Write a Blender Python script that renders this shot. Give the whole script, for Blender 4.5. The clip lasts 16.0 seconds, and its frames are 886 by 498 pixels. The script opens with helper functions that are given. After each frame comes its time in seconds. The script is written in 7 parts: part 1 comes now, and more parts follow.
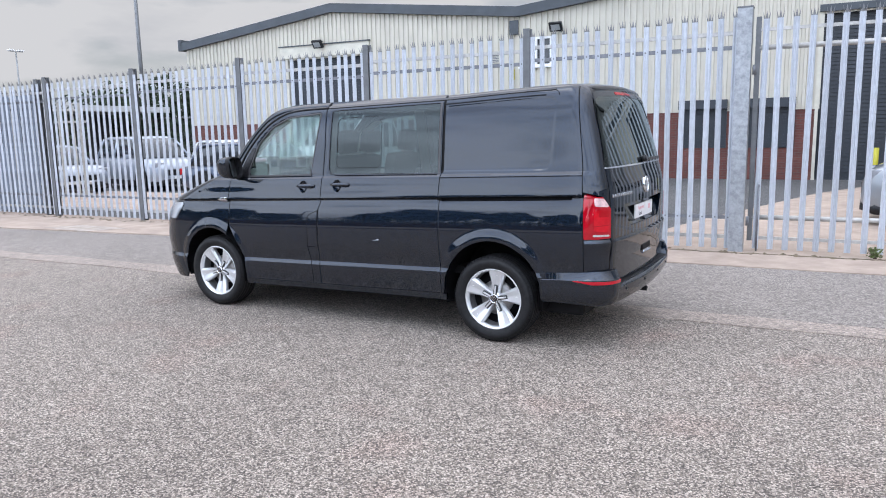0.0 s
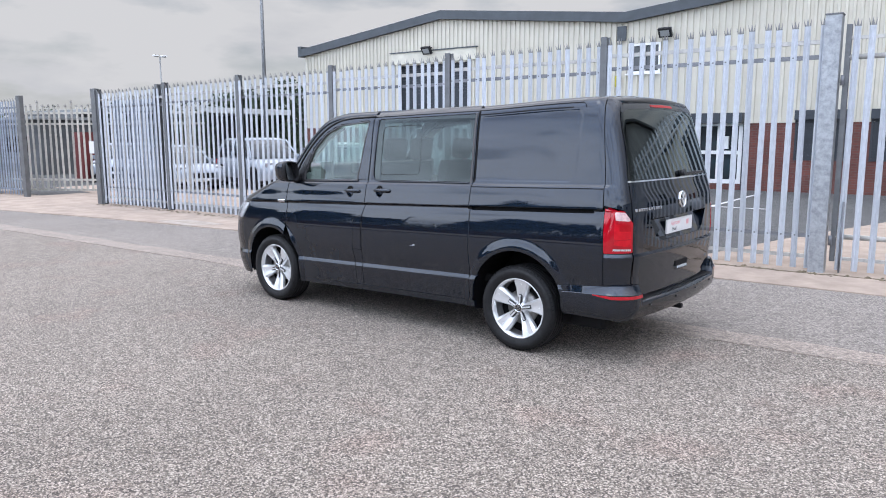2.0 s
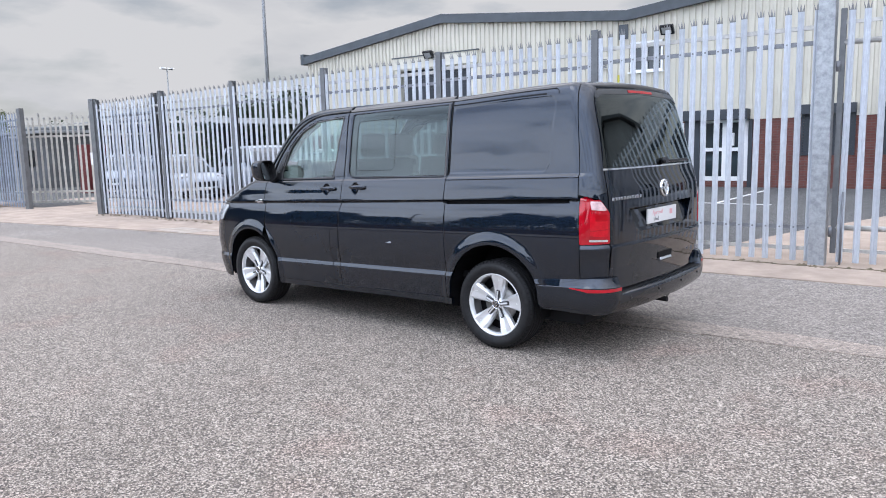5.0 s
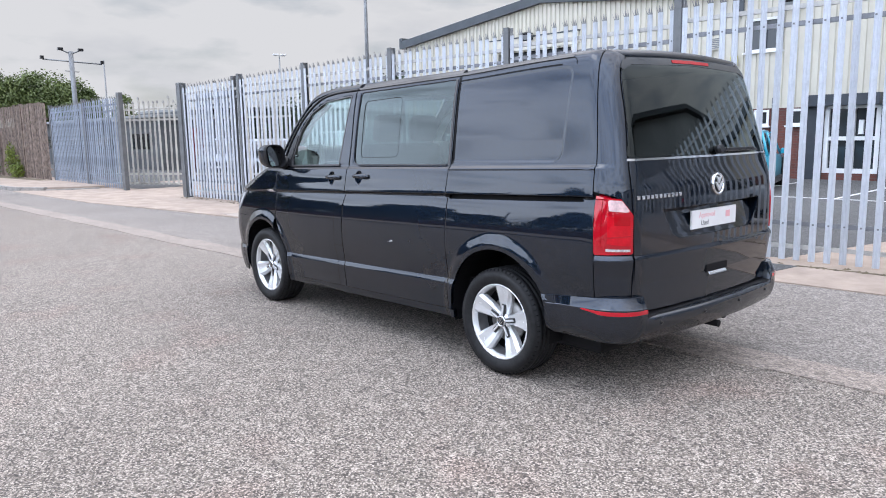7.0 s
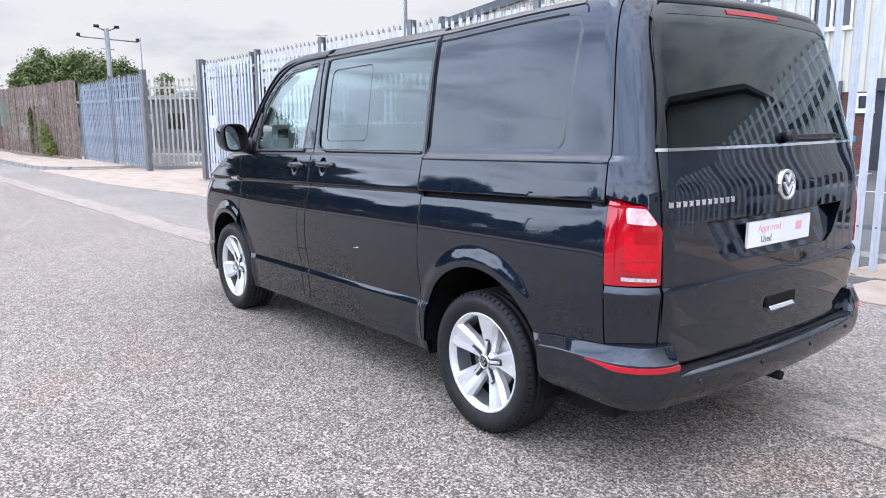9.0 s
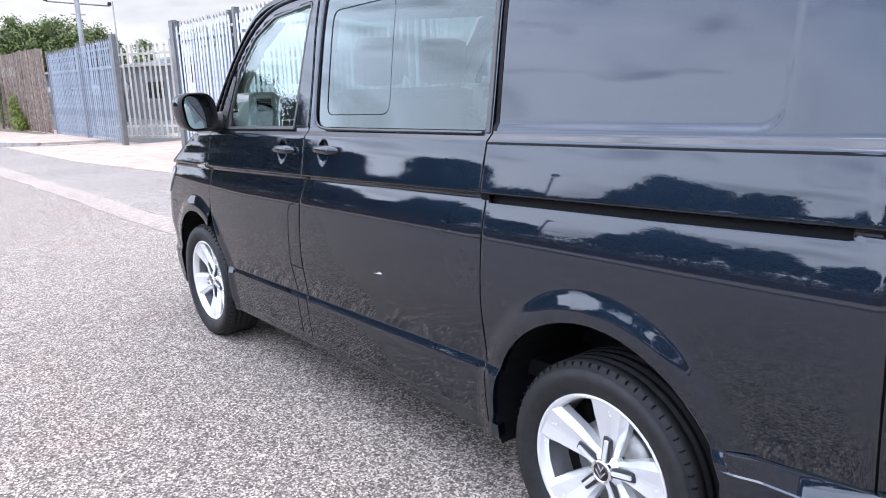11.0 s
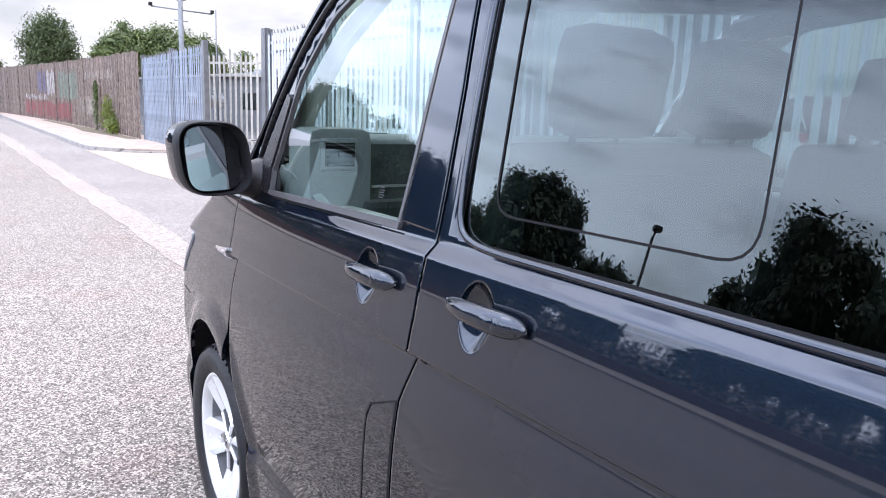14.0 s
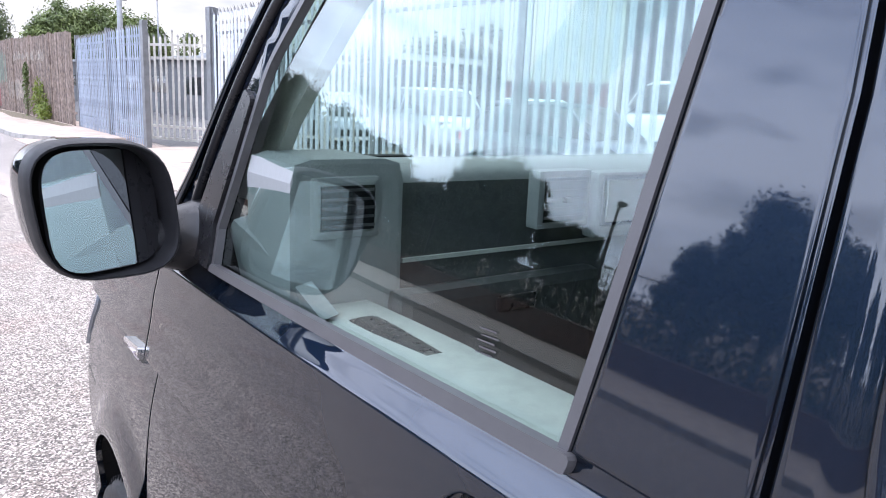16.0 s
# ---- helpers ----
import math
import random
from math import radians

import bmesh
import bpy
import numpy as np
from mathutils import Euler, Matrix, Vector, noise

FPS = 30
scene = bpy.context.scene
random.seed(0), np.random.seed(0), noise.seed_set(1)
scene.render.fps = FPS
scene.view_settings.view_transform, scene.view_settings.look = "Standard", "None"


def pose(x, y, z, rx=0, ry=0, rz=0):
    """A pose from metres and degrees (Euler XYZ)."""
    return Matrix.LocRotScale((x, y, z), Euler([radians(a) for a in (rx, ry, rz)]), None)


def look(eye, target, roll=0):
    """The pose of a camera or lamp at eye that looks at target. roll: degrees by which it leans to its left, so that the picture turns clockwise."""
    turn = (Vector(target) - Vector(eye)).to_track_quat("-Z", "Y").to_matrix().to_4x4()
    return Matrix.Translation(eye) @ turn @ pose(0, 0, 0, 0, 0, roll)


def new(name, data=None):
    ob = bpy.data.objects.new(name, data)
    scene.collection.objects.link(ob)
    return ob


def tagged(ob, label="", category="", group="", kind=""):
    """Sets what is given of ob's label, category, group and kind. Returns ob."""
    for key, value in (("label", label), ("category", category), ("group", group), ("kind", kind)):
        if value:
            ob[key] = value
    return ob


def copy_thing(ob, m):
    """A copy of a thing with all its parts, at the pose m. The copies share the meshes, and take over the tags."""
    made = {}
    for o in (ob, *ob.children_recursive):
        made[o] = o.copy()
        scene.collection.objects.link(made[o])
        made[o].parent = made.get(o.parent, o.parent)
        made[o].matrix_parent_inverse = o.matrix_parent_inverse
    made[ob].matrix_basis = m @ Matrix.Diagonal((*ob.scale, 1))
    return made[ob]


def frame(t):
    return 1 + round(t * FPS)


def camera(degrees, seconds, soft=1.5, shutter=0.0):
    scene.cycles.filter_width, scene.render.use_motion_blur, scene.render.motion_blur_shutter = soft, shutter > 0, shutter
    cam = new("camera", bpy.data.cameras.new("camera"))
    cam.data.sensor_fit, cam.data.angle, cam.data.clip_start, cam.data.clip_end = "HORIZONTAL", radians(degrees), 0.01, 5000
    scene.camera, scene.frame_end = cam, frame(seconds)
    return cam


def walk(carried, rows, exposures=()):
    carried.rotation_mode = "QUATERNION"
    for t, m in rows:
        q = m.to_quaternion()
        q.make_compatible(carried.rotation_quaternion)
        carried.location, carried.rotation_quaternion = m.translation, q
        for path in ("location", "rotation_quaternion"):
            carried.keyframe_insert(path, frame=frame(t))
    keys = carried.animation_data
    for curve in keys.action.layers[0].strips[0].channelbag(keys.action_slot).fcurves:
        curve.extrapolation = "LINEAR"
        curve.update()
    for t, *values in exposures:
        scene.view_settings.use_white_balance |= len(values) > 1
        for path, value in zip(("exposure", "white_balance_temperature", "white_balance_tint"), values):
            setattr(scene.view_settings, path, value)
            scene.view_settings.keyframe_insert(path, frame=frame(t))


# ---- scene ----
cam = camera(62.1, 16.0, soft=1.0)
PATH = [
    (0, (2.469, -6.018, 1.654), (1.489, -4.303, 1.338), -1.1),
    (0.5, (2.76, -5.989, 1.672), (1.691, -4.327, 1.363), -0.7),
    (1, (2.946, -5.932, 1.672), (1.781, -4.335, 1.365), -0.4),
    (1.5, (3.041, -5.814, 1.686), (1.824, -4.258, 1.376), -0.1),
    (2, (3.127, -5.726, 1.689), (1.884, -4.188, 1.388), -0.1),
    (2.5, (3.267, -5.684, 1.695), (2.005, -4.16, 1.399), -0.4),
    (3, (3.291, -5.658, 1.699), (2.026, -4.136, 1.41), -0.6),
    (5.3, (3.243, -5.276, 1.56), (1.964, -3.765, 1.28), -1.7),
    (5.5, (3.256, -5.18, 1.559), (1.952, -3.69, 1.278), -1.7),
    (6, (3.187, -4.863, 1.542), (1.824, -3.428, 1.256), -1.7),
    (6.5, (3.175, -4.527, 1.527), (1.748, -3.157, 1.231), -1.4),
    (7, (3.181, -4.171, 1.529), (1.695, -2.869, 1.218), -1.0),
    (7.5, (3.036, -3.858, 1.525), (1.503, -2.616, 1.2), -0.4),
    (8, (2.912, -3.578, 1.512), (1.346, -2.378, 1.182), -0.1),
    (8.2, (2.86, -3.467, 1.508), (1.289, -2.274, 1.179), -0.0),
    (10.5, (1.621, -2.648, 1.487), (0.098, -1.428, 1.047), -1.6),
    (11, (1.268, -2.471, 1.492), (-0.262, -1.266, 1.039), -1.9),
    (11.5, (0.965, -2.275, 1.511), (-0.598, -1.109, 1.065), -1.7),
    (12, (0.627, -2.114, 1.527), (-0.970, -0.990, 1.098), -0.7),
    (12.5, (0.311, -1.956, 1.512), (-1.317, -0.870, 1.103), 0.1),
    (13, (0.016, -1.782, 1.521), (-1.632, -0.721, 1.120), 0.7),
    (13.5, (-0.302, -1.671, 1.539), (-1.961, -0.625, 1.149), 1.6),
    (14, (-0.591, -1.552, 1.519), (-2.254, -0.509, 1.135), 2.0),
    (14.5, (-0.873, -1.427, 1.526), (-2.534, -0.382, 1.138), 2.2),
    (15, (-1.171, -1.363, 1.541), (-2.805, -0.279, 1.150), 2.6),
    (15.5, (-1.371, -1.276, 1.535), (-2.979, -0.155, 1.139), 2.9),
    (16, (-1.468, -1.246, 1.541), (-3.051, -0.097, 1.127), 2.5),
]
EXPOSURES = [(0, -0.50, 6640, 11), (5.5, -0.47, 6640, 11), (8, -0.27, 6590, 11), (10.5, 0.06, 6500, 13), (12.5, 0.14, 6500, 16), (16, 0.25, 6500, 16)]
walk(cam, [(t, look(eye, target, roll)) for t, eye, target, roll in PATH], EXPOSURES)

# ---- light ----
def make_world():
    """Bright overcast: a clear-sky base almost covered by a procedural cloud layer."""
    world = bpy.data.worlds.new("overcast_sky")
    scene.world = world
    world.use_nodes = True
    nt = world.node_tree
    nt.nodes.clear()
    n = nt.nodes.new
    out, bg = n("ShaderNodeOutputWorld"), n("ShaderNodeBackground")
    sky = n("ShaderNodeTexSky")
    sky.sky_type, sky.sun_disc = "NISHITA", False
    sky.sun_elevation, sky.sun_rotation = radians(48), radians(200)
    skyk = n("ShaderNodeMix")
    skyk.data_type, skyk.blend_type = "RGBA", "MULTIPLY"
    skyk.inputs[0].default_value = 1.0
    skyk.inputs[7].default_value = (0.10, 0.10, 0.10, 1)
    co, mp = n("ShaderNodeTexCoord"), n("ShaderNodeMapping")
    mp.inputs["Scale"].default_value = (1.0, 1.0, 3.2)
    mp.inputs["Location"].default_value = (0.35, 0.1, 0.0)
    big, small = n("ShaderNodeTexNoise"), n("ShaderNodeTexNoise")
    big.inputs["Scale"].default_value, big.inputs["Detail"].default_value, big.inputs["Roughness"].default_value = 2.3, 6, 0.55
    small.inputs["Scale"].default_value, small.inputs["Detail"].default_value = 5.5, 7
    grey = n("ShaderNodeValToRGB")
    e = grey.color_ramp.elements
    e[0].position, e[0].color = 0.28, (0.52, 0.56, 0.64, 1)
    e[1].position, e[1].color = 0.52, (0.80, 0.822, 0.868, 1)
    up = n("ShaderNodeSeparateXYZ")
    lift = n("ShaderNodeMapRange")
    lift.interpolation_type = "SMOOTHSTEP"
    lift.inputs["From Min"].default_value, lift.inputs["From Max"].default_value = 0.36, 0.80
    lift.inputs["To Min"].default_value, lift.inputs["To Max"].default_value = SKY_LOW, SKY_HIGH
    mul = n("ShaderNodeVectorMath")
    mul.operation = "SCALE"
    # the cloud is thinner and brighter on the sun's side, over the far side of the road
    thin, glow = n("ShaderNodeMapRange"), n("ShaderNodeMath")
    thin.interpolation_type = "SMOOTHSTEP"
    thin.inputs["From Min"].default_value, thin.inputs["From Max"].default_value = 0.0, -0.48
    thin.inputs["To Min"].default_value, thin.inputs["To Max"].default_value = 0.0, SUN_SIDE
    glow.operation = "ADD"
    low, band = n("ShaderNodeMapRange"), n("ShaderNodeMath")
    low.interpolation_type = "SMOOTHSTEP"
    low.inputs["From Min"].default_value, low.inputs["From Max"].default_value = 0.26, 0.78
    low.inputs["To Min"].default_value, low.inputs["To Max"].default_value = 1.0, 0.16
    band.operation = "MULTIPLY"
    cool, cmix = n("ShaderNodeMapRange"), n("ShaderNodeMix")
    cool.inputs["From Min"].default_value, cool.inputs["From Max"].default_value = 0.0, -0.45
    cmix.data_type, cmix.blend_type = "RGBA", "MULTIPLY"
    cmix.inputs[7].default_value = (0.865, 0.965, 1.10, 1)
    cover = n("ShaderNodeValToRGB")
    c = cover.color_ramp.elements
    c[0].position, c[0].color = 0.34, (0.55, 0.55, 0.55, 1)
    c[1].position, c[1].color = 0.50, (1, 1, 1, 1)
    mix = n("ShaderNodeMix")
    mix.data_type = "RGBA"
    l = nt.links.new
    l(co.outputs["Generated"], mp.inputs[0])
    l(mp.outputs[0], big.inputs[0]), l(mp.outputs[0], small.inputs[0])
    l(big.outputs[0], grey.inputs[0]), l(small.outputs[0], cover.inputs[0])
    l(co.outputs["Generated"], up.inputs[0]), l(up.outputs[2], lift.inputs[0])
    l(up.outputs[1], thin.inputs[0]), l(lift.outputs[0], glow.inputs[0]), l(up.outputs[2], low.inputs[0]), l(thin.outputs[0], band.inputs[0]), l(low.outputs[0], band.inputs[1]), l(band.outputs[0], glow.inputs[1])
    l(grey.outputs[0], mul.inputs[0]), l(glow.outputs[0], mul.inputs["Scale"])
    tint, blue = n("ShaderNodeMapRange"), n("ShaderNodeMix")
    tint.inputs["From Min"].default_value, tint.inputs["From Max"].default_value = 0.16, 0.5
    blue.data_type, blue.blend_type = "RGBA", "MULTIPLY"
    blue.inputs[7].default_value = (0.965, 0.985, 1.045, 1)
    l(up.outputs[2], tint.inputs[0]), l(tint.outputs[0], blue.inputs[0]), l(mul.outputs[0], blue.inputs[6])
    l(sky.outputs[0], skyk.inputs[6])
    l(cover.outputs[0], mix.inputs[0]), l(skyk.outputs[2], mix.inputs[6]), l(up.outputs[1], cool.inputs[0]), l(cool.outputs[0], cmix.inputs[0]), l(blue.outputs[2], cmix.inputs[6]), l(cmix.outputs[2], mix.inputs[7])
    l(mix.outputs[2], bg.inputs[0]), l(bg.outputs[0], out.inputs[0])
    bg.inputs[1].default_value = 1.0


SKY_LOW, SKY_HIGH, SUN_SIDE = 1.15, 5.1, 3.8
make_world()
sun_data = bpy.data.lights.new("sun", "SUN")
sun_data.energy, sun_data.angle, sun_data.color = 0.5, radians(25), (1.0, 0.96, 0.9)
sun = new("sun", sun_data)
sun.matrix_world = look((0, 0, 30), (6, 16, 0))

# ---- materials ----
def material(name, color, rough=0.6, metal=0.0, var=0.0, scale=8.0, bump=0.0, bump_scale=60.0, coat=0.0, color2=None, detail=5, spread=(0.35, 0.65), rand=0.0, spec=0.5, emit=0.0):
    """A principled surface with noise in its colour at one scale and relief at another."""
    m = bpy.data.materials.new(name)
    m.use_nodes = True
    nt = m.node_tree
    b = nt.nodes["Principled BSDF"]
    b.inputs["Base Color"].default_value = (*color, 1)
    b.inputs["Roughness"].default_value, b.inputs["Metallic"].default_value = rough, metal
    b.inputs["Specular IOR Level"].default_value = spec
    if coat:
        b.inputs["Coat Weight"].default_value, b.inputs["Coat Roughness"].default_value = coat, 0.028
    if emit:
        b.inputs["Emission Color"].default_value, b.inputs["Emission Strength"].default_value = (*color, 1), emit
    l, n = nt.links.new, nt.nodes.new
    co = n("ShaderNodeTexCoord")
    src = co.outputs["Object"]
    col = None
    if var or color2:
        t = n("ShaderNodeTexNoise")
        t.inputs["Scale"].default_value, t.inputs["Detail"].default_value, t.inputs["Roughness"].default_value = scale, detail, 0.62
        l(src, t.inputs[0])
        r = n("ShaderNodeValToRGB")
        r.color_ramp.elements[0].position, r.color_ramp.elements[1].position = spread
        dark = color2 or tuple(c * (1 - var) for c in color)
        light = color if color2 else tuple(min(1, c * (1 + var)) for c in color)
        r.color_ramp.elements[0].color, r.color_ramp.elements[1].color = (*dark, 1), (*light, 1)
        l(t.outputs[0], r.inputs[0])
        col = r.outputs[0]
        rr = n("ShaderNodeMapRange")
        rr.inputs["To Min"].default_value, rr.inputs["To Max"].default_value = min(1, rough * 1.15), rough * 0.85
        l(t.outputs[0], rr.inputs[0]), l(rr.outputs[0], b.inputs["Roughness"])
    if rand:
        info, hv = n("ShaderNodeObjectInfo"), n("ShaderNodeHueSaturation")
        mr = n("ShaderNodeMapRange")
        mr.inputs["To Min"].default_value, mr.inputs["To Max"].default_value = 1 - rand, 1 + rand
        l(info.outputs["Random"], mr.inputs[0]), l(mr.outputs[0], hv.inputs["Value"])
        if col:
            l(col, hv.inputs["Color"])
        else:
            hv.inputs["Color"].default_value = (*color, 1)
        col = hv.outputs[0]
    if col:
        l(col, b.inputs["Base Color"])
    if bump:
        t2, bp = n("ShaderNodeTexNoise"), n("ShaderNodeBump")
        t2.inputs["Scale"].default_value, t2.inputs["Detail"].default_value = bump_scale, 4
        bp.inputs["Strength"].default_value, bp.inputs["Distance"].default_value = bump, 0.01
        l(src, t2.inputs[0]), l(t2.outputs[0], bp.inputs["Height"]), l(bp.outputs[0], b.inputs["Normal"])
    return m


def glass_material(name, tint, face_gloss=0.08, rough=0.0):
    """A thin pane: tinted see-through, with mirror gloss by the Fresnel law."""
    m = bpy.data.materials.new(name)
    m.use_nodes = True
    nt = m.node_tree
    nt.nodes.clear()
    n, l = nt.nodes.new, nt.links.new
    out, tr, gl, lw, mix = n("ShaderNodeOutputMaterial"), n("ShaderNodeBsdfTransparent"), n("ShaderNodeBsdfGlossy"), n("ShaderNodeLayerWeight"), n("ShaderNodeMixShader")
    pw, mr = n("ShaderNodeMath"), n("ShaderNodeMapRange")
    pw.operation, pw.inputs[1].default_value = "POWER", 3.5
    mr.inputs["To Min"].default_value, mr.inputs["To Max"].default_value = face_gloss, 1.0
    tr.inputs[0].default_value = (*tint, 1)
    gl.inputs["Roughness"].default_value = rough
    gl.inputs["Color"].default_value = (0.90, 1.0, 1.0, 1)
    lw.inputs[0].default_value = 0.5
    l(lw.outputs["Facing"], pw.inputs[0]), l(pw.outputs[0], mr.inputs[0]), l(mr.outputs[0], mix.inputs[0]), l(tr.outputs[0], mix.inputs[1]), l(gl.outputs[0], mix.inputs[2]), l(mix.outputs[0], out.inputs[0])
    return m


def asphalt_material(name, base, chip, mortar_dark, chip_scale, stain=(0.8, 1.1), strength=0.5, pink=0.0):
    """Surface-dressed road: pale and dark stone chippings in bitumen, worn and stained in large patches."""
    m = bpy.data.materials.new(name)
    m.use_nodes = True
    nt = m.node_tree
    b = nt.nodes["Principled BSDF"]
    b.inputs["Roughness"].default_value = 0.85
    n, l = nt.nodes.new, nt.links.new
    co = n("ShaderNodeTexCoord")
    src = co.outputs["Object"]
    warp = n("ShaderNodeTexNoise")
    warp.inputs["Scale"].default_value = 30
    vo = n("ShaderNodeTexVoronoi")
    vo.inputs["Scale"].default_value = chip_scale
    ve = n("ShaderNodeTexVoronoi")
    ve.feature, ve.inputs["Scale"].default_value = "DISTANCE_TO_EDGE", chip_scale
    l(src, vo.inputs["Vector"]), l(src, ve.inputs["Vector"])
    sep = n("ShaderNodeSeparateColor")
    l(vo.outputs["Color"], sep.inputs[0])
    stone = n("ShaderNodeValToRGB")
    e = stone.color_ramp.elements
    e[0].position, e[0].color = 0.0, (*mortar_dark, 1)
    e[1].position, e[1].color = 1.0, (*chip, 1)
    mid = e.new(0.45)
    mid.color = (*base, 1)
    l(sep.outputs[0], stone.inputs[0])
    edge = n("ShaderNodeMapRange")
    edge.inputs["From Max"].default_value = 0.12
    edge.inputs["To Min"].default_value, edge.inputs["To Max"].default_value = 0.35, 1.0
    l(ve.outputs["Distance"], edge.inputs[0])
    mul = n("ShaderNodeVectorMath")
    mul.operation = "SCALE"
    l(stone.outputs[0], mul.inputs[0]), l(edge.outputs[0], mul.inputs["Scale"])
    big, mid2 = n("ShaderNodeTexNoise"), n("ShaderNodeTexNoise")
    big.inputs["Scale"].default_value, big.inputs["Detail"].default_value = 0.35, 5
    mid2.inputs["Scale"].default_value, mid2.inputs["Detail"].default_value = 9.0, 4
    l(src, big.inputs[0]), l(src, mid2.inputs[0])
    st = n("ShaderNodeMapRange")
    st.inputs["From Min"].default_value, st.inputs["From Max"].default_value = 0.3, 0.7
    st.inputs["To Min"].default_value, st.inputs["To Max"].default_value = stain
    l(big.outputs[0], st.inputs[0])
    st2 = n("ShaderNodeMapRange")
    st2.inputs["From Min"].default_value, st2.inputs["From Max"].default_value = 0.3, 0.7
    st2.inputs["To Min"].default_value, st2.inputs["To Max"].default_value = 0.86, 1.12
    l(mid2.outputs[0], st2.inputs[0])
    both = n("ShaderNodeMath")
    both.operation = "MULTIPLY"
    l(st.outputs[0], both.inputs[0]), l(st2.outputs[0], both.inputs[1])
    mul2 = n("ShaderNodeVectorMath")
    mul2.operation = "SCALE"
    l(mul.outputs[0], mul2.inputs[0]), l(both.outputs[0], mul2.inputs["Scale"])
    col = mul2.outputs[0]
    if pink:
        pn, pr, pm = n("ShaderNodeTexNoise"), n("ShaderNodeMapRange"), n("ShaderNodeMix")
        pn.inputs["Scale"].default_value, pn.inputs["Detail"].default_value = 1.3, 3
        pr.inputs["From Min"].default_value, pr.inputs["From Max"].default_value = 0.55, 0.75
        pr.inputs["To Max"].default_value = pink
        pm.data_type, pm.blend_type = "RGBA", "MULTIPLY"
        pm.inputs[7].default_value = (1.0, 0.80, 0.78, 1)
        l(src, pn.inputs[0]), l(pn.outputs[0], pr.inputs[0]), l(pr.outputs[0], pm.inputs[0]), l(col, pm.inputs[6])
        col = pm.outputs[2]
    l(col, b.inputs["Base Color"])
    bp = n("ShaderNodeBump")
    bp.inputs["Strength"].default_value, bp.inputs["Distance"].default_value = strength, 0.006
    l(ve.outputs["Distance"], bp.inputs["Height"]), l(bp.outputs[0], b.inputs["Normal"])
    return m


def brick_material(name, c1, c2, mortar, w=0.225, h=0.075):
    m = bpy.data.materials.new(name)
    m.use_nodes = True
    nt = m.node_tree
    b = nt.nodes["Principled BSDF"]
    b.inputs["Roughness"].default_value = 0.85
    n, l = nt.nodes.new, nt.links.new
    co, sp, cb, br = n("ShaderNodeTexCoord"), n("ShaderNodeSeparateXYZ"), n("ShaderNodeCombineXYZ"), n("ShaderNodeTexBrick")
    br.inputs["Color1"].default_value, br.inputs["Color2"].default_value, br.inputs["Mortar"].default_value = (*c1, 1), (*c2, 1), (*mortar, 1)
    br.inputs["Scale"].default_value, br.inputs["Brick Width"].default_value, br.inputs["Row Height"].default_value, br.inputs["Mortar Size"].default_value = 1.0, w, h, 0.006
    l(co.outputs["Object"], sp.inputs[0]), l(sp.outputs[0], cb.inputs[0]), l(sp.outputs[2], cb.inputs[1]), l(cb.outputs[0], br.inputs[0])
    ns, mx = n("ShaderNodeTexNoise"), n("ShaderNodeMix")
    ns.inputs["Scale"].default_value, ns.inputs["Detail"].default_value = 2.0, 5
    mx.data_type, mx.blend_type = "RGBA", "OVERLAY"
    mx.inputs[0].default_value = 0.5
    l(co.outputs["Object"], ns.inputs[0]), l(br.outputs[0], mx.inputs[6]), l(ns.outputs[0], mx.inputs[7]), l(mx.outputs[2], b.inputs["Base Color"])
    bp = n("ShaderNodeBump")
    bp.inputs["Strength"].default_value, bp.inputs["Distance"].default_value = 0.6, 0.006
    bp.invert = True
    l(br.outputs["Fac"], bp.inputs["Height"]), l(bp.outputs[0], b.inputs["Normal"])
    return m


ASPHALT = asphalt_material("road_chippings", (0.213, 0.177, 0.148), (0.60, 0.52, 0.45), (0.050, 0.043, 0.037), 118, (0.9, 1.08), 0.5, 0.5)
YARD = asphalt_material("yard_asphalt", (0.10, 0.099, 0.10), (0.17, 0.17, 0.17), (0.05, 0.05, 0.05), 70, (0.8, 1.1), 0.3)
EDGE_ROAD = asphalt_material("road_edge_asphalt", (0.262, 0.229, 0.203), (0.42, 0.372, 0.335), (0.12, 0.105, 0.095), 80, (0.85, 1.1), 0.3)
LINE = asphalt_material("worn_white_band", (0.365, 0.300, 0.255), (0.485, 0.405, 0.35), (0.20, 0.168, 0.146), 60, (0.85, 1.1), 0.4)
CONCRETE = material("pinkish_concrete", (0.37, 0.292, 0.238), 0.9, var=0.16, scale=2.2, bump=0.25, bump_scale=90)
CONCRETE_OLD = material("dirty_concrete", (0.37, 0.315, 0.27), 0.92, var=0.2, scale=5, bump=0.3, bump_scale=70)
KERB = material("kerb_concrete", (0.29, 0.27, 0.25), 0.9, var=0.22, scale=6, bump=0.3, rand=0.08)
GALV = material("galvanised_steel", (0.52, 0.548, 0.595), 0.42, 0.25, var=0.07, scale=9, bump=0.03, rand=0.10)
# darker prongs: rust, plus the shade under their bend put into the colour
GALV_TIP = material("weathered_shaded_pale_tip", (0.24, 0.24, 0.245), 0.6, 0.2, var=0.3, scale=20)
GALV_POST = material("weathered_galvanised_post", (0.150, 0.155, 0.160), 0.5, 0.35, var=0.14, scale=7, bump=0.06)
GALV_MOTTLED = material("mottled_galvanised_post", (0.44, 0.46, 0.48), 0.45, 0.3, color2=(0.27, 0.285, 0.30), scale=16, bump=0.05)
GALV_WARM = material("cream_weathered_galvanised", (0.46, 0.44, 0.395), 0.55, 0.15, var=0.15, scale=8, rand=0.15)
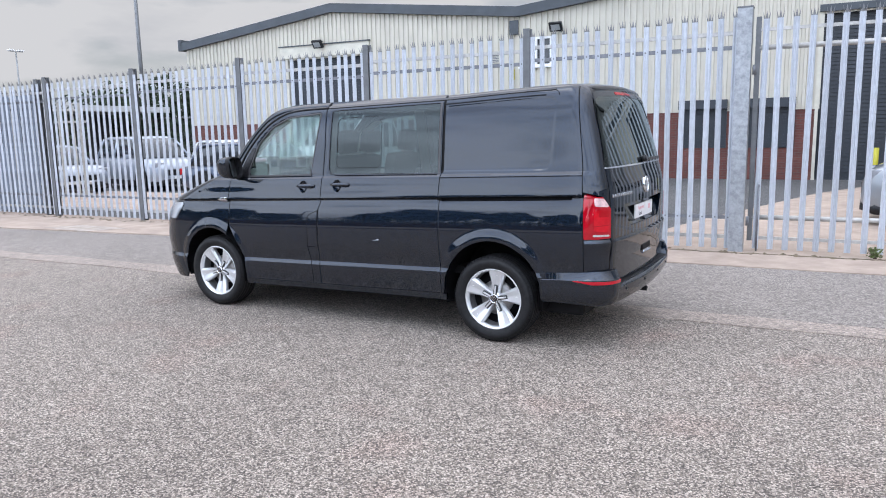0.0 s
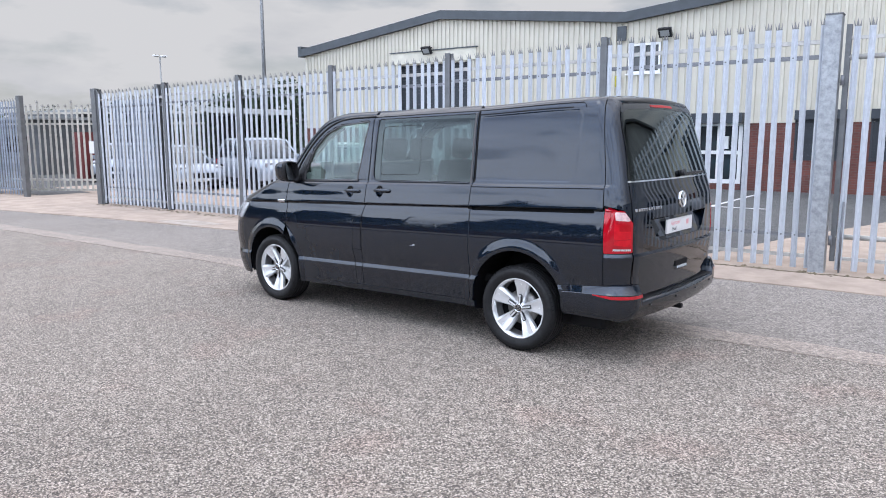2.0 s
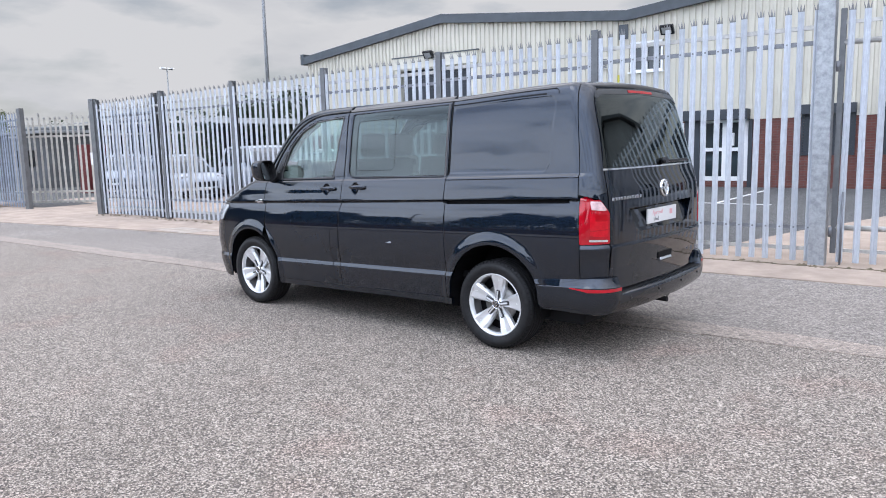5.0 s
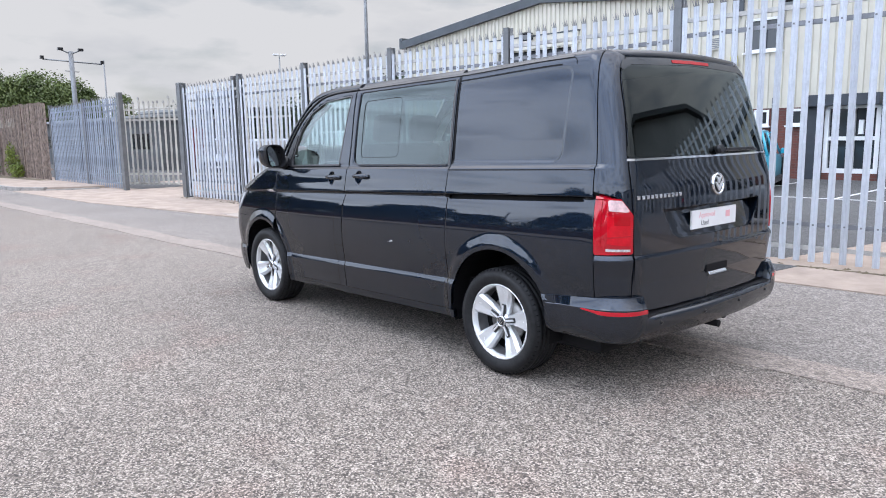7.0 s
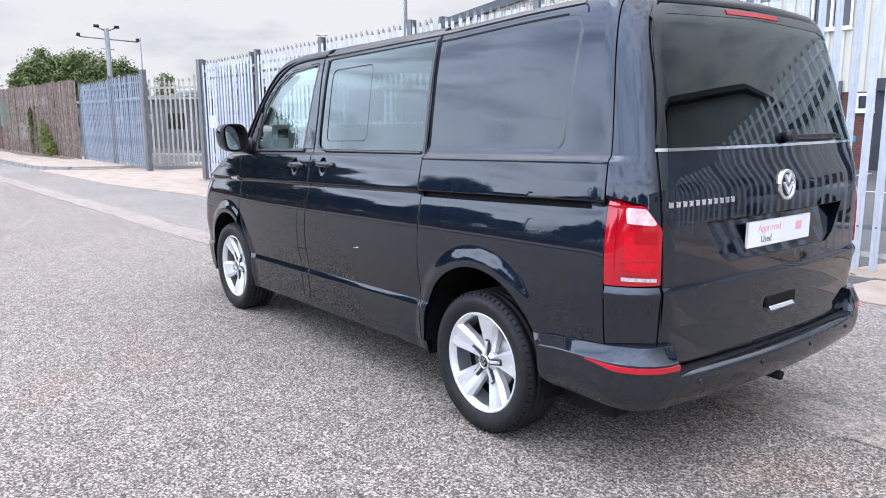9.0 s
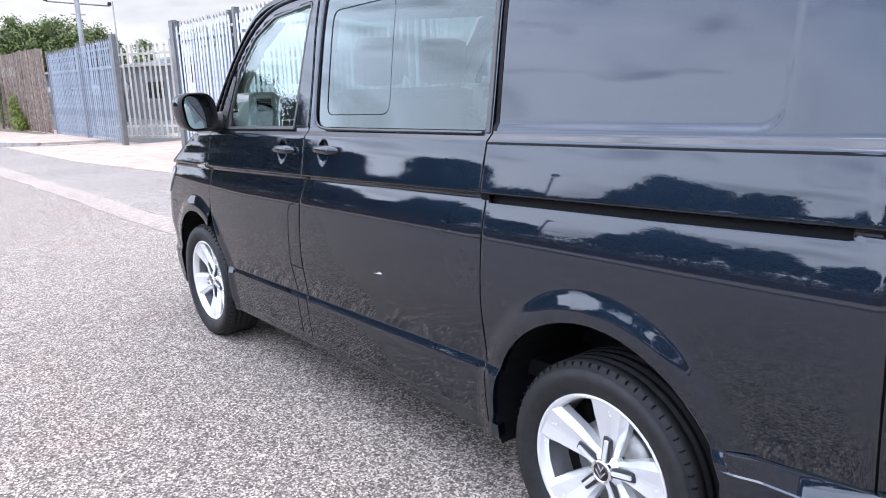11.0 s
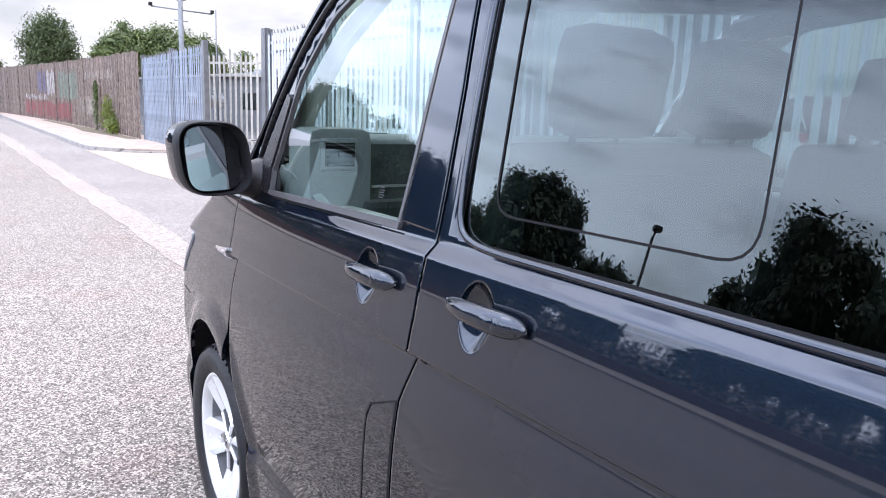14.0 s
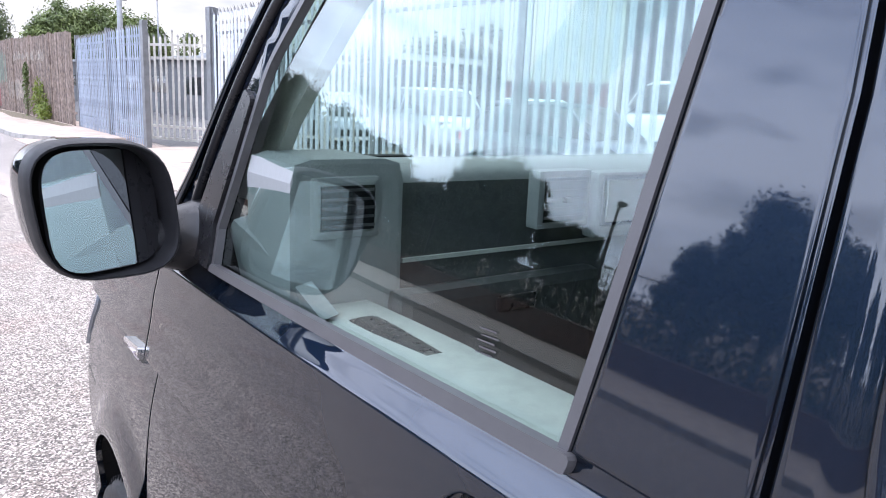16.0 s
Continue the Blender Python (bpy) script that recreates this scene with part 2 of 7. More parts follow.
GALV_RAIL = material("galvanised_rail", (0.47, 0.455, 0.43), 0.5, 0.3, var=0.2, scale=10)
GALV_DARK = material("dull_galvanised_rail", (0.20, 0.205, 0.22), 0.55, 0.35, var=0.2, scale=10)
GALV_BLUE = material("dull_blue_grey_galvanised", (0.27, 0.305, 0.36), 0.5, 0.25, var=0.18, scale=9, bump=0.05, rand=0.12)
RUST_SLAT = material("weathered_brown_pale", (0.24, 0.18, 0.145), 0.85, color2=(0.085, 0.06, 0.048), scale=7, bump=0.3, rand=0.3)
CLAD = material("cream_profiled_sheet", (0.57, 0.535, 0.45), 0.5, var=0.05, scale=1.2)
CLAD_TRIM = material("cream_trim", (0.60, 0.57, 0.48), 0.5, var=0.08, scale=3)
FASCIA = material("slate_grey_fascia", (0.055, 0.065, 0.075), 0.5, var=0.12, scale=3)
SHUTTER = material("anthracite_shutter", (0.030, 0.036, 0.045), 0.5, var=0.15, scale=3)
WHITE_PVC = material("white_window_frame", (0.78, 0.78, 0.78), 0.4, var=0.04, scale=4)
BRICK = brick_material("red_brick", (0.155, 0.052, 0.040), (0.12, 0.042, 0.034), (0.12, 0.085, 0.075))
DARK_GLASS = material("dark_window", (0.03, 0.035, 0.04), 0.06, spec=0.6)
BLACK_PLASTIC = material("black_plastic", (0.014, 0.014, 0.016), 0.5, var=0.1, scale=40, bump=0.03, bump_scale=300, spec=0.25)
SATIN_BLACK = material("satin_black_trim", (0.014, 0.014, 0.016), 0.28, var=0.1, scale=50, spec=0.35)
SEAL = material("rubber_seal", (0.006, 0.006, 0.007), 0.6, spec=0.15)
PAINT = material("deep_navy_metallic_paint", (0.0084, 0.0152, 0.0275), 0.42, 0.9, var=0.05, scale=3, coat=1.0, spec=0.3)
PAINT.node_tree.nodes["Principled BSDF"].inputs["Coat IOR"].default_value = 1.62
PAINT.node_tree.nodes["Principled BSDF"].inputs["Specular Tint"].default_value = (0.09, 0.14, 0.20, 1)
CHROME = material("chrome", (0.75, 0.76, 0.78), 0.08, 1.0)
PALE_CHROME = material("satin_chrome", (0.88, 0.88, 0.89), 0.3, 0.5)
ALLOY = material("silver_alloy", (0.78, 0.79, 0.80), 0.26, 0.55, var=0.03, scale=6)
ALLOY_DARK = material("dark_spoke_slot", (0.02, 0.02, 0.022), 0.4)
TYRE = material("tyre_rubber", (0.012, 0.012, 0.013), 0.6, var=0.25, scale=30, bump=0.08, bump_scale=200, spec=0.3)
BARREL = material("dark_alloy_barrel", (0.16, 0.16, 0.165), 0.45, 0.5, var=0.2, scale=12)
BRAKE = material("brake_disc", (0.28, 0.27, 0.26), 0.4, 0.8, var=0.2, scale=20)
RED_LENS = material("red_lens", (0.43, 0.004, 0.014), 0.08, var=0.10, scale=14, coat=0.8, spec=0.3)
BRIGHT_RED = material("bright_red_lens", (0.56, 0.005, 0.015), 0.12, var=0.12, scale=26, coat=0.4, spec=0.2)
DEEP_RED = material("deep_red_lens", (0.40, 0.003, 0.009), 0.10, var=0.08, scale=40, coat=0.3, spec=0.2)
BELT_RUBBER = material("grey_belt_rubber", (0.06, 0.058, 0.061), 0.42, var=0.06, scale=20)
CLEAR_LENS = material("clear_lens", (0.52, 0.46, 0.46), 0.12, var=0.3, scale=90, coat=0.5)
HEADLAMP = material("headlamp_lens", (0.35, 0.37, 0.40), 0.08, 0.3, coat=1.0)
MIRROR = material("mirror_glass", (0.70, 0.75, 0.75), 0.01, 1.0)
GLASS = glass_material("green_tinted_glass", (0.70, 0.805, 0.77), 0.066)
PRIVACY = glass_material("privacy_glass", (0.125, 0.175, 0.170), 0.065)
DARK_PRIVACY = glass_material("dark_privacy_glass", (0.07, 0.08, 0.08), 0.062)
DASH = material("grey_dashboard", (0.22, 0.225, 0.225), 0.5, var=0.06, scale=60, bump=0.02, bump_scale=400)
DASH_LOW = material("dark_lower_dashboard", (0.035, 0.037, 0.040), 0.6, var=0.08, scale=60, bump=0.02, bump_scale=400)
TRIM_GREY = material("mid_grey_trim", (0.24, 0.245, 0.245), 0.6, var=0.06, scale=30)
CARD = material("pale_door_card", (0.42, 0.41, 0.38), 0.65, var=0.08, scale=30, bump=0.05)
SEAT = material("dark_grey_seat_cloth", (0.045, 0.047, 0.052), 0.9, var=0.2, scale=60, bump=0.2, bump_scale=500)
PLATE = material("white_plate", (0.80, 0.79, 0.79), 0.35, var=0.03, scale=9)
PINK_LENS = material("pinkish_clear_lens", (0.72, 0.50, 0.50), 0.15, var=0.2, scale=40, coat=0.8)
PINK_MARK = material("faded_pink_mark", (0.80, 0.42, 0.44), 0.4)
INK = material("dark_ink", (0.06, 0.06, 0.07), 0.5)
LEAF = material("leaf_green", (0.150, 0.190, 0.050), 0.6, color2=(0.040, 0.066, 0.018), scale=0.8, spread=(0.3, 0.7))
LEAF_DARK = material("dark_leaf_green", (0.030, 0.055, 0.018), 0.6, color2=(0.012, 0.024, 0.008), scale=0.9, spread=(0.3, 0.7))
LEAF_WILLOW = material("willow_leaf", (0.095, 0.125, 0.04), 0.6, color2=(0.035, 0.055, 0.016), scale=0.8, spread=(0.3, 0.7))
LEAF_LIME = material("lime_leaf", (0.20, 0.24, 0.03), 0.6, color2=(0.08, 0.12, 0.02), scale=3, spread=(0.3, 0.7))
BARK = material("bark", (0.09, 0.07, 0.05), 0.9, var=0.3, scale=9, bump=0.5, bump_scale=30)
BRICK_PAVE = brick_material("red_block_paving", (0.13, 0.075, 0.062), (0.10, 0.058, 0.05), (0.10, 0.08, 0.07), 0.21, 0.105)
POLE = material("grey_pole", (0.20, 0.207, 0.215), 0.5, 0.4, var=0.12, scale=6)
POLE_DARK = material("dark_pole", (0.035, 0.04, 0.045), 0.5)
DARK_WALL = material("dark_grey_sheet_wall", (0.10, 0.105, 0.11), 0.7, var=0.25, scale=1.5)
GREY_WALL = material("grey_render_wall", (0.38, 0.38, 0.37), 0.85, var=0.12, scale=0.8)
GREY_ROOF = material("grey_sheet_roof", (0.27, 0.28, 0.28), 0.7, var=0.15, scale=0.7)
YELLOW = material("yellow_green_box", (0.46, 0.42, 0.03), 0.5)
SOIL = material("dirt_and_moss", (0.14, 0.11, 0.07), 0.95, var=0.4, scale=12, bump=0.5)

# ---- building helpers ----
SITE = pose(1.03, 4.25, 0, 0, 0, 2.9)


def mesh_of(name, verts, faces):
    me = bpy.data.meshes.new(name)
    me.from_pydata([tuple(v) for v in verts], [], faces)
    me.update()
    return me


def part(name, shape, mat, parent=None, label="", at=None, smooth=False):
    """Links a bmesh or mesh as one object, under a thing or part if one is given."""
    if isinstance(shape, bmesh.types.BMesh):
        me = bpy.data.meshes.new(name)
        shape.to_mesh(me)
        shape.free()
    else:
        me = shape
    if mat and not me.materials:
        me.materials.append(mat)
    if smooth:
        for p in me.polygons:
            p.use_smooth = True
    ob = new(name, me)
    if parent:
        ob.parent = parent
    if at is not None:
        ob.matrix_basis = at
    if label:
        tagged(ob, label)
    return ob


def thing(name, label, category, at=None, group="", kind=""):
    ob = new(name)
    ob.empty_display_size = 0.2
    if at is not None:
        ob.matrix_basis = at
    return tagged(ob, label, category, group, kind)


def box(bm, lo, hi, bevel=0.0, m=None):
    """Adds a box from corner lo to corner hi."""
    x0, y0, z0 = lo
    x1, y1, z1 = hi
    vs = [bm.verts.new(c) for c in ((x0, y0, z0), (x1, y0, z0), (x1, y1, z0), (x0, y1, z0), (x0, y0, z1), (x1, y0, z1), (x1, y1, z1), (x0, y1, z1))]
    fs = [bm.faces.new([vs[i] for i in q]) for q in ((3, 2, 1, 0), (4, 5, 6, 7), (0, 1, 5, 4), (1, 2, 6, 5), (2, 3, 7, 6), (3, 0, 4, 7))]
    if m is not None:
        bmesh.ops.transform(bm, matrix=m, verts=vs)
    if bevel:
        es = list({e for f in fs for e in f.edges})
        bmesh.ops.bevel(bm, geom=es, offset=bevel, segments=2, profile=0.6, affect="EDGES")
    return bm


def boxed(lo, hi, bevel=0.0, m=None):
    return box(bmesh.new(), lo, hi, bevel, m)


def tube(bm, p0, p1, r0, r1=None, seg=12, caps=True):
    """Adds a round bar from p0 to p1."""
    p0, p1 = Vector(p0), Vector(p1)
    r1 = r0 if r1 is None else r1
    q = (p1 - p0).to_track_quat("Z", "Y")
    rings = []
    for p, r in ((p0, r0), (p1, r1)):
        rings.append([bm.verts.new(p + q @ Vector((r * math.cos(2 * math.pi * i / seg), r * math.sin(2 * math.pi * i / seg), 0))) for i in range(seg)])
    for i in range(seg):
        f = bm.faces.new((rings[0][i], rings[0][(i + 1) % seg], rings[1][(i + 1) % seg], rings[1][i]))
        f.smooth = True
    if caps:
        bm.faces.new(rings[0][::-1]), bm.faces.new(rings[1])
    return bm


def lathe(profile, seg=48, axis="Y"):
    """A surface of revolution from (radius, height) pairs round the axis."""
    bm = bmesh.new()
    rings = []
    for r, h in profile:
        ring = []
        for i in range(seg):
            a = 2 * math.pi * i / seg
            c = (r * math.cos(a), h, r * math.sin(a)) if axis == "Y" else (r * math.cos(a), r * math.sin(a), h)
            ring.append(bm.verts.new(c))
        rings.append(ring)
    for k in range(len(rings) - 1):
        for i in range(seg):
            f = bm.faces.new((rings[k][i], rings[k][(i + 1) % seg], rings[k + 1][(i + 1) % seg], rings[k + 1][i]))
            f.smooth = True
    return bm


def prism(bm, outline, y0, y1, m=None):
    """Adds an upright plate: the (x, z) outline from y0 to y1."""
    a = [bm.verts.new((x, y0, z)) for x, z in outline]
    b = [bm.verts.new((x, y1, z)) for x, z in outline]
    bm.faces.new(a), bm.faces.new(b[::-1])
    for i in range(len(a)):
        j = (i + 1) % len(a)
        bm.faces.new((a[j], a[i], b[i], b[j]))
    if m is not None:
        bmesh.ops.transform(bm, matrix=m, verts=a + b)
    return bm


def slab(outline, z0, z1):
    """A flat slab with the (x, y) outline."""
    bm = bmesh.new()
    a = [bm.verts.new((x, y, z0)) for x, y in outline]
    b = [bm.verts.new((x, y, z1)) for x, y in outline]
    bm.faces.new(a[::-1]), bm.faces.new(b)
    for i in range(len(a)):
        j = (i + 1) % len(a)
        bm.faces.new((a[i], a[j], b[j], b[i]))
    bmesh.ops.recalc_face_normals(bm, faces=bm.faces)
    return bm


# ---- ground ----
bm = bmesh.new()
R = 900.0
vs = [bm.verts.new(c) for c in ((-R, -R, 0), (R, -R, 0), (R, R, 0), (-R, R, 0))]
bm.faces.new(vs)
tagged(part("ground", bm, ASPHALT), "grey road of stone chippings, worn and stained", "road", kind="structure")

# a smoother, older strip of road between the pale band and the pavement
tagged(part("road_strip", slab([(-70, -3.55), (14, -3.55), (14, -1.02), (-5, -1.05), (-9, -1.5), (-17, -2.2), (-70, -2.2)], -0.05, 0.004), EDGE_ROAD, at=SITE), "smooth grey asphalt strip along the pavement", "road", kind="structure")
rng = random.Random(4)
edge = [(-70 + i * 0.5, -3.92 + rng.uniform(-0.03, 0.03)) for i in range(169)]
edge2 = [(14 - i * 0.5, -3.55 + rng.uniform(-0.03, 0.03)) for i in range(169)]
tagged(part("pale_band", slab(edge + edge2, -0.05, 0.008), LINE, at=SITE), "worn pale band running along the road", "road marking", kind="structure")

# pavement: a flush concrete strip, a crossing at the gateway and a kerbed footway beyond
tagged(part("pavement", slab([(-23.4, -2.3), (-17, -2.25), (-13, -1.75), (-9.5, -1.5), (-6, -1.15), (14, -1.08), (14, 0.25), (-16.8, 0.25), (-16.8, 5.5), (-20.6, 5.5), (-20.6, 0.3), (-23.4, 0.3)], -0.05, 0.016), CONCRETE, at=SITE), "pinkish concrete pavement strip under the fence", "pavement", kind="structure")
tagged(part("pavement_patch", slab([(-11.9, -1.5), (-10.6, -1.62), (-10.2, -1.05), (-11.5, -0.98)], -0.02, 0.021), CONCRETE_OLD, at=SITE), "square patch of paler concrete in the pavement", "pavement", kind="structure")
tagged(part("footway", slab([(-70, -2.1), (-24.2, -2.1), (-23.2, -1.85), (-22.5, -1.2), (-22.2, -0.3), (-22.2, 0.6), (-70, 0.6)], -0.05, 0.10), CONCRETE, at=SITE), "raised concrete footway beside the brown fence", "pavement", kind="structure")
kerb_line = [(-70 + i * 0.915, -2.17) for i in range(50)] + [(-24.3, -2.17), (-23.5, -2.0), (-22.75, -1.55), (-22.3, -0.9), (-22.12, -0.2)]
kerbs = thing("kerb", "row of grey concrete kerb stones edging the footway", "kerb", at=SITE, kind="structure")
for i in range(len(kerb_line) - 1):
    (xa, ya), (xb, yb) = kerb_line[i], kerb_line[i + 1]
    ln = math.hypot(xb - xa, yb - ya)
    part("kerb_stone", boxed((0.004, -0.065, -0.05), (ln - 0.004, 0.065, 0.112 - (0.06 if i > 51 else 0)), 0.012), KERB, kerbs, at=pose(xa, ya, 0, 0, 0, math.degrees(math.atan2(yb - ya, xb - xa))))

# the concrete has broken away along a crack in front of the fence, and an asphalt patch adjoins it
rng = random.Random(31)
crack = [(-1.3 + i * 0.085, -0.185 + 0.02 * math.sin(i * 0.37) + rng.uniform(-0.018, 0.018)) for i in range(120)]
crack_back = [(u, v + rng.uniform(0.018, 0.07)) for u, v in crack[::-1]]
tagged(part("dirt_crack", slab(crack + crack_back, 0.0, 0.021), SOIL, at=SITE), "ragged line of dirt in the broken pavement edge", "pavement", kind="structure")
tagged(part("asphalt_patch", slab([(-3.4, -1.0), (-1.37, -0.78), (-1.27, -0.20), (-3.4, -0.18)], 0.0, 0.0215), YARD, at=SITE), "dark asphalt patch in the pavement", "pavement", kind="structure")

# dirt and broken edge along the foot of the fence
bm = bmesh.new()
tagged(part("soil_strip", slab([(-27.4, -0.12), (-34, -0.2), (-44, -0.7), (-44, -1.0), (-36, -0.75), (-32.5, -0.95), (-29.6, -0.62), (-27.4, -0.45)], 0.05, 0.105), SOIL, at=SITE), "strip of dark soil along the foot of the brown fence", "verge", kind="structure")
rng = random.Random(8)
for i in range(420):
    u, w = rng.uniform(-16.5, 12), rng.gauss(-0.15, 0.06)
    s = rng.uniform(0.01, 0.045)
    vs = [bm.verts.new((u + s * math.cos(a) * rng.uniform(0.6, 1.3), w + s * math.sin(a) * rng.uniform(0.6, 1.3), 0.017)) for a in (0, 1.3, 2.5, 3.8, 5.0)]
    top = bm.verts.new((u, w, 0.017 + s * 0.45))
    for k in range(5):
        bm.faces.new((vs[k], vs[(k + 1) % 5], top))
tagged(part("dirt_crumbs", bm, SOIL, at=SITE), "crumbs of dirt and moss along the fence foot", "dirt", kind="stuff")

# yard behind the fence
tagged(part("yard", slab([(-60, 0.6), (-16.9, 0.6), (-16.9, 0.26), (30, 0.26), (30, 14.4), (-60, 14.4)], -0.05, 0.006), YARD, at=SITE), "dark asphalt yard behind the fence", "yard", kind="structure")
tagged(part("yard_apron", slab([(-1.6, 0.26), (12, 0.26), (12, 14.3), (3.2, 14.3), (1.0, 9.5), (-0.9, 3.2)], -0.04, 0.012), CONCRETE, at=SITE), "pinkish concrete apron inside the gate", "pavement", kind="structure")
for k, (u, v) in enumerate(((-8.5, 8.3), (-6.1, 8.3), (-3.7, 8.3))):
    tagged(part("bay_line", boxed((u, v, 0.0), (u + 0.09, v + 4.8, 0.012)), WHITE_PVC, at=SITE), "white painted parking bay line", "road marking", kind="structure")
tagged(part("bay_line", boxed((-8.5, 8.2, 0.0), (-2.4, 8.29, 0.011)), WHITE_PVC, at=SITE), "white painted parking bay line", "road marking", kind="structure")
tagged(part("pavement_light", slab([(-24, 5.5), (-9, 5.5), (-9, 2.2), (-13, 1.4), (-16.8, 1.4), (-24, 2.5)], -0.04, 0.012), CONCRETE, at=SITE), "pale concrete area where cars are parked", "pavement", kind="structure")

# ---- palisade fence ----
def pale_mesh(h, w=0.072):
    """A W-section steel pale with a three-pronged splayed head, standing on z = 0."""
    d = 0.014
    prof = [(-w / 2, 0.0), (-w / 4, -d), (0, -0.003), (w / 4, -d), (w / 2, 0.0)]
    t = 0.004
    verts, faces = [], []
    for z in (0.0, h - 0.095):
        for x, y in prof:
            verts.append((x, y, z))
        for x, y in prof:
            verts.append((x, y + t, z))
    for i in range(4):
        faces += [(i, i + 1, 11 + i, 10 + i), (i + 6, i + 5, 15 + i, 16 + i)]
    faces += [(0, 10, 15, 5), (4, 9, 19, 14)]
    # prongs: the outer two splay sideways and outwards, the middle one leans outwards
    for i0, i1, tip in ((0, 1, (-w * 0.60, -0.045, h - 0.01)), (1, 3, (0, -0.028, h)), (3, 4, (w * 0.60, -0.045, h - 0.01))):
        k = len(verts)
        verts.append(tip)
        faces += [(10 + i0, 10 + i1, k), (15 + i1, 15 + i0, k), (15 + i0, 10 + i0, k), (10 + i1, 15 + i1, k)]
    me = mesh_of("pale", verts, faces)
    # prongs take the tip material, darkened for their shaded undersides
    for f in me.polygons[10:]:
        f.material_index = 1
    return me


def post_mesh(h, w=0.10, d=0.055):
    """A rolled I-section post."""
    out = [(-w / 2, -d), (w / 2, -d), (w / 2, -d + 0.008), (0.005, -d + 0.008), (0.005, d - 0.008), (w / 2, d - 0.008), (w / 2, d), (-w / 2, d), (-w / 2, d - 0.008), (-0.005, d - 0.008), (-0.005, -d + 0.008), (-w / 2, -d + 0.008)]
    return slab(out, 0, h)


def top_at(u):
    return 3.11 + 0.0152 * u


PALES = {}


def pale_of(h, mat=None):
    mat = mat or GALV
    key = (round(h, 2), mat.name)
    if key not in PALES:
        PALES[key] = pale_mesh(key[0])
        PALES[key].materials.append(mat)
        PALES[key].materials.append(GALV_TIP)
    return PALES[key]


def bay(u0, u1, v=0.0, n=None, label="bay of galvanised steel palisade fence", post=True, drop=0.0, name="palisade_fence", mat=None):
    """One bay of fence from post u0 to u1: post, four rails, pales and bolts."""
    h0, h1 = top_at(u0) - drop, top_at(u1) - drop
    f = thing(name, label, "fence", at=SITE @ pose(u0, v, 0), group="palisade fence bays")
    ln = u1 - u0
    if post:
        part("post", post_mesh(h0 + 0.02), GALV_POST, f, "weathered grey steel post", at=pose(0, 0.03, 0.0))
    hm = (h0 + h1) / 2
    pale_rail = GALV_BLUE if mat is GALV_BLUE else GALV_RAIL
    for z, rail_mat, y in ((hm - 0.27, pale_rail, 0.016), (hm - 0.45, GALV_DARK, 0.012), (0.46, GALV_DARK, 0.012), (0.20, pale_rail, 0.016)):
        bm = bmesh.new()
        box(bm, (0.04, y, z - 0.025), (ln - 0.04, y + 0.006, z + 0.025))
        box(bm, (0.04, y + 0.006, z - 0.025), (ln - 0.04, y + 0.05, z - 0.019))
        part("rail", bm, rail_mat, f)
    n = n or round((ln - 0.06) / 0.158)
    step = ln / (n + 0.0)
    bolts = bmesh.new()
    for i in range(n):
        x = step * (i + 0.5)
        hh = h0 + (h1 - h0) * x / ln
        p = part("pale", pale_of(hh - 0.06 + rng.choice((-0.01, 0, 0, 0.01)), mat), GALV, f, at=pose(x, 0.0, 0.05, rng.uniform(-0.25, 0.25), rng.uniform(-0.35, 0.35), rng.uniform(-3, 3)))
        for z in (hm - 0.45, 0.46):
            box(bolts, (x - 0.009, -0.014, z - 0.009), (x + 0.009, 0.0, z + 0.009))
    tagged(part("bolts", bolts, GALV_DARK, f), kind="stuff")
    return f


POSTS = [-16.4, -13.57, -10.98, -8.3, -5.63, -2.89, 0.0]
for a, b in zip(POSTS[:-1], POSTS[1:]):
    bay(a, b)
part("post", post_mesh(top_at(-13.57)), GALV_POST, tagged(new("fence_post"), "weathered grey steel post at the end of the folded gate", "post"), at=SITE @ pose(-13.95, 0.10, 0))
# an open gate leaf folded back behind the first bay, and a second row
bay(-16.3, -13.9, 0.28, label="galvanised gate leaf folded open behind the fence", post=False, drop=0.12, name="palisade_gate", mat=GALV_BLUE)

# big square gate post with a cap, and the closed gate beside it
gp = thing("gate_post", "heavy square galvanised gate post", "post", at=SITE @ pose(0.03, 0.02, 0))
part("shaft", boxed((-0.09, -0.09, 0), (0.09, 0.09, 3.11), 0.008), GALV_MOTTLED, gp)
part("cap", boxed((-0.095, -0.095, 3.11), (0.095, 0.095, 3.13), 0.004), GALV_POST, gp)
for z in (0.42, 2.35):
    bm = tube(bmesh.new(), (0.13, -0.02, z - 0.06), (0.13, -0.02, z + 0.06), 0.022)
    part("hinge", bm, GALV_DARK, gp)


def gate(u0, u1, v, label):
    g = thing("palisade_gate", label, "gate", at=SITE @ pose(u0, v, 0))
    ln = u1 - u0
    for x in (0.03, ln - 0.03):
        part("stile", boxed((x - 0.03, 0.0, 0.16), (x + 0.03, 0.06, 3.0), 0.006), GALV_POST, g)
    for z in (2.62, 0.47):
        part("rail", tube(bmesh.new(), (0.05, 0.03, z), (ln - 0.05, 0.03, z), 0.032), GALV_RAIL, g)
    for z in (2.84, 0.20):
        part("rail", boxed((0.05, 0.005, z - 0.02), (ln - 0.05, 0.04, z + 0.02)), GALV_RAIL, g)
    n = round(ln / 0.175)
    for i in range(n):
        x = (i + 0.6) * ln / n
        part("pale", pale_of(3.0), GALV, g, at=pose(x, -0.01, 0.06, 0, rng.uniform(-0.3, 0.3), 0))
    part("drop_bolt", tube(bmesh.new(), (0.12, -0.03, 0.03), (0.12, -0.03, 0.9), 0.012), GALV_DARK, g)
    return g


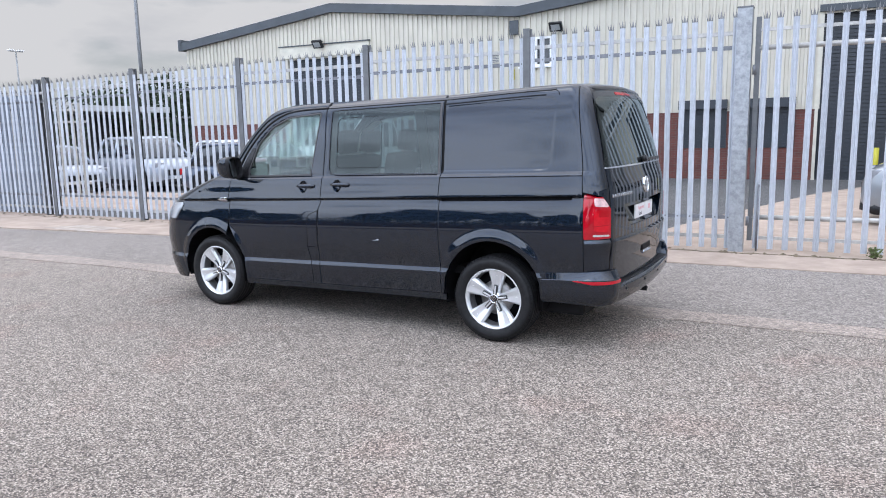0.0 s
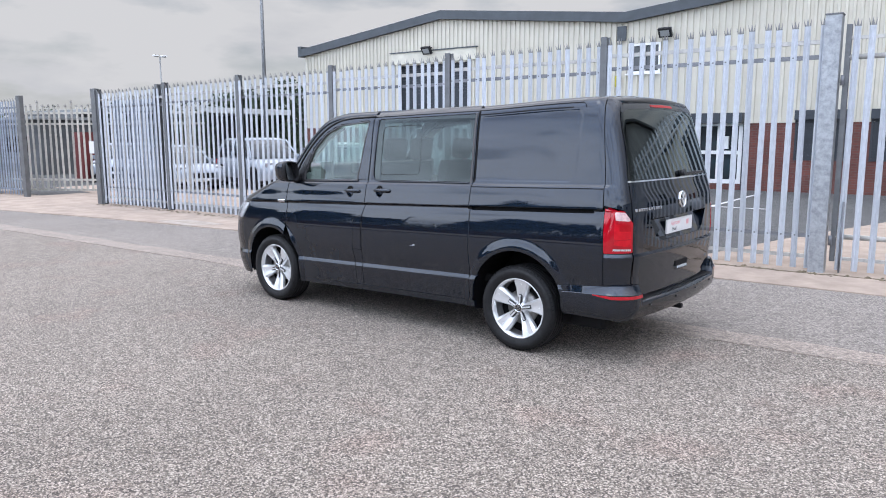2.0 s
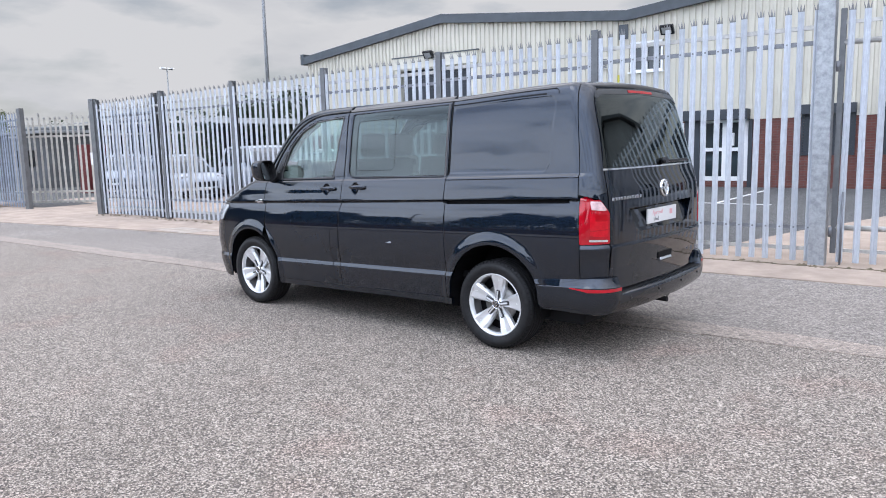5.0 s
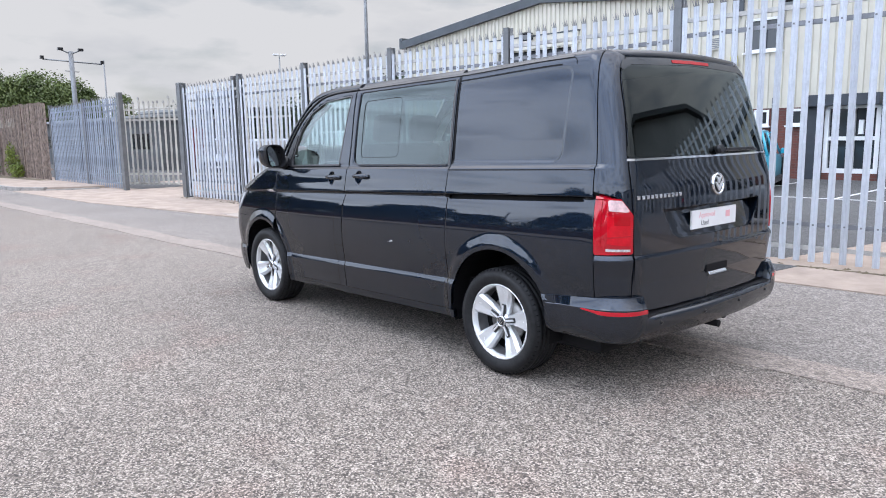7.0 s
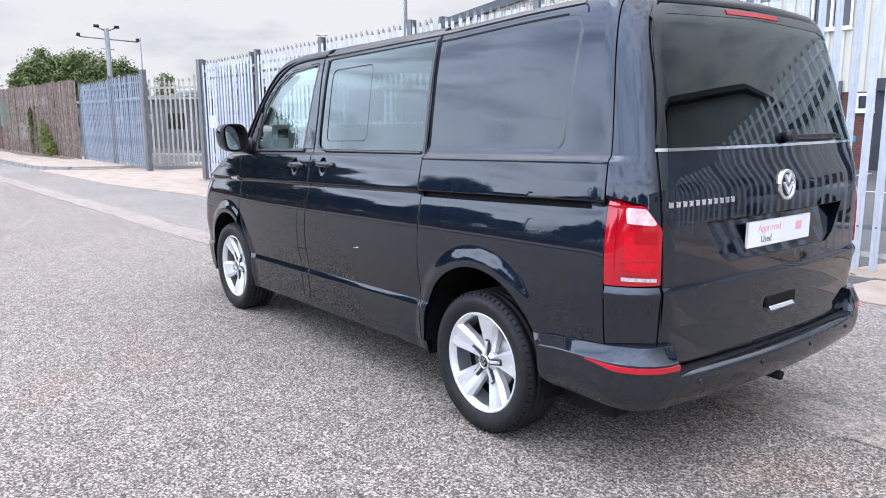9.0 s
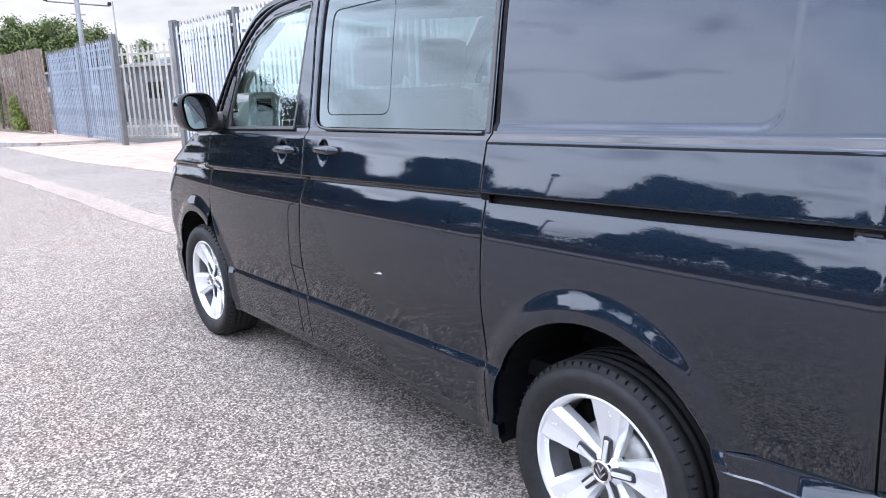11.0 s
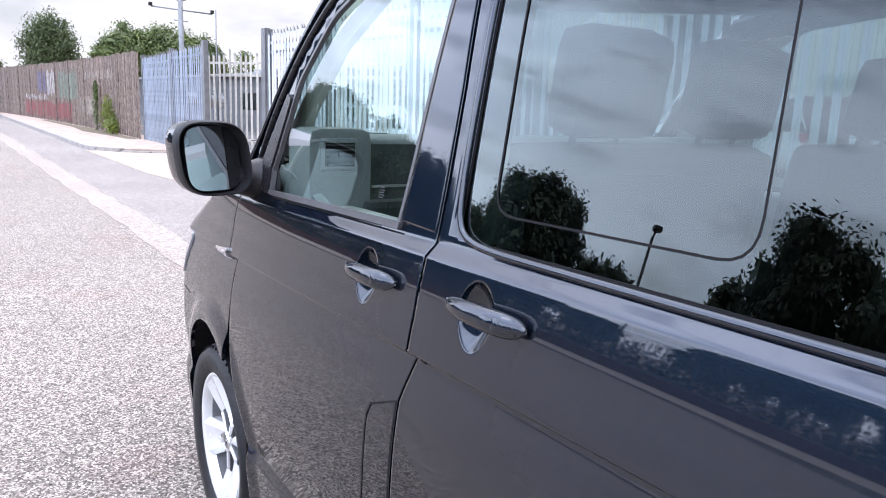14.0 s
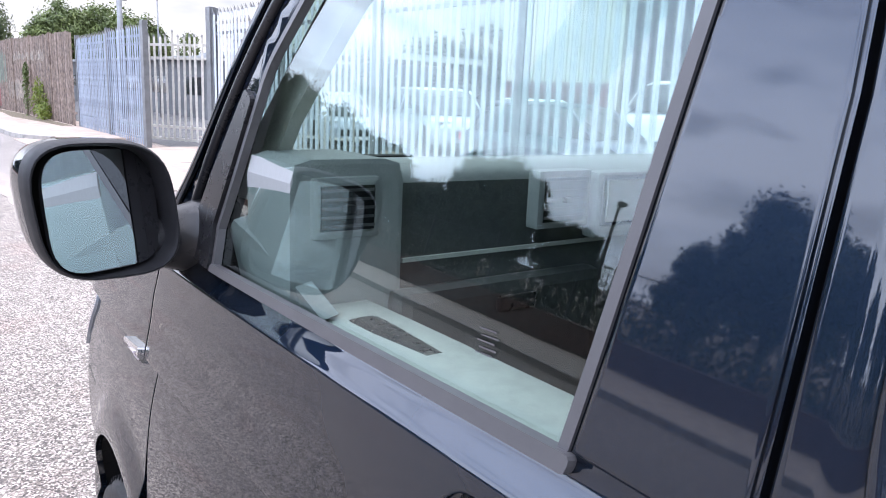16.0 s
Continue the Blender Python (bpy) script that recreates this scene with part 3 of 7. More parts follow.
gate(0.16, 3.7, 0.02, "closed galvanised palisade gate with round rails")
gate(3.74, 7.2, 0.02, "closed galvanised palisade gate with round rails")
for a in (7.3, 10.0):
    bay(a, a + 2.7)

# far side of the gateway: a flared panel, and the gate set back inside the mouth
bay(-23.6, -20.6, 0.0, n=18, label="oblique galvanised palisade panel by the gateway", drop=-0.04, mat=GALV_BLUE)
bay(-27.0, -23.6, 0.02, n=22, label="oblique galvanised palisade panel by the gateway", drop=-0.02, mat=GALV_BLUE)
part("shaft", boxed((-0.10, -0.06, 0), (0.10, 0.06, 2.86), 0.006), GALV_POST, tagged(new("gateway_post"), "flat wide galvanised gateway post", "post"), at=SITE @ pose(-20.5, 0.0, 0))
part("shaft", boxed((-0.10, -0.06, 0), (0.10, 0.06, 2.90), 0.006), GALV_POST, tagged(new("gateway_post"), "flat wide galvanised gateway post", "post"), at=SITE @ pose(-16.52, 0.0, 0))
sb = thing("palisade_gate", "closed palisade gate set back in the gateway with a white notice", "gate", at=SITE @ pose(-22.6, 0.5, 0, 0, 0, 28))
for i in range(34):
    part("pale", pale_of(2.62 + (0.12 if i % 6 == 5 else 0), GALV_WARM), GALV_WARM, sb, at=pose(0.15 + i * 0.185, 0, 0.08, 0, rng.uniform(-0.6, 0.6), 0))
for z in (0.12, 0.42, 2.10, 2.42):
    part("rail", boxed((0, 0.012, z - 0.03), (6.4, 0.06, z + 0.03)), GALV_WARM, sb)
part("notice", boxed((2.72, -0.03, 1.22), (2.94, -0.016, 1.58)), WHITE_PVC, sb, "white notice board")

# brown weathered fence with ivy running away along the footway, old paint on its slats
OLD_PAINT = {n: material(n + "_old_paint", c, 0.85, color2=tuple(x * 0.35 + 0.06 for x in c), scale=4.5, spread=(0.38, 0.60), rand=0.25) for n, c in (("red", (0.24, 0.055, 0.05)), ("violet", (0.15, 0.13, 0.22)), ("white", (0.40, 0.375, 0.36)), ("green", (0.17, 0.21, 0.155)), ("buff", (0.30, 0.25, 0.20)))}
MURAL = [((-49.6, -38.8), (0.15, 0.98), OLD_PAINT["red"]), ((-46.2, -44.2), (1.35, 2.45), OLD_PAINT["violet"]), ((-44.0, -42.0), (1.30, 2.42), OLD_PAINT["white"]), ((-41.4, -37.4), (1.10, 2.36), OLD_PAINT["green"]), ((-49.4, -44.0), (1.02, 1.26), OLD_PAINT["white"]), ((-37.2, -33.6), (0.55, 1.25), OLD_PAINT["buff"]), ((-36.0, -31.0), (2.0, 2.3), OLD_PAINT["buff"])]
bf = 0
for k in range(11):
    d0, d1 = k * 3.0, k * 3.0 + 3.0
    va, vb = -0.05 - 0.002 * d0**2, -0.05 - 0.002 * d1**2
    f = thing("brown_fence", "weathered brown palisade bay with rust and old paint", "fence", at=SITE @ pose(-27.1 - d1, vb, 0.08, 0, 0, math.degrees(math.atan2(va - vb, 3.0))), group="brown fence bays")
    h = 2.78
    part("post", boxed((-0.05, -0.05, 0), (0.05, 0.05, h + 0.05), 0.005), RUST_SLAT, f)
    for z in (0.4, 2.2):
        part("rail", boxed((0.05, 0.0, z - 0.03), (2.95, 0.04, z + 0.03)), RUST_SLAT, f)
    for i in range(22):
        x = 0.12 + i * 0.13
        hh = h + rng.uniform(-0.02, 0.03)
        hw = rng.uniform(0.034, 0.055)
        turn = rng.uniform(-0.5, 0.5)
        part("slat", boxed((x - hw, -0.02, 0.03), (x + hw, -0.004, hh)), RUST_SLAT, f, at=pose(0, 0, 0, 0, turn, 0))
        for (ua, ub), (za, zb), paint in MURAL:
            if ua < -27.1 - d1 + x < ub and rng.random() < 0.9:
                part("old_paint", boxed((x - hw * 0.96, -0.026, za + rng.uniform(-0.07, 0.12)), (x + hw * 0.96, -0.021, zb + rng.uniform(-0.16, 0.06))), paint, f, at=pose(0, 0, 0, 0, turn, 0))

# ---- warehouse ----
wh = thing("warehouse", "cream profiled-sheet warehouse over red brick with a dark fascia", "building", at=SITE @ pose(0, 14.4, 0))


def eaves(u):
    """Height of the fascia's top along the front: a saw of shallow gables."""
    if u < -16.2:
        return 6.63 + 0.122 * (u + 16.2) if u > -24.2 else 5.7
    p = (u + 16.2) % 15.4
    return 6.63 - 0.105 * min(p, 15.4 - p)


def clad_sheet(u0, u1, z0, ztop, holes=()):
    """Profiled sheet: ribs 0.2 m apart as geometry, cut round the openings."""
    verts, faces = [], []
    prof = [(0.0, 0.0), (0.09, 0.0), (0.108, -0.05), (0.182, -0.05)]
    us = []
    u = u0
    while u < u1:
        for du, dv in prof:
            if u + du < u1:
                us.append((u + du, dv))
        u += 0.2
    us.append((u1, 0.0))
    for (ua, va), (ub, vb) in zip(us[:-1], us[1:]):
        um = (ua + ub) / 2
        spans, z = [], z0
        for ha, hb, za, zb in sorted(holes, key=lambda q: q[2]):
            if ha < um < hb:
                if za > z:
                    spans.append((z, za, False))
                z = max(z, zb)
        spans.append((z, None, True))
        for za, zb, last in spans:
            k = len(verts)
            ta, tb = (ztop(ua), ztop(ub)) if last else (zb, zb)
            verts += [(ua, va, za), (ub, vb, za), (ub, vb, tb), (ua, va, ta)]
            faces.append((k, k + 1, k + 2, k + 3))
    return mesh_of("cladding", verts, faces)


OPEN = [(-18.5, -14.9, 0.0, 4.6), (-8.42, -7.3, 3.8, 4.78), (-3.0, -1.67, 0.97, 2.3), (-1.0, 0.25, 0.97, 2.3), (0.9, 5.4, 0.0, 4.8), (-6.0, -4.55, 0.2, 2.1), (-7.05, -6.55, 1.58, 2.06), (-8.05, -7.6, 1.58, 2.06), (9.0, 13.0, 0, 4.6)]
part("cladding", clad_sheet(-24.05, 26, 2.1, lambda u: eaves(u) - 0.28, OPEN), CLAD, wh)


def brick_wall(u0, u1):
    """Brick plinth with its openings left out, piece by piece between them."""
    cuts = sorted({u0, u1, *[c for o in OPEN if o[2] < 2.0 for c in o[:2]]})
    for a, b in zip(cuts[:-1], cuts[1:]):
        m = (a + b) / 2
        holes = [o for o in OPEN if o[0] < m < o[1] and o[2] < 2.0]
        if not holes:
            yield boxed((a, 0.0, 0), (b, 0.25, 2.1))
        else:
            o = holes[0]
            if o[2] > 0.05:
                yield boxed((a, 0.0, 0), (b, 0.25, o[2]))
            if o[3] < 2.1:
                yield boxed((a, 0.0, o[3]), (b, 0.25, 2.1))


for bm in brick_wall(-24.05, 26):
    part("brick_plinth", bm, BRICK, wh)
part("back_wall", boxed((-24.0, 0.3, 0), (26, 0.4, 5.3)), SHUTTER, wh)
part("end_wall", boxed((-24.05, 0.26, 2.1), (-23.95, 22, 5.6)), CLAD, wh)
part("end_plinth", boxed((-24.07, 0.26, 0), (-23.93, 22, 2.1)), BRICK, wh)
for a, b in ((-24.15, -16.2), (-16.2, -8.5), (-8.5, -0.8), (-0.8, 6.9), (6.9, 14.6), (14.6, 22.3)):
    bm = bmesh.new()
    za, zb = eaves(a + 0.01), eaves(b)
    prism(bm, [(a, za - 0.33), (b, zb - 0.33), (b, zb), (a, za)], -0.22, -0.04)
    part("fascia", bm, FASCIA, wh)
    bm = bmesh.new()
    vs = [bm.verts.new(c) for c in ((a, -0.2, za - 0.02), (b, -0.2, zb - 0.02), (b, 24, zb - 0.02), (a, 24, za - 0.02))]
    bm.faces.new(vs)
    part("roof", bm, GREY_ROOF, wh)
part("fascia", boxed((-24.3, -0.22, 5.33), (-24.1, 22, 5.80)), FASCIA, wh)


def shutter_door(u0, u1, z1, label, n=None):
    d = part("roller_shutter", boxed((u0, 0.20, 0), (u1, 0.24, z1)), SHUTTER, wh, label)
    n = n or int(z1 / 0.11)
    sl = prism(bmesh.new(), [(u0 + 0.02, 0.0), (u1 - 0.02, 0.0), (u1 - 0.02, z1 / n * 0.8), (u0 + 0.02, z1 / n * 0.8)], 0.165, 0.2)
    me = bpy.data.meshes.new("slat")
    sl.to_mesh(me)
    sl.free()
    me.materials.append(SHUTTER)
    for i in range(n):
        part("slat", me, None, d, at=pose(0, 0, i * z1 / n))
    for a in (u0 - 0.09, u1):
        part("jamb", boxed((a, -0.06, 0), (a + 0.09, 0.2, z1 + 0.05)), CLAD_TRIM, wh)
    return d


shutter_door(-18.5, -14.9, 4.6, "anthracite roller shutter door")
shutter_door(0.9, 5.4, 4.8, "tall anthracite roller shutter door")
shutter_door(9.0, 13.0, 4.6, "anthracite roller shutter door")
part("door_hood", boxed((-18.8, -0.12, 4.66), (-14.55, 0.0, 5.12), 0.01), CLAD_TRIM, wh, "cream flashing box over the shutter")
part("door_hood_edge", boxed((-18.85, -0.16, 5.12), (-14.5, 0.0, 5.16)), FASCIA, wh)
part("door_hood", boxed((0.8, -0.12, 4.85), (5.5, 0.0, 5.05), 0.01), FASCIA, wh)


def shuttered_window(u0, u1, z0, z1):
    w = part("window", boxed((u0, 0.1, z0), (u1, 0.14, z1)), SHUTTER, wh, "window closed by a dark roller shutter")
    part("shutter_box", boxed((u0 - 0.06, -0.2, z1 - 0.1), (u1 + 0.06, 0.0, z1 + 0.18), 0.01), SHUTTER, w)
    for i in range(15):
        z = z0 + (z1 - z0 - 0.1) * i / 15
        part("slat", boxed((u0, -0.03, z + 0.01), (u1, 0.0, z + 0.075)), SHUTTER, w)
    for a in (u0 - 0.05, u1):
        part("frame", boxed((a, -0.05, z0), (a + 0.05, 0.02, z1)), SHUTTER, w)


shuttered_window(-3.0, -1.67, 0.97, 2.28)
shuttered_window(-1.0, 0.25, 0.97, 2.28)


def pvc_window(u0, u1, z0, z1, cols=2):
    w = part("window", boxed((u0, 0.06, z0), (u1, 0.07, z1)), DARK_GLASS, wh, "white-framed window")
    for lo, hi in (((u0, -0.03, z0), (u1, 0.05, z0 + 0.07)), ((u0, -0.03, z1 - 0.07), (u1, 0.05, z1)), *[((u0 + (u1 - u0 - 0.07) * i / cols, -0.031, z0), (u0 + (u1 - u0 - 0.07) * i / cols + 0.07, 0.05, z1)) for i in range(cols + 1)]):
        part("frame", boxed(lo, hi), WHITE_PVC, w)
    part("sill", boxed((u0 - 0.05, -0.12, z0 - 0.05), (u1 + 0.05, 0.0, z0)), WHITE_PVC, w)


pvc_window(-8.42, -7.3, 3.8, 4.78, 2)
pvc_window(-7.05, -6.55, 1.58, 2.06, 1)
pvc_window(-8.05, -7.6, 1.58, 2.06, 1)
door = part("entrance_door", boxed((-6.0, 0.08, 0.2), (-4.55, 0.10, 2.1)), DARK_GLASS, wh, "white-framed glazed entrance doors")
for lo, hi in (((-6.0, -0.02, 0.2), (-4.55, 0.08, 0.33)), ((-6.0, -0.02, 2.02), (-4.55, 0.08, 2.1)), ((-6.0, -0.02, 1.13), (-4.55, 0.08, 1.24)), ((-6.0, -0.03, 0.2), (-5.88, 0.08, 2.1)), ((-5.33, -0.03, 0.2), (-5.2, 0.08, 2.1)), ((-4.67, -0.03, 0.2), (-4.55, 0.08, 2.1)), ((-5.1, -0.025, 1.3), (-4.98, 0.075, 1.7))):
    part("frame", boxed(lo, hi), WHITE_PVC, door)
part("door_canopy", boxed((-6.5, -0.45, 2.1), (-4.5, 0.0, 2.42), 0.01), SHUTTER, wh, "dark box canopy over the entrance")
part("door_side", boxed((-6.5, -0.10, 0), (-6.02, 0.0, 2.1)), SHUTTER, wh)
part("door_side", boxed((-4.53, -0.10, 0), (-4.42, 0.0, 2.1)), SHUTTER, wh)
part("downpipe", tube(bmesh.new(), (-7.45, -0.08, 0), (-7.45, -0.08, 2.4), 0.05), FASCIA, wh)
part("sign_bar", boxed((-8.80, -0.12, 4.90), (-8.48, -0.06, 5.38), 0.01), FASCIA, wh, "dark plain plate fixed on the cladding")



def floodlight(u, z):
    f = thing("floodlight", "small black floodlight on the warehouse wall", "lamp", at=SITE @ pose(u, 14.28, z))
    part("housing", boxed((-0.22, -0.34, -0.15), (0.22, -0.24, 0.17), 0.012, pose(0, 0, 0, 35)), SATIN_BLACK, f)
    part("lens", boxed((-0.15, -0.352, -0.09), (0.15, -0.342, 0.11), 0, pose(0, 0, 0, 35)), GREY_ROOF, f)
    part("bracket", boxed((-0.04, -0.2, -0.05), (0.04, 0.06, 0.0)), SATIN_BLACK, f)


floodlight(-16.75, 5.27), floodlight(-7.05, 5.18)
al = thing("alarm_box", "yellow-green alarm box on the cladding", "alarm", at=SITE @ pose(-8.72, 14.33, 3.56))
part("case", boxed((-0.1, -0.08, -0.18), (0.1, 0.0, 0.18), 0.015), YELLOW, al)
vt = thing("wall_vent", "small louvred vent in the cladding", "vent", at=SITE @ pose(-9.33, 14.33, 4.17))
part("frame", boxed((-0.16, -0.05, -0.2), (0.16, 0.0, 0.2)), CLAD_TRIM, vt)
for i in range(6):
    part("slat", boxed((-0.13, -0.065, -0.16 + i * 0.055), (0.13, -0.05, -0.13 + i * 0.055)), GALV_DARK, vt)
bo = thing("bollard", "yellow bollard beside the tall shutter", "bollard", at=SITE @ pose(2.35, 12.6, 0))
part("shaft", tube(bmesh.new(), (0, 0, 0), (0, 0, 1.0), 0.07), YELLOW, bo)

# ---- the van ----
# x runs from the nose (-x) to the tail, the rear axle stands at x = 0, the near side is at -y.
from mathutils import geometry


def lerp_table(z, table):
    if z <= table[0][0]:
        return table[0][1]
    for (za, a), (zb, b) in zip(table[:-1], table[1:]):
        if z <= zb:
            return a + (b - a) * (z - za) / (zb - za)
    return table[-1][1]


def smooth_table(z, table):
    """Catmull-Rom through the table, flat past its ends."""
    if z <= table[0][0]:
        return table[0][1]
    if z >= table[-1][0]:
        return table[-1][1]
    for i in range(len(table) - 1):
        z0, a = table[i]
        z1, b = table[i + 1]
        if z <= z1:
            zp, p = table[max(i - 1, 0)]
            zn, q = table[min(i + 2, len(table) - 1)]
            m0 = (b - p) / (z1 - zp)
            m1 = (q - a) / (zn - z0)
            h, t = z1 - z0, (z - z0) / (z1 - z0)
            return (2 * t**3 - 3 * t**2 + 1) * a + (t**3 - 2 * t**2 + t) * h * m0 + (-2 * t**3 + 3 * t**2) * b + (t**3 - t**2) * h * m1


def sill_z(x): return 0.362 + 0.0245 * x
def crease_z(x): return 0.543 + 0.027 * x
def shoulder_z(x): return 1.148 + 0.035 * x
def belt_z(x): return 1.312 + 0.027 * x
def ramp(u): return 0.0 if u < 0 else 1.0 if u > 1 else u * u * (3 - 2 * u)
def gutter_z(x): return 1.915 + 0.026 * x + 0.018 * ramp((x + 0.55) / 0.9)


GAP_C = [(-0.482, 1.90), (-0.468, 1.55), (-0.462, 1.31), (-0.468, 1.13), (-0.470, 0.80), (-0.448, 0.356)]
GAP_C_AT = [(z, x) for x, z in GAP_C[2::-1]]
ARCHES = (((0.0, 0.39), 0.42), ((-3.03, 0.37), 0.40))


BLANK_LEAN, BLANK_END = -0.03, 0.472


def blank_edge(x, z):
    """Signed distance to the rounded edge of the blank quarter panel, negative inside."""
    px = x + BLANK_LEAN * (z - 1.36)
    lo, hi = 1.338 + 0.02 * x, gutter_z(x) - 0.042
    dx, dz = px - BLANK_END, max(lo - z, z - hi)
    r = 0.07
    qx, qz = dx + r, dz + r
    return min(max(qx, qz), 0.0) + math.hypot(max(qx, 0), max(qz, 0)) - r


def half_width(x, z):
    """Half the body's width at a length and height: bands with a lower and a shoulder crease, then the tumblehome."""
    s, c, t, b, g = sill_z(x), crease_z(x), shoulder_z(x), belt_z(x), gutter_z(x)
    q = 1 - 0.15 * min(1, max(0, x + 1))
    k = [(0.15, 0.890, 0.2, 0.2), (s, 0.930, 0.10, 0.07), (c, 0.945, 0.03, -0.25), (c + 0.034, 0.9345, -0.36, 0.09), (t - 0.36, 0.9535, 0.01, 0.01), (t - 0.24, 0.952, -0.045, -0.045), (t - 0.15, 0.9455, -0.11, -0.11), (t - 0.10, 0.939, -0.165, -0.165), (t - 0.05, 0.929, -0.235, -0.235), (t - 0.012, 0.9195, -0.28, 0.6), (t + 0.004, 0.948, 0.6, -0.17 * q), (t + 0.06, 0.948 - 0.0101 * q, -0.19 * q, -0.19 * q), (b - 0.056, 0.9279 + 0.02 * (1 - q), -0.20, -0.205), (b - 0.008, 0.9179 + 0.02 * (1 - q), -0.21, -0.24), (b - 0.002, 0.9150 + 0.018 * (1 - q), -0.92, -1.0), (b + 0.0165, 0.8968 + 0.007 * (1 - q), -1.0, -0.75), (b + 0.022, 0.8945 + 0.006 * (1 - q), -0.26, -0.20), (g - 0.05, 0.795, -0.27, -0.27), (g, 0.775, -0.6, -0.6), (g + 0.05, 0.70, -2.2, -2.2)]
    if z <= k[0][0]:
        y = k[0][1]
    elif z >= k[-1][0]:
        y = k[-1][1]
    else:
        for (z0, y0, _, m0), (z1, y1, m1, _) in zip(k[:-1], k[1:]):
            if z <= z1:
                h, u = z1 - z0, (z - z0) / (z1 - z0)
                y = (2 * u**3 - 3 * u**2 + 1) * y0 + (u**3 - 2 * u**2 + u) * h * m0 + (-2 * u**3 + 3 * u**2) * y1 + (u**3 - u**2) * h * m1
                break
    for (cx, cz), r in ARCHES:
        d = math.hypot(x - cx, z - cz)
        u = min(1, max(0, (r + 0.105 - d) / 0.085))
        y += 0.017 * u * u * (3 - 2 * u)
    if x < -2.3:
        y -= 0.028 * ((-2.3 - x) / 1.0) ** 2
    if x > 0.1:
        y -= 0.012 * ((x - 0.1) / 0.6) ** 2
    # the pressed-in blank panel of the rear quarter
    if z > 1.3 and lerp_table(z, GAP_C_AT) < x < 0.6:
        u = min(1, max(0, -blank_edge(x, z) / 0.024))
        y -= (0.004 + 0.004 * max(0, min(1, (1.49 - z) / 0.13))) * u * u * (3 - 2 * u)
    return y


REAR = [(0.2, 0.925), (0.5, 0.935), (0.85, 0.94), (1.2, 0.932), (1.36, 0.898), (1.6, 0.838), (1.85, 0.768), (1.93, 0.738), (2.0, 0.70)]
NOSE = [(0.2, -3.40), (0.5, -3.50), (0.8, -3.49), (0.98, -3.42), (1.05, -3.33), (1.196, -3.04), (1.307, -2.80), (1.387, -2.69), (1.596, -2.52), (1.775, -2.335), (1.86, -2.22), (1.95, -2.02)]
NOSE_R = [(0.9, 0.40), (1.1, 0.28), (1.3, 0.12), (1.95, 0.10)]
CORNER_R, CROWN = [(1.15, 0.20), (1.40, 0.175), (1.70, 0.135), (1.95, 0.105)], 0.07
REAR_WIDTH = [(0.2, 0.885), (0.4, 0.920), (0.6, 0.930), (0.85, 0.938), (1.0, 0.938), (1.15, 0.931), (1.3, 0.908), (1.45, 0.875), (1.65, 0.831), (1.86, 0.786), (1.94, 0.752), (2.0, 0.69)]
GAP_D = [(0.628, 1.975), (0.655, 1.76), (0.682, 1.565), (0.699, 1.44), (0.712, 1.325), (0.724, 1.173), (0.735, 0.86), (0.735, 0.612)]
GAP_D_AT = [(z, x) for x, z in GAP_D[::-1]]
GAP_D = [(smooth_table(z, GAP_D_AT), z) for z in (1.975 - (1.975 - 0.612) * i / 44 for i in range(45))]


def body(a, z):
    """A point of the near side's skin: a is the length along the side, and goes on round the rear and front corners."""
    xr, corner = smooth_table(z, REAR), smooth_table(z, CORNER_R)
    xb = xr - corner - CROWN * 0.75
    xa = smooth_table(z, NOSE)
    if a < xa:
        r = smooth_table(z, NOSE_R)
        w = half_width(xa, z)
        th = (xa - a) / r
        if th < math.pi / 2:
            x, y = xa - r * math.sin(th), w - r * (1 - math.cos(th))
        else:
            x, y = xa - r, w - r - (xa - a - r * math.pi / 2)
        return Vector((x - 0.14 * (w * w - y * y), -y, z))
    if a <= xb:
        return Vector((a, -half_width(a, z), z))
    u = min(1.0, (a - xb) / (0.9 * corner))
    w = half_width(xb, z) + (smooth_table(z, REAR_WIDTH) - half_width(xb, z)) * u * u * (3 - 2 * u)
    th = (a - xb) / corner
    if th < math.pi / 2:
        x, y = xb + corner * math.sin(th), w - corner * (1 - math.cos(th))
    else:
        x, y = xb + corner, w - corner - (a - xb - corner * math.pi / 2)
    return Vector((x + CROWN * (w * w - y * y), -y, z))


def rear_a(y, z):
    """The a at which the rear face has that (positive) distance from the middle."""
    corner = smooth_table(z, CORNER_R)
    xb = smooth_table(z, REAR) - corner - CROWN * 0.75
    w = smooth_table(z, REAR_WIDTH)
    if y > w - corner:
        return xb + corner * math.acos(max(-1, min(1, 1 - (w - y) / corner)))
    return xb + corner * math.pi / 2 + (w - corner - y)


def body_normal(a, z, e=0.0024):
    da = body(a + e, z) - body(a - e, z)
    dz = body(a, z + e) - body(a, z - e)
    return da.cross(dz).normalized()


def inside(p, poly):
    x, y = p
    hit = False
    for (xa, ya), (xb, yb) in zip(poly, poly[1:] + poly[:1]):
        if (ya > y) != (yb > y) and x < (xb - xa) * (y - ya) / (yb - ya) + xa:
            hit = not hit
    return hit


def resample(poly, step):
    out = []
    for (xa, ya), (xb, yb) in zip(poly, poly[1:] + poly[:1]):
        n = max(1, math.ceil(math.hypot(xb - xa, yb - ya) / step))
        out += [(xa + (xb - xa) * i / n, ya + (yb - ya) * i / n) for i in range(n)]
    return out


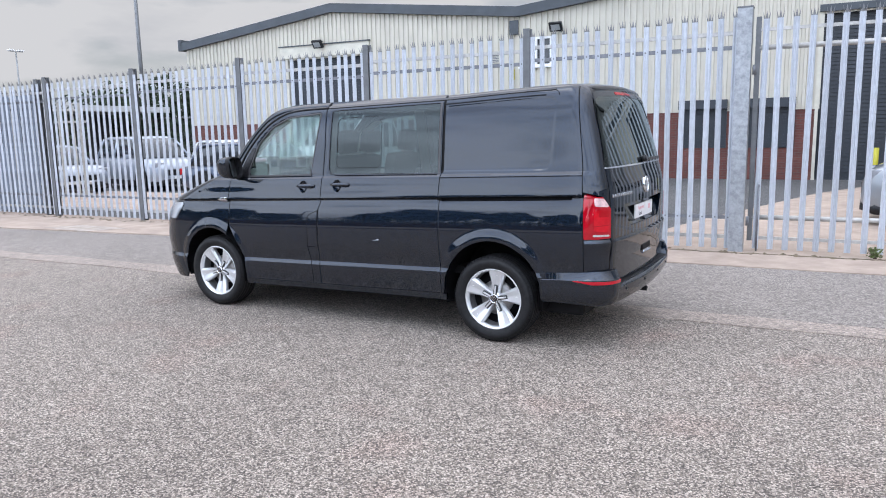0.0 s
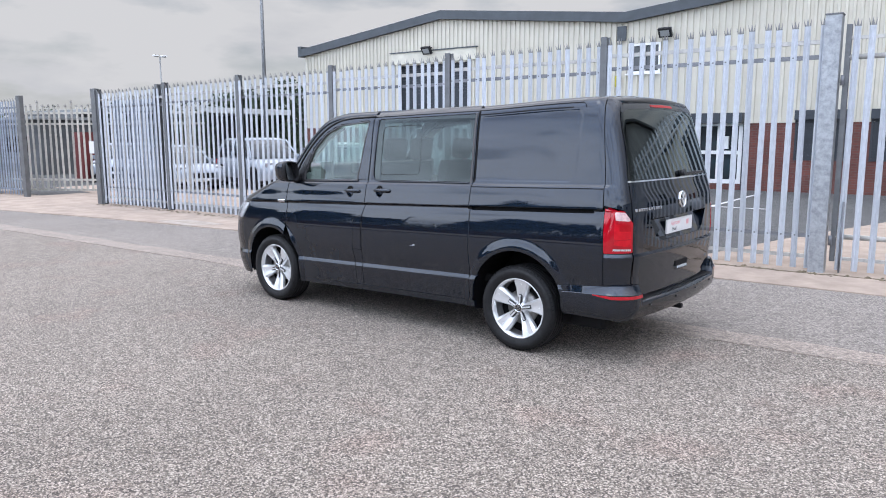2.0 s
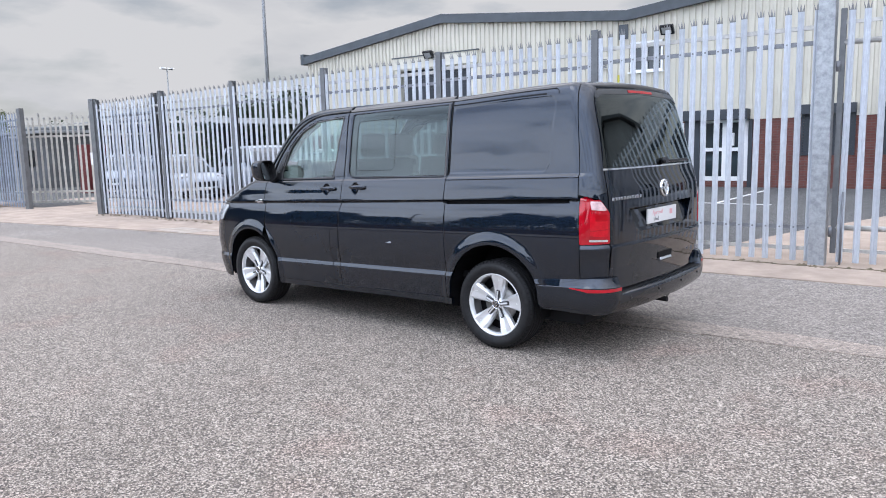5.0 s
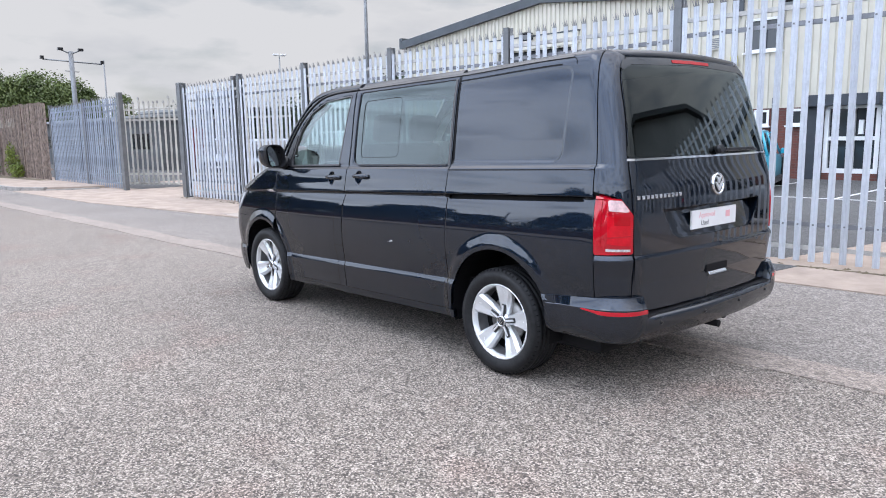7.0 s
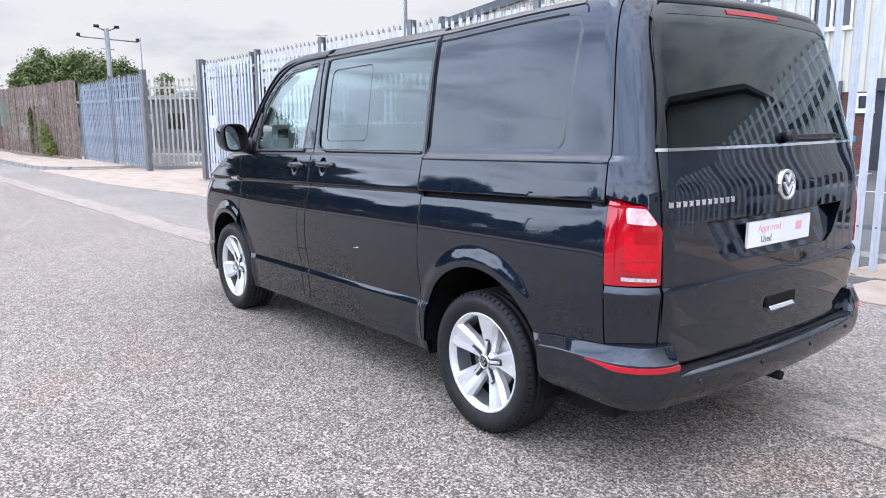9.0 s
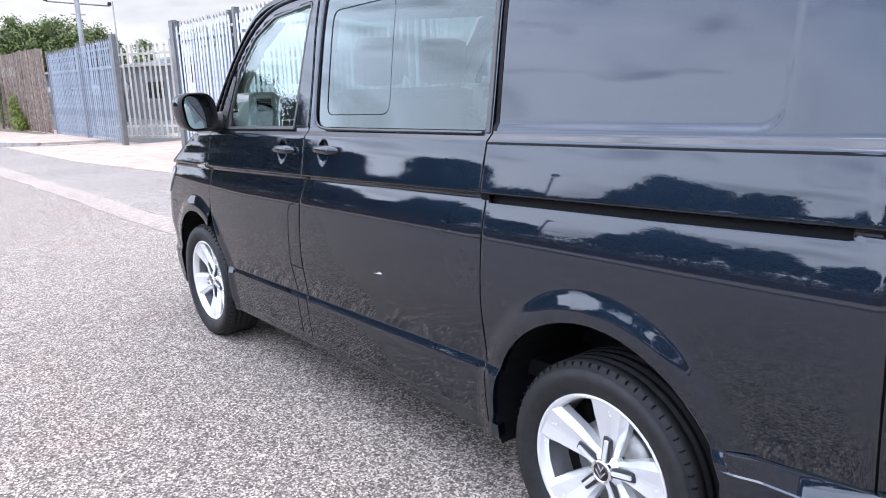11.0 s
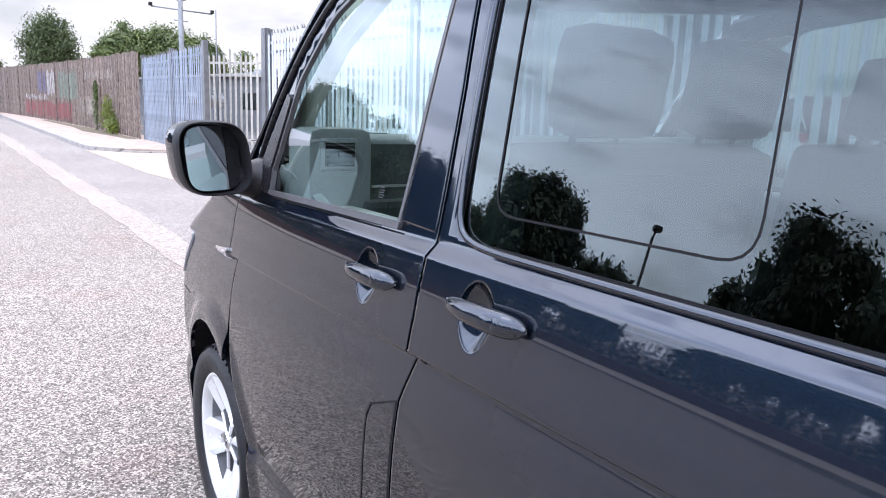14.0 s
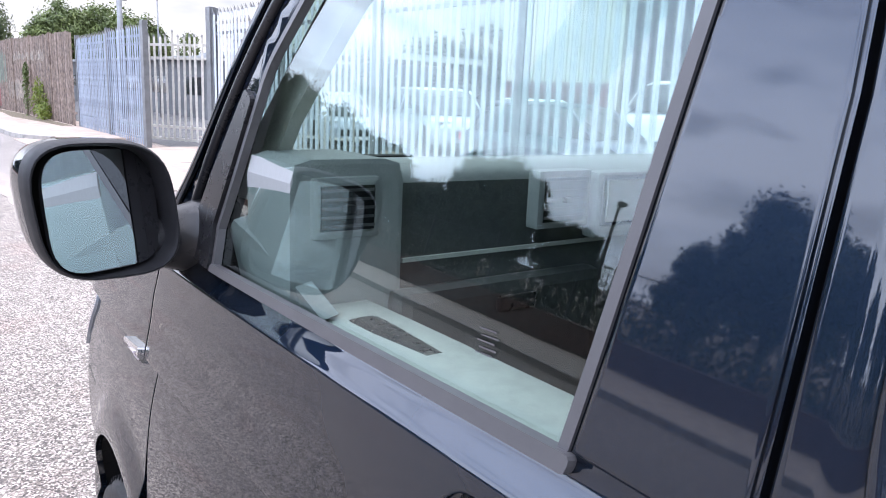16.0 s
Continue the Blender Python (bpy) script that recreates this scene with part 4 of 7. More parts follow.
def rounded(poly, r, seg=5):
    """The outline with its corners rounded; r is one radius or one for each corner."""
    out, n = [], len(poly)
    rs = r if isinstance(r, (list, tuple)) else [r] * n
    for i in range(n):
        p, q, s = Vector(poly[i - 1]), Vector(poly[i]), Vector(poly[(i + 1) % n])
        if rs[i] <= 0:
            out.append(tuple(q))
            continue
        d0, d1 = (p - q).normalized(), (s - q).normalized()
        ang = math.acos(max(-1, min(1, d0.dot(d1))))
        t = min(rs[i] / math.tan(ang / 2), (p - q).length * 0.48, (s - q).length * 0.48)
        for k in range(seg + 1):
            u = k / seg
            out.append(tuple((1 - u) ** 2 * (q + d0 * t) + 2 * u * (1 - u) * q + u * u * (q + d1 * t)))
    return out


def levels(x):
    s, c, t, b, g = sill_z(x), crease_z(x), shoulder_z(x), belt_z(x), gutter_z(x)
    zs = [0.2, s - 0.06, s, s + 0.06, c - 0.06, c - 0.015, c - 0.003, c + 0.003, c + 0.017, c + 0.031, c + 0.037, c + 0.06]
    zs += [c + 0.06 + (t - 0.05 - c - 0.06) * i / 10 for i in range(1, 11)]
    zs += [t - 0.035, t - 0.022, t - 0.013, t - 0.010, t - 0.004, t + 0.002, t + 0.006, t + 0.02]
    zs += [t + 0.02 + (b - 0.04 - t - 0.02) * i / 6 for i in range(1, 7)]
    zs += [b - 0.02, b - 0.008, b - 0.005, b - 0.002, b + 0.003, b + 0.010, b + 0.0165, b + 0.019, b + 0.022, b + 0.03]
    zs += [b + 0.03 + (g - 0.06 - b - 0.03) * i / 14 for i in range(1, 15)]
    zs += [g - 0.04, g - 0.02, g, g + 0.015, g + 0.03]
    return zs


def body_levels(a):
    """The levels at a point of the side, also past the corners."""
    x = min(a, 0.68)
    zs = levels(x)
    if x > -2.5:
        return zs
    return [levels(max(x, smooth_table(z, NOSE)))[j] for j, z in enumerate(zs)]


def mid_line(z0, z1):
    """Points of the tail's middle line, a hair past it, from z0 to z1."""
    n = max(2, int(abs(z1 - z0) / 0.03))
    return [(rear_a(0.0, z0 + (z1 - z0) * i / n) + 0.0005, z0 + (z1 - z0) * i / n) for i in range(n + 1)]


def skin(name, outline, holes=(), lift=0.0, step=0.035, rim=0.014, sides=(1,), lines=(), fold=0.0):
    """A panel of the skin with the (a, z) outline, its cut edges folded inwards. sides: 1 near, -1 the mirrored far side."""
    loops = [resample(list(outline), 0.02)] + [resample(list(h), 0.015) for h in holes]
    pts, edges = [], []
    for lp in loops:
        k = len(pts)
        pts += lp
        edges += [(k + i, k + (i + 1) % len(lp)) for i in range(len(lp))]
    if fold:
        # a line just inside each cut edge, where the folded edge begins to turn
        for lp in loops:
            k, m = len(pts), len(lp)
            for i in range(m):
                (xa, za), (xb, zb) = lp[i - 1], lp[(i + 1) % m]
                ln = math.hypot(xb - xa, zb - za) or 1
                nx2, nz2 = -(zb - za) / ln * fold, (xb - xa) / ln * fold
                p = (lp[i][0] + nx2, lp[i][1] + nz2)
                if inside(p, loops[0]) != (lp is loops[0] or inside(p, lp)) or (lp is not loops[0] and inside(p, lp)):
                    p = (lp[i][0] - nx2, lp[i][1] - nz2)
                pts.append(p)
            edges += [(k + i, k + (i + 1) % m) for i in range(m)]
    a0, a1 = min(p[0] for p in loops[0]), max(p[0] for p in loops[0])
    z0, z1 = min(p[1] for p in loops[0]), max(p[1] for p in loops[0])
    n = max(2, int((a1 - a0) / step))
    cols = [a0 - 0.003 + (a1 - a0 + 0.006) * i / n for i in range(n + 1)]
    rows = [body_levels(a) for a in cols]
    # rows of points along the creases, joined to lines that no triangle crosses
    for j in range(len(rows[0])):
        last = None
        for i, a in enumerate(cols):
            z = rows[i][j]
            if z0 - 0.004 < z < z1 + 0.004:
                pts.append((a, z))
                if last is not None:
                    edges.append((last, len(pts) - 1))
                last = len(pts) - 1
            else:
                last = None
    for ln in lines:
        k = len(pts)
        pts += ln
        edges += [(k + i, k + i + 1) for i in range(len(ln) - 1)]
    v2, e2, f2, *_ = geometry.delaunay_2d_cdt([Vector(p) for p in pts], edges, [], 0, 2e-5)
    tris = []
    for f in f2:
        cx = sum(v2[i].x for i in f) / 3
        cz = sum(v2[i].y for i in f) / 3
        if inside((cx, cz), loops[0]) and not any(inside((cx, cz), h) for h in loops[1:]):
            tris.append(tuple(f))
    base, norm = [], []
    for p in v2:
        nv = body_normal(p.x, p.y)
        norm.append(nv)
        base.append(body(p.x, p.y) + nv * lift)
    verts, faces, loopn = [], [], []
    count, third = {}, {}
    for f in tris:
        for i in range(3):
            e = tuple(sorted((f[i], f[(i + 1) % 3])))
            count[e] = count.get(e, 0) + 1
            third[e] = f[(i + 2) % 3]
    shade = list(norm)
    if fold:
        turn = {}
        for e, c in count.items():
            if c == 1:
                p, q, r = base[e[0]], base[e[1]], base[third[e]]
                t = (q - p).normalized()
                out = (p - r) - t * (p - r).dot(t)
                if out.length > 1e-7:
                    for i in e:
                        turn[i] = turn.get(i, Vector((0, 0, 0))) + out.normalized()
        for i, v in turn.items():
            if v.length > 1e-6:
                shade[i] = (norm[i] + v.normalized() * 0.55).normalized()
    for s in sides:
        k = len(verts)
        flip = Vector((1, s, 1))
        verts += [v * flip for v in base]
        ns = [v * flip for v in shade]
        for f in tris:
            p, q, r = (base[i] for i in f)
            f = f if (q - p).cross(r - p).dot(norm[f[0]]) > 0 else f[::-1]
            if s < 0:
                f = f[::-1]
            faces.append(tuple(k + i for i in f))
            loopn += [ns[i] for i in f]
        if rim:
            for e, c in count.items():
                if c == 1:
                    i, j = e
                    m = len(verts)
                    verts += [base[i] * flip, base[j] * flip, (base[j] - norm[j] * rim) * flip, (base[i] - norm[i] * rim) * flip]
                    fn = ((verts[m + 1] - verts[m]).cross(verts[m + 3] - verts[m])).normalized()
                    faces.append((m, m + 1, m + 2, m + 3))
                    loopn += [fn] * 4
    me = mesh_of(name, verts, faces)
    for p in me.polygons:
        p.use_smooth = True
    me.normals_split_custom_set([tuple(v) for v in loopn])
    return me


def seam(name, line, width=0.03, inset=0.011, sides=(1,), closed=False):
    """A dark strip behind a gap, so that no light shows through."""
    verts, faces = [], []
    pts = resample(list(line), 0.04)
    if not closed:
        pts = pts[: sum(max(1, math.ceil(math.hypot(b[0] - a[0], b[1] - a[1]) / 0.04)) for a, b in zip(line[:-1], line[1:]))] + [line[-1]]
    for s in sides:
        k = len(verts)
        for i, (a, z) in enumerate(pts):
            pa, pz = pts[max(i - 1, 0)]
            qa, qz = pts[min(i + 1, len(pts) - 1)]
            t = Vector((qa - pa, qz - pz)).normalized()
            for w in (-width, width):
                aa, zz = a - t.y * w, z + t.x * w
                v = body(aa, zz) - body_normal(aa, zz) * inset
                verts.append(v * Vector((1, s, 1)))
        for i in range(len(pts) - 1):
            faces.append((k + 2 * i, k + 2 * i + 1, k + 2 * i + 3, k + 2 * i + 2))
    return mesh_of(name, verts, faces)


van = thing("van", "dark navy metallic panel van with side windows, parked on the road", "van")
G = 0.0028  # half a panel gap
BOTH = (1, -1)


def arch_outline(k, r_add=0.0, a0=200, a1=-20, n=26):
    (cx, cz), r = ARCHES[k]
    return [(cx + (r + r_add) * math.cos(radians(a0 + (a1 - a0) * i / n)), cz + (r + r_add) * 1.0 * math.sin(radians(a0 + (a1 - a0) * i / n))) for i in range(n + 1)]


# gap lines from top to bottom
GAP_A = [(-2.70, 1.30), (-2.765, 1.22), (-2.782, 1.07), (-2.79, 0.88), (-2.79, 0.80)]
GAP_B = [(-1.668, 1.865), (-1.654, 1.55), (-1.658, 1.27), (-1.662, 1.10), (-1.702, 0.985), (-1.706, 0.66), (-1.698, 0.325)]


def off(line, d):
    return [(a + d, z) for a, z in line]


def rear_line(y, zs):
    return [(rear_a(y, z), z) for z in zs]


FLARE = [arch_outline(k, r, 205, -25, 44) for k in (0, 1) for r in (0.016, 0.03, 0.045, 0.06, 0.075, 0.09, 0.107)]
# front end with bonnet, wing and bumper, down to the arch
front_arch = arch_outline(1, 0.0, 190, -25)
front_arch_edge = [p for p in front_arch if not (p[0] > -2.79 and p[1] < 0.80)]
wing = [(-4.55, 0.24), (-3.455, 0.24), *front_arch_edge, *off(GAP_A[::-1], -G)[1:], (-2.735, 1.345), (-4.1, 1.345), (-4.45, 1.05)]
for s_ in BOTH:
    part("front_wing", skin("front_wing", wing, sides=(s_,), fold=0.004, lines=FLARE[7:]), PAINT, van)
# scuttle and screen pillars
pillar = [(-2.76, 1.35), (-2.70, 1.31), (-2.60, 1.47), (-2.44, 1.655), (-2.27, 1.785), (-2.06, 1.862), (-1.66, 1.880), (-0.484, 1.915), (-0.484, 1.945), (-1.7, 1.925), (-2.1, 1.915), (-2.36, 1.845), (-2.53, 1.69), (-2.68, 1.51), (-2.80, 1.36)]
for s_ in BOTH:
    part("roof_pillar", skin("roof_pillar", pillar, sides=(s_,)), PAINT, van)
screen = [(-3.8, 1.36), (-2.81, 1.365), (-2.69, 1.515), (-2.54, 1.695), (-2.37, 1.85), (-2.15, 1.91), (-3.2, 1.91)]
for s_ in BOTH:
    part("windscreen", skin("windscreen", screen, sides=(s_,), rim=0), GLASS, van, "green-tinted windscreen")

HOLLOW = (0.046, 0.054)  # half width and half height of the hollow behind a door handle


def hollow_edge(a, z):
    """The oval cut-out behind a door handle."""
    return [(a + HOLLOW[0] * c * (1 - 0.22 * max(0.0, -s)), z + HOLLOW[1] * s) for c, s in ((math.cos(2 * math.pi * i / 32), math.sin(2 * math.pi * i / 32)) for i in range(32))]


# front door: skin below the belt and a window frame above
win_f = rounded([(-2.545, 1.262), (-2.55, 1.33), (-2.445, 1.57), (-2.29, 1.72), (-2.10, 1.803), (-1.718, 1.838), (-1.797, 1.286)], [0.01, 0.01, 0.15, 0.2, 0.2, 0.03, 0.02])
fdoor = [*off(GAP_A, G), (-2.655, 0.60), (-2.60, 0.49), (-2.595, 0.305), *[(a - G, z) for a, z in GAP_B[::-1]], (-2.06, 1.856), (-2.265, 1.779), (-2.435, 1.650), (-2.593, 1.467), (-2.66, 1.36)]
front_door = part("front_door", skin("front_door", fdoor, [win_f, hollow_edge(-1.862, 1.186)], sides=(1,), fold=0.004, lines=FLARE[7:]), PAINT, van)
part("front_door", skin("front_door", fdoor, [win_f], sides=(-1,)), PAINT, van)
part("window_glass", skin("window_glass", win_f, lift=-0.010, sides=(1,), rim=0), GLASS, front_door, "clear green-tinted door glass")
part("far_window_glass", skin("window_glass", win_f, lift=-0.010, sides=(-1,), rim=0), GLASS, van)


def ring_skin(name, outer, width, lift, mat, parent, sides=(1,), rim=0.012):
    """A band of trim along the inside of a closed outline."""
    c = Vector((sum(p[0] for p in outer) / len(outer), sum(p[1] for p in outer) / len(outer)))
    inner = []
    n = len(outer)
    for i in range(n):
        p, q = Vector(outer[i - 1]), Vector(outer[(i + 1) % n])
        t = (q - p).normalized()
        nrm = Vector((-t.y, t.x))
        o = Vector(outer[i])
        if not inside(tuple(o + nrm * 0.004), list(outer)):
            nrm = -nrm
        inner.append(tuple(o + nrm * width))
    return part(name, skin(name, outer, [inner], lift=lift, sides=sides, rim=rim, step=0.2), mat, parent)


ring_skin("window_seal", win_f, 0.010, 0.003, BELT_RUBBER, front_door)
belt_strip = [(-2.54, 1.262), (-1.790, 1.286), (-1.786, 1.301), (-2.535, 1.276)]
part("belt_moulding", skin("belt_moulding", rounded(belt_strip, 0.006, 3), lift=0.009, rim=0.014), BELT_RUBBER, front_door, "satin grey rubber belt moulding")
pillar_b = [(-1.791, 1.302), (-1.712, 1.846), (-1.674, 1.852), (-1.660, 1.55), (-1.664, 1.30)]
part("pillar_trim", skin("pillar_trim", pillar_b, fold=0.004, lift=0.003, rim=0.003), PAINT, front_door)

# sliding door
win_s = rounded([(-1.600, 1.300), (-1.600, 1.848), (-0.512, 1.880), (-0.492, 1.322)], [0.035, 0.035, 0.012, 0.008])
sdoor = [*off(GAP_B, G), *off(GAP_C[::-1], -G)]
sliding_door = part("sliding_door", skin("sliding_door", sdoor, [win_s, hollow_edge(-1.485, 1.201)], sides=(1,), fold=0.004, lines=FLARE[:7]), PAINT, van)
part("sliding_door", skin("sliding_door", sdoor, [win_s], sides=(-1,)), PAINT, van)
pane = rounded([(-1.520, 1.353), (-1.533, 1.782), (-1.072, 1.797), (-1.050, 1.364)], 0.05)
part("window_glass", skin("window_glass", win_s, [pane], lift=-0.003, sides=(1,), rim=0), PRIVACY, sliding_door, "dark privacy glass")
part("sliding_pane", skin("sliding_pane", pane, lift=-0.005, sides=(1,), rim=0), PRIVACY, sliding_door, "sliding pane of dark privacy glass")
ring_skin("pane_seal", pane, 0.0035, -0.003, SEAL, sliding_door, rim=0.004)
ring_skin("window_seal", win_s, 0.004, -0.001, SEAL, sliding_door)
WINDOW_BEAD = [(-1.6075, 1.845 - 0.49 * i / 30) for i in range(31)] + [(-1.6075 + 0.042 * (1 - math.cos(t_)), 1.338 - 0.042 * math.sin(t_)) for t_ in (radians(10 * i) for i in range(1, 9))] + [(-1.5580 + 1.055 * i / 50, 1.2950 + 0.0205 * i / 50) for i in range(51)]
part("far_window_glass", skin("window_glass", win_s, lift=-0.003, sides=(-1,), rim=0), DARK_PRIVACY, van)

part("window_edge_trim", skin("window_edge_trim", [(-0.491, 1.318), (-0.511, 1.882), (-0.492, 1.883), (-0.4725, 1.318)], lift=0.0035, rim=0.004), BELT_RUBBER, sliding_door, "grey rubber edge trim")
# fuel flap in the door shut, with its lower joint
flap = [(-1.708, 0.985), (-1.806, 0.945), (-1.822, 0.915), (-1.828, 0.655), (-1.713, 0.655)]
part("flap_line", skin("flap_line", flap, [[(-1.712, 0.979), (-1.803, 0.941), (-1.818, 0.912), (-1.823, 0.659), (-1.717, 0.659)]], lift=0.0012, rim=0, step=0.3), SEAL, front_door, "dark joint round the fuel flap")
part("flap_line", skin("flap_line", [(-1.828, 0.655), (-1.822, 0.655), (-1.791, 0.49), (-1.784, 0.33), (-1.790, 0.33), (-1.797, 0.49)], lift=0.0012, rim=0, step=0.3), SEAL, front_door)

# rear quarter with its rail slot
rear_arch = arch_outline(0, 0.0, 187, -7)
bumper_cut = [(0.425, 0.570), (0.735, 0.610)]
SLOT = rounded([(-0.455, 1.101), (-0.455, 1.125), (0.20, 1.150), (0.640, 1.161), (0.640, 1.142), (0.20, 1.124)], 0.006, 2)
quarter = [*off(GAP_C, G), (-0.43, 0.356), *[p for p in rear_arch if p[1] > 0.34], (0.415, 0.45), bumper_cut[0], bumper_cut[1], *[(a - G, z) for a, z in GAP_D[::-1]]]
def blank_line(d):
    """The line inside the blank panel's rounded edge at the distance d."""
    r, out = 0.07, []
    lo, hi = (lambda x: 1.338 + 0.02 * x), (lambda x: gutter_z(x) - 0.042)
    for px in np.linspace(-0.5, 0.40, 24):
        x = px + 0.0
        out.append((x - BLANK_LEAN * (lo(x) - 1.36), lo(x - BLANK_LEAN * (lo(x) - 1.36)) + d))
    for k, (c, a0, a1) in enumerate(((lo, -90, 0), (hi, 0, 90))):
        for i in range(9):
            an = radians(a0 + (a1 - a0) * i / 8)
            z = (lo(0.42) + r if k == 0 else hi(0.45) - r) + (r - d) * math.sin(an)
            px = BLANK_END - r + (r - d) * math.cos(an)
            out.append((px - BLANK_LEAN * (z - 1.36), z))
    for px in np.linspace(0.40, -0.44, 24):
        x = px - BLANK_LEAN * (1.86 - 1.36)
        out.append((x, hi(x) - d))
    return [(float(x), float(z)) for x, z in out]


blank_lines = [blank_line(d) for d in (-0.001, 0.003, 0.008, 0.012, 0.016, 0.021, 0.025)]
qp = part("rear_quarter", skin("rear_quarter", quarter, [SLOT], sides=(1,), fold=0.004, rim=0.022, lines=blank_lines + FLARE[:7]), PAINT, van)
part("rear_quarter", skin("rear_quarter", quarter, sides=(-1,)), PAINT, van)
part("rail_channel", skin("rail_channel", SLOT, lift=-0.02, rim=0, step=0.3), SEAL, qp, "dark recessed door rail")
part("belt_joint", skin("belt_joint", [(-0.458, 1.2850), (0.71, 1.3160), (0.71, 1.3225), (-0.458, 1.2920)], lift=0.0014, rim=0, step=0.3), SEAL, qp)

for nm, line, wide in (("panel_gap", [(lerp_table(z, GAP_C_AT) + 0.010 if z < 1.55 else lerp_table(z, [(1.55, -0.468), (1.90, -0.482)]) + 0.010, z) for z in (1.325 + 0.57 * i / 24 for i in range(25))], 0.009), ("panel_top_gap", [(-0.470 + 0.86 * i / 24, gutter_z(-0.470 + 0.86 * i / 24) - 0.037) for i in range(25)], 0.0045), ("roof_joint", [(-1.64 + 2.10 * i / 40, gutter_z(-1.64 + 2.10 * i / 40) - 0.004) for i in range(41)] + [(0.475, gutter_z(0.47) - 0.009), (0.488, gutter_z(0.48) - 0.022), (0.492, gutter_z(0.48) - 0.042)], 0.0028)):
    edge_a = [(a - (wide if nm == "panel_gap" or i > 41 else 0), z - (0 if nm == "panel_gap" or i > 41 else wide)) for i, (a, z) in enumerate(line)]
    edge_b = [(a + (wide if nm == "panel_gap" or i > 41 else 0), z + (0 if nm == "panel_gap" or i > 41 else wide)) for i, (a, z) in enumerate(line)]
    part(nm, skin(nm, edge_a + edge_b[::-1], lift=0.0012, rim=0, step=0.3), SEAL, qp, "black joint")
# rear corner, lamp, tailgate
TG_SIDE = [(0.53, 0.797), (0.85, 0.792), (1.10, 0.798), (1.25, 0.796), (1.40, 0.776), (1.60, 0.738), (1.86, 0.693), (1.93, 0.615)]
corner_up = [*[(a + G, z) for a, z in GAP_D if z > 1.172], *rear_line(0.853, [1.167]), *[(rear_a(smooth_table(z, TG_SIDE) + 0.007, z), z) for z in (1.078 + 0.857 * i / 40 for i in range(41))]]
for s_ in BOTH:
    part("rear_pillar", skin("rear_pillar", corner_up, sides=(s_,), fold=0.0015, rim=0.007), PAINT, van)
corner_low = [(0.735 + G, 0.852), (0.735 + G, 0.58), (0.90, 0.55), *rear_line(0.80, [0.53, 0.70, 0.85])]
for s_ in BOTH:
    part("rear_corner", skin("rear_corner", corner_low, sides=(s_,), fold=0.004, rim=0.007), PAINT, van)
def ledge(aa, z1, z0, out, fade, s):
    """A pressed ledge along the tail: its top slopes out and down, then it runs back into the surface."""
    verts, faces = [], []
    rows = [(z1, 0.001), (z1 - 0.2 * (z1 - z0), 0.12 * out + 0.001), (z0 + 0.1 * (z1 - z0), 0.93 * out), (z0 - 0.003, out), (z0 - 0.012, out * 0.97), (z0 - fade * 0.5, out * 0.5), (z0 - fade, -0.001)]
    for a in aa:
        for z, d in rows:
            v = body(a, z) + body_normal(a, z) * d
            verts.append((v.x, v.y * s, v.z))
    k = len(rows)
    for i in range(len(aa) - 1):
        for j in range(k - 1):
            f = (i * k + j, i * k + j + 1, (i + 1) * k + j + 1, (i + 1) * k + j)
            faces.append(f if s > 0 else f[::-1])
    me = mesh_of("ledge", verts, faces)
    for p in me.polygons:
        p.use_smooth = True
    return me


lamp_edge = rounded([(0.727, 1.170), (0.738, 0.858), *rear_line(0.80, [0.862, 1.074]), *rear_line(0.853, [1.164])], [0.012, 0.012, 0.012, 0.03, 0.02])
for s in BOTH:
    lamp = part("tail_lamp", skin("tail_lamp", lamp_edge, lift=0.006, sides=(s,), rim=0.03), RED_LENS, van, "red tail lamp with clear upper corner")
    b0 = rear_a(0.875, 1.1)
    part("clear_section", skin("clear_section", rounded([(b0 - 0.045, 1.157), (b0 - 0.035, 1.098), *rear_line(0.812, [1.088]), *rear_line(0.85, [1.153])], 0.012), lift=0.0085, sides=(s,), rim=0.006), PINK_LENS, lamp, "pinkish clear lens")
    part("lens_rib", skin("lens_rib", [(0.768, 1.150), (0.772, 0.90), (0.775, 0.90), (0.771, 1.150)], lift=0.0085, sides=(s,), rim=0.003, step=0.3), DEEP_RED, lamp)
    part("lens_rib", skin("lens_rib", [(0.772, 0.902), *rear_line(0.812, [0.899, 0.905]), (0.772, 0.908)], lift=0.009, sides=(s,), rim=0.003, step=0.1), RED_LENS, lamp)
    part("clear_strip", skin("clear_strip", [(b0 - 0.045, 0.879), *rear_line(0.816, [0.876, 0.889]), (b0 - 0.045, 0.893)], lift=0.0085, sides=(s,), rim=0.004), CLEAR_LENS, lamp, "clear lens strip")
    part("lamp_ledge", ledge([0.742 + (rear_a(0.803, 0.84) - 0.742) * i / 8 for i in range(9)], 0.853, 0.830, 0.016, 0.10, s), PAINT, van)
    part("inner_lens", skin("inner_lens", rounded([(0.80, 1.13), (0.805, 0.92), *rear_line(0.815, [0.905, 1.06]), (b0 - 0.035, 1.07), (b0 - 0.05, 1.14)], 0.01), lift=0.0075, sides=(s,), rim=0.004), BRIGHT_RED, lamp, "bright red inner lens")
    part("inner_shade", skin("inner_shade", rounded([(b0 - 0.008, 1.072), (b0 - 0.006, 1.020), *rear_line(0.818, [1.018, 1.064])], 0.006), lift=0.0083, sides=(s,), rim=0.003), DEEP_RED, lamp)
    part("inner_ridge", skin("inner_ridge", [(0.785, 0.948), *rear_line(0.814, [0.958, 0.964]), (0.785, 0.955)], lift=0.0092, sides=(s,), rim=0.004, step=0.1), RED_LENS, lamp)
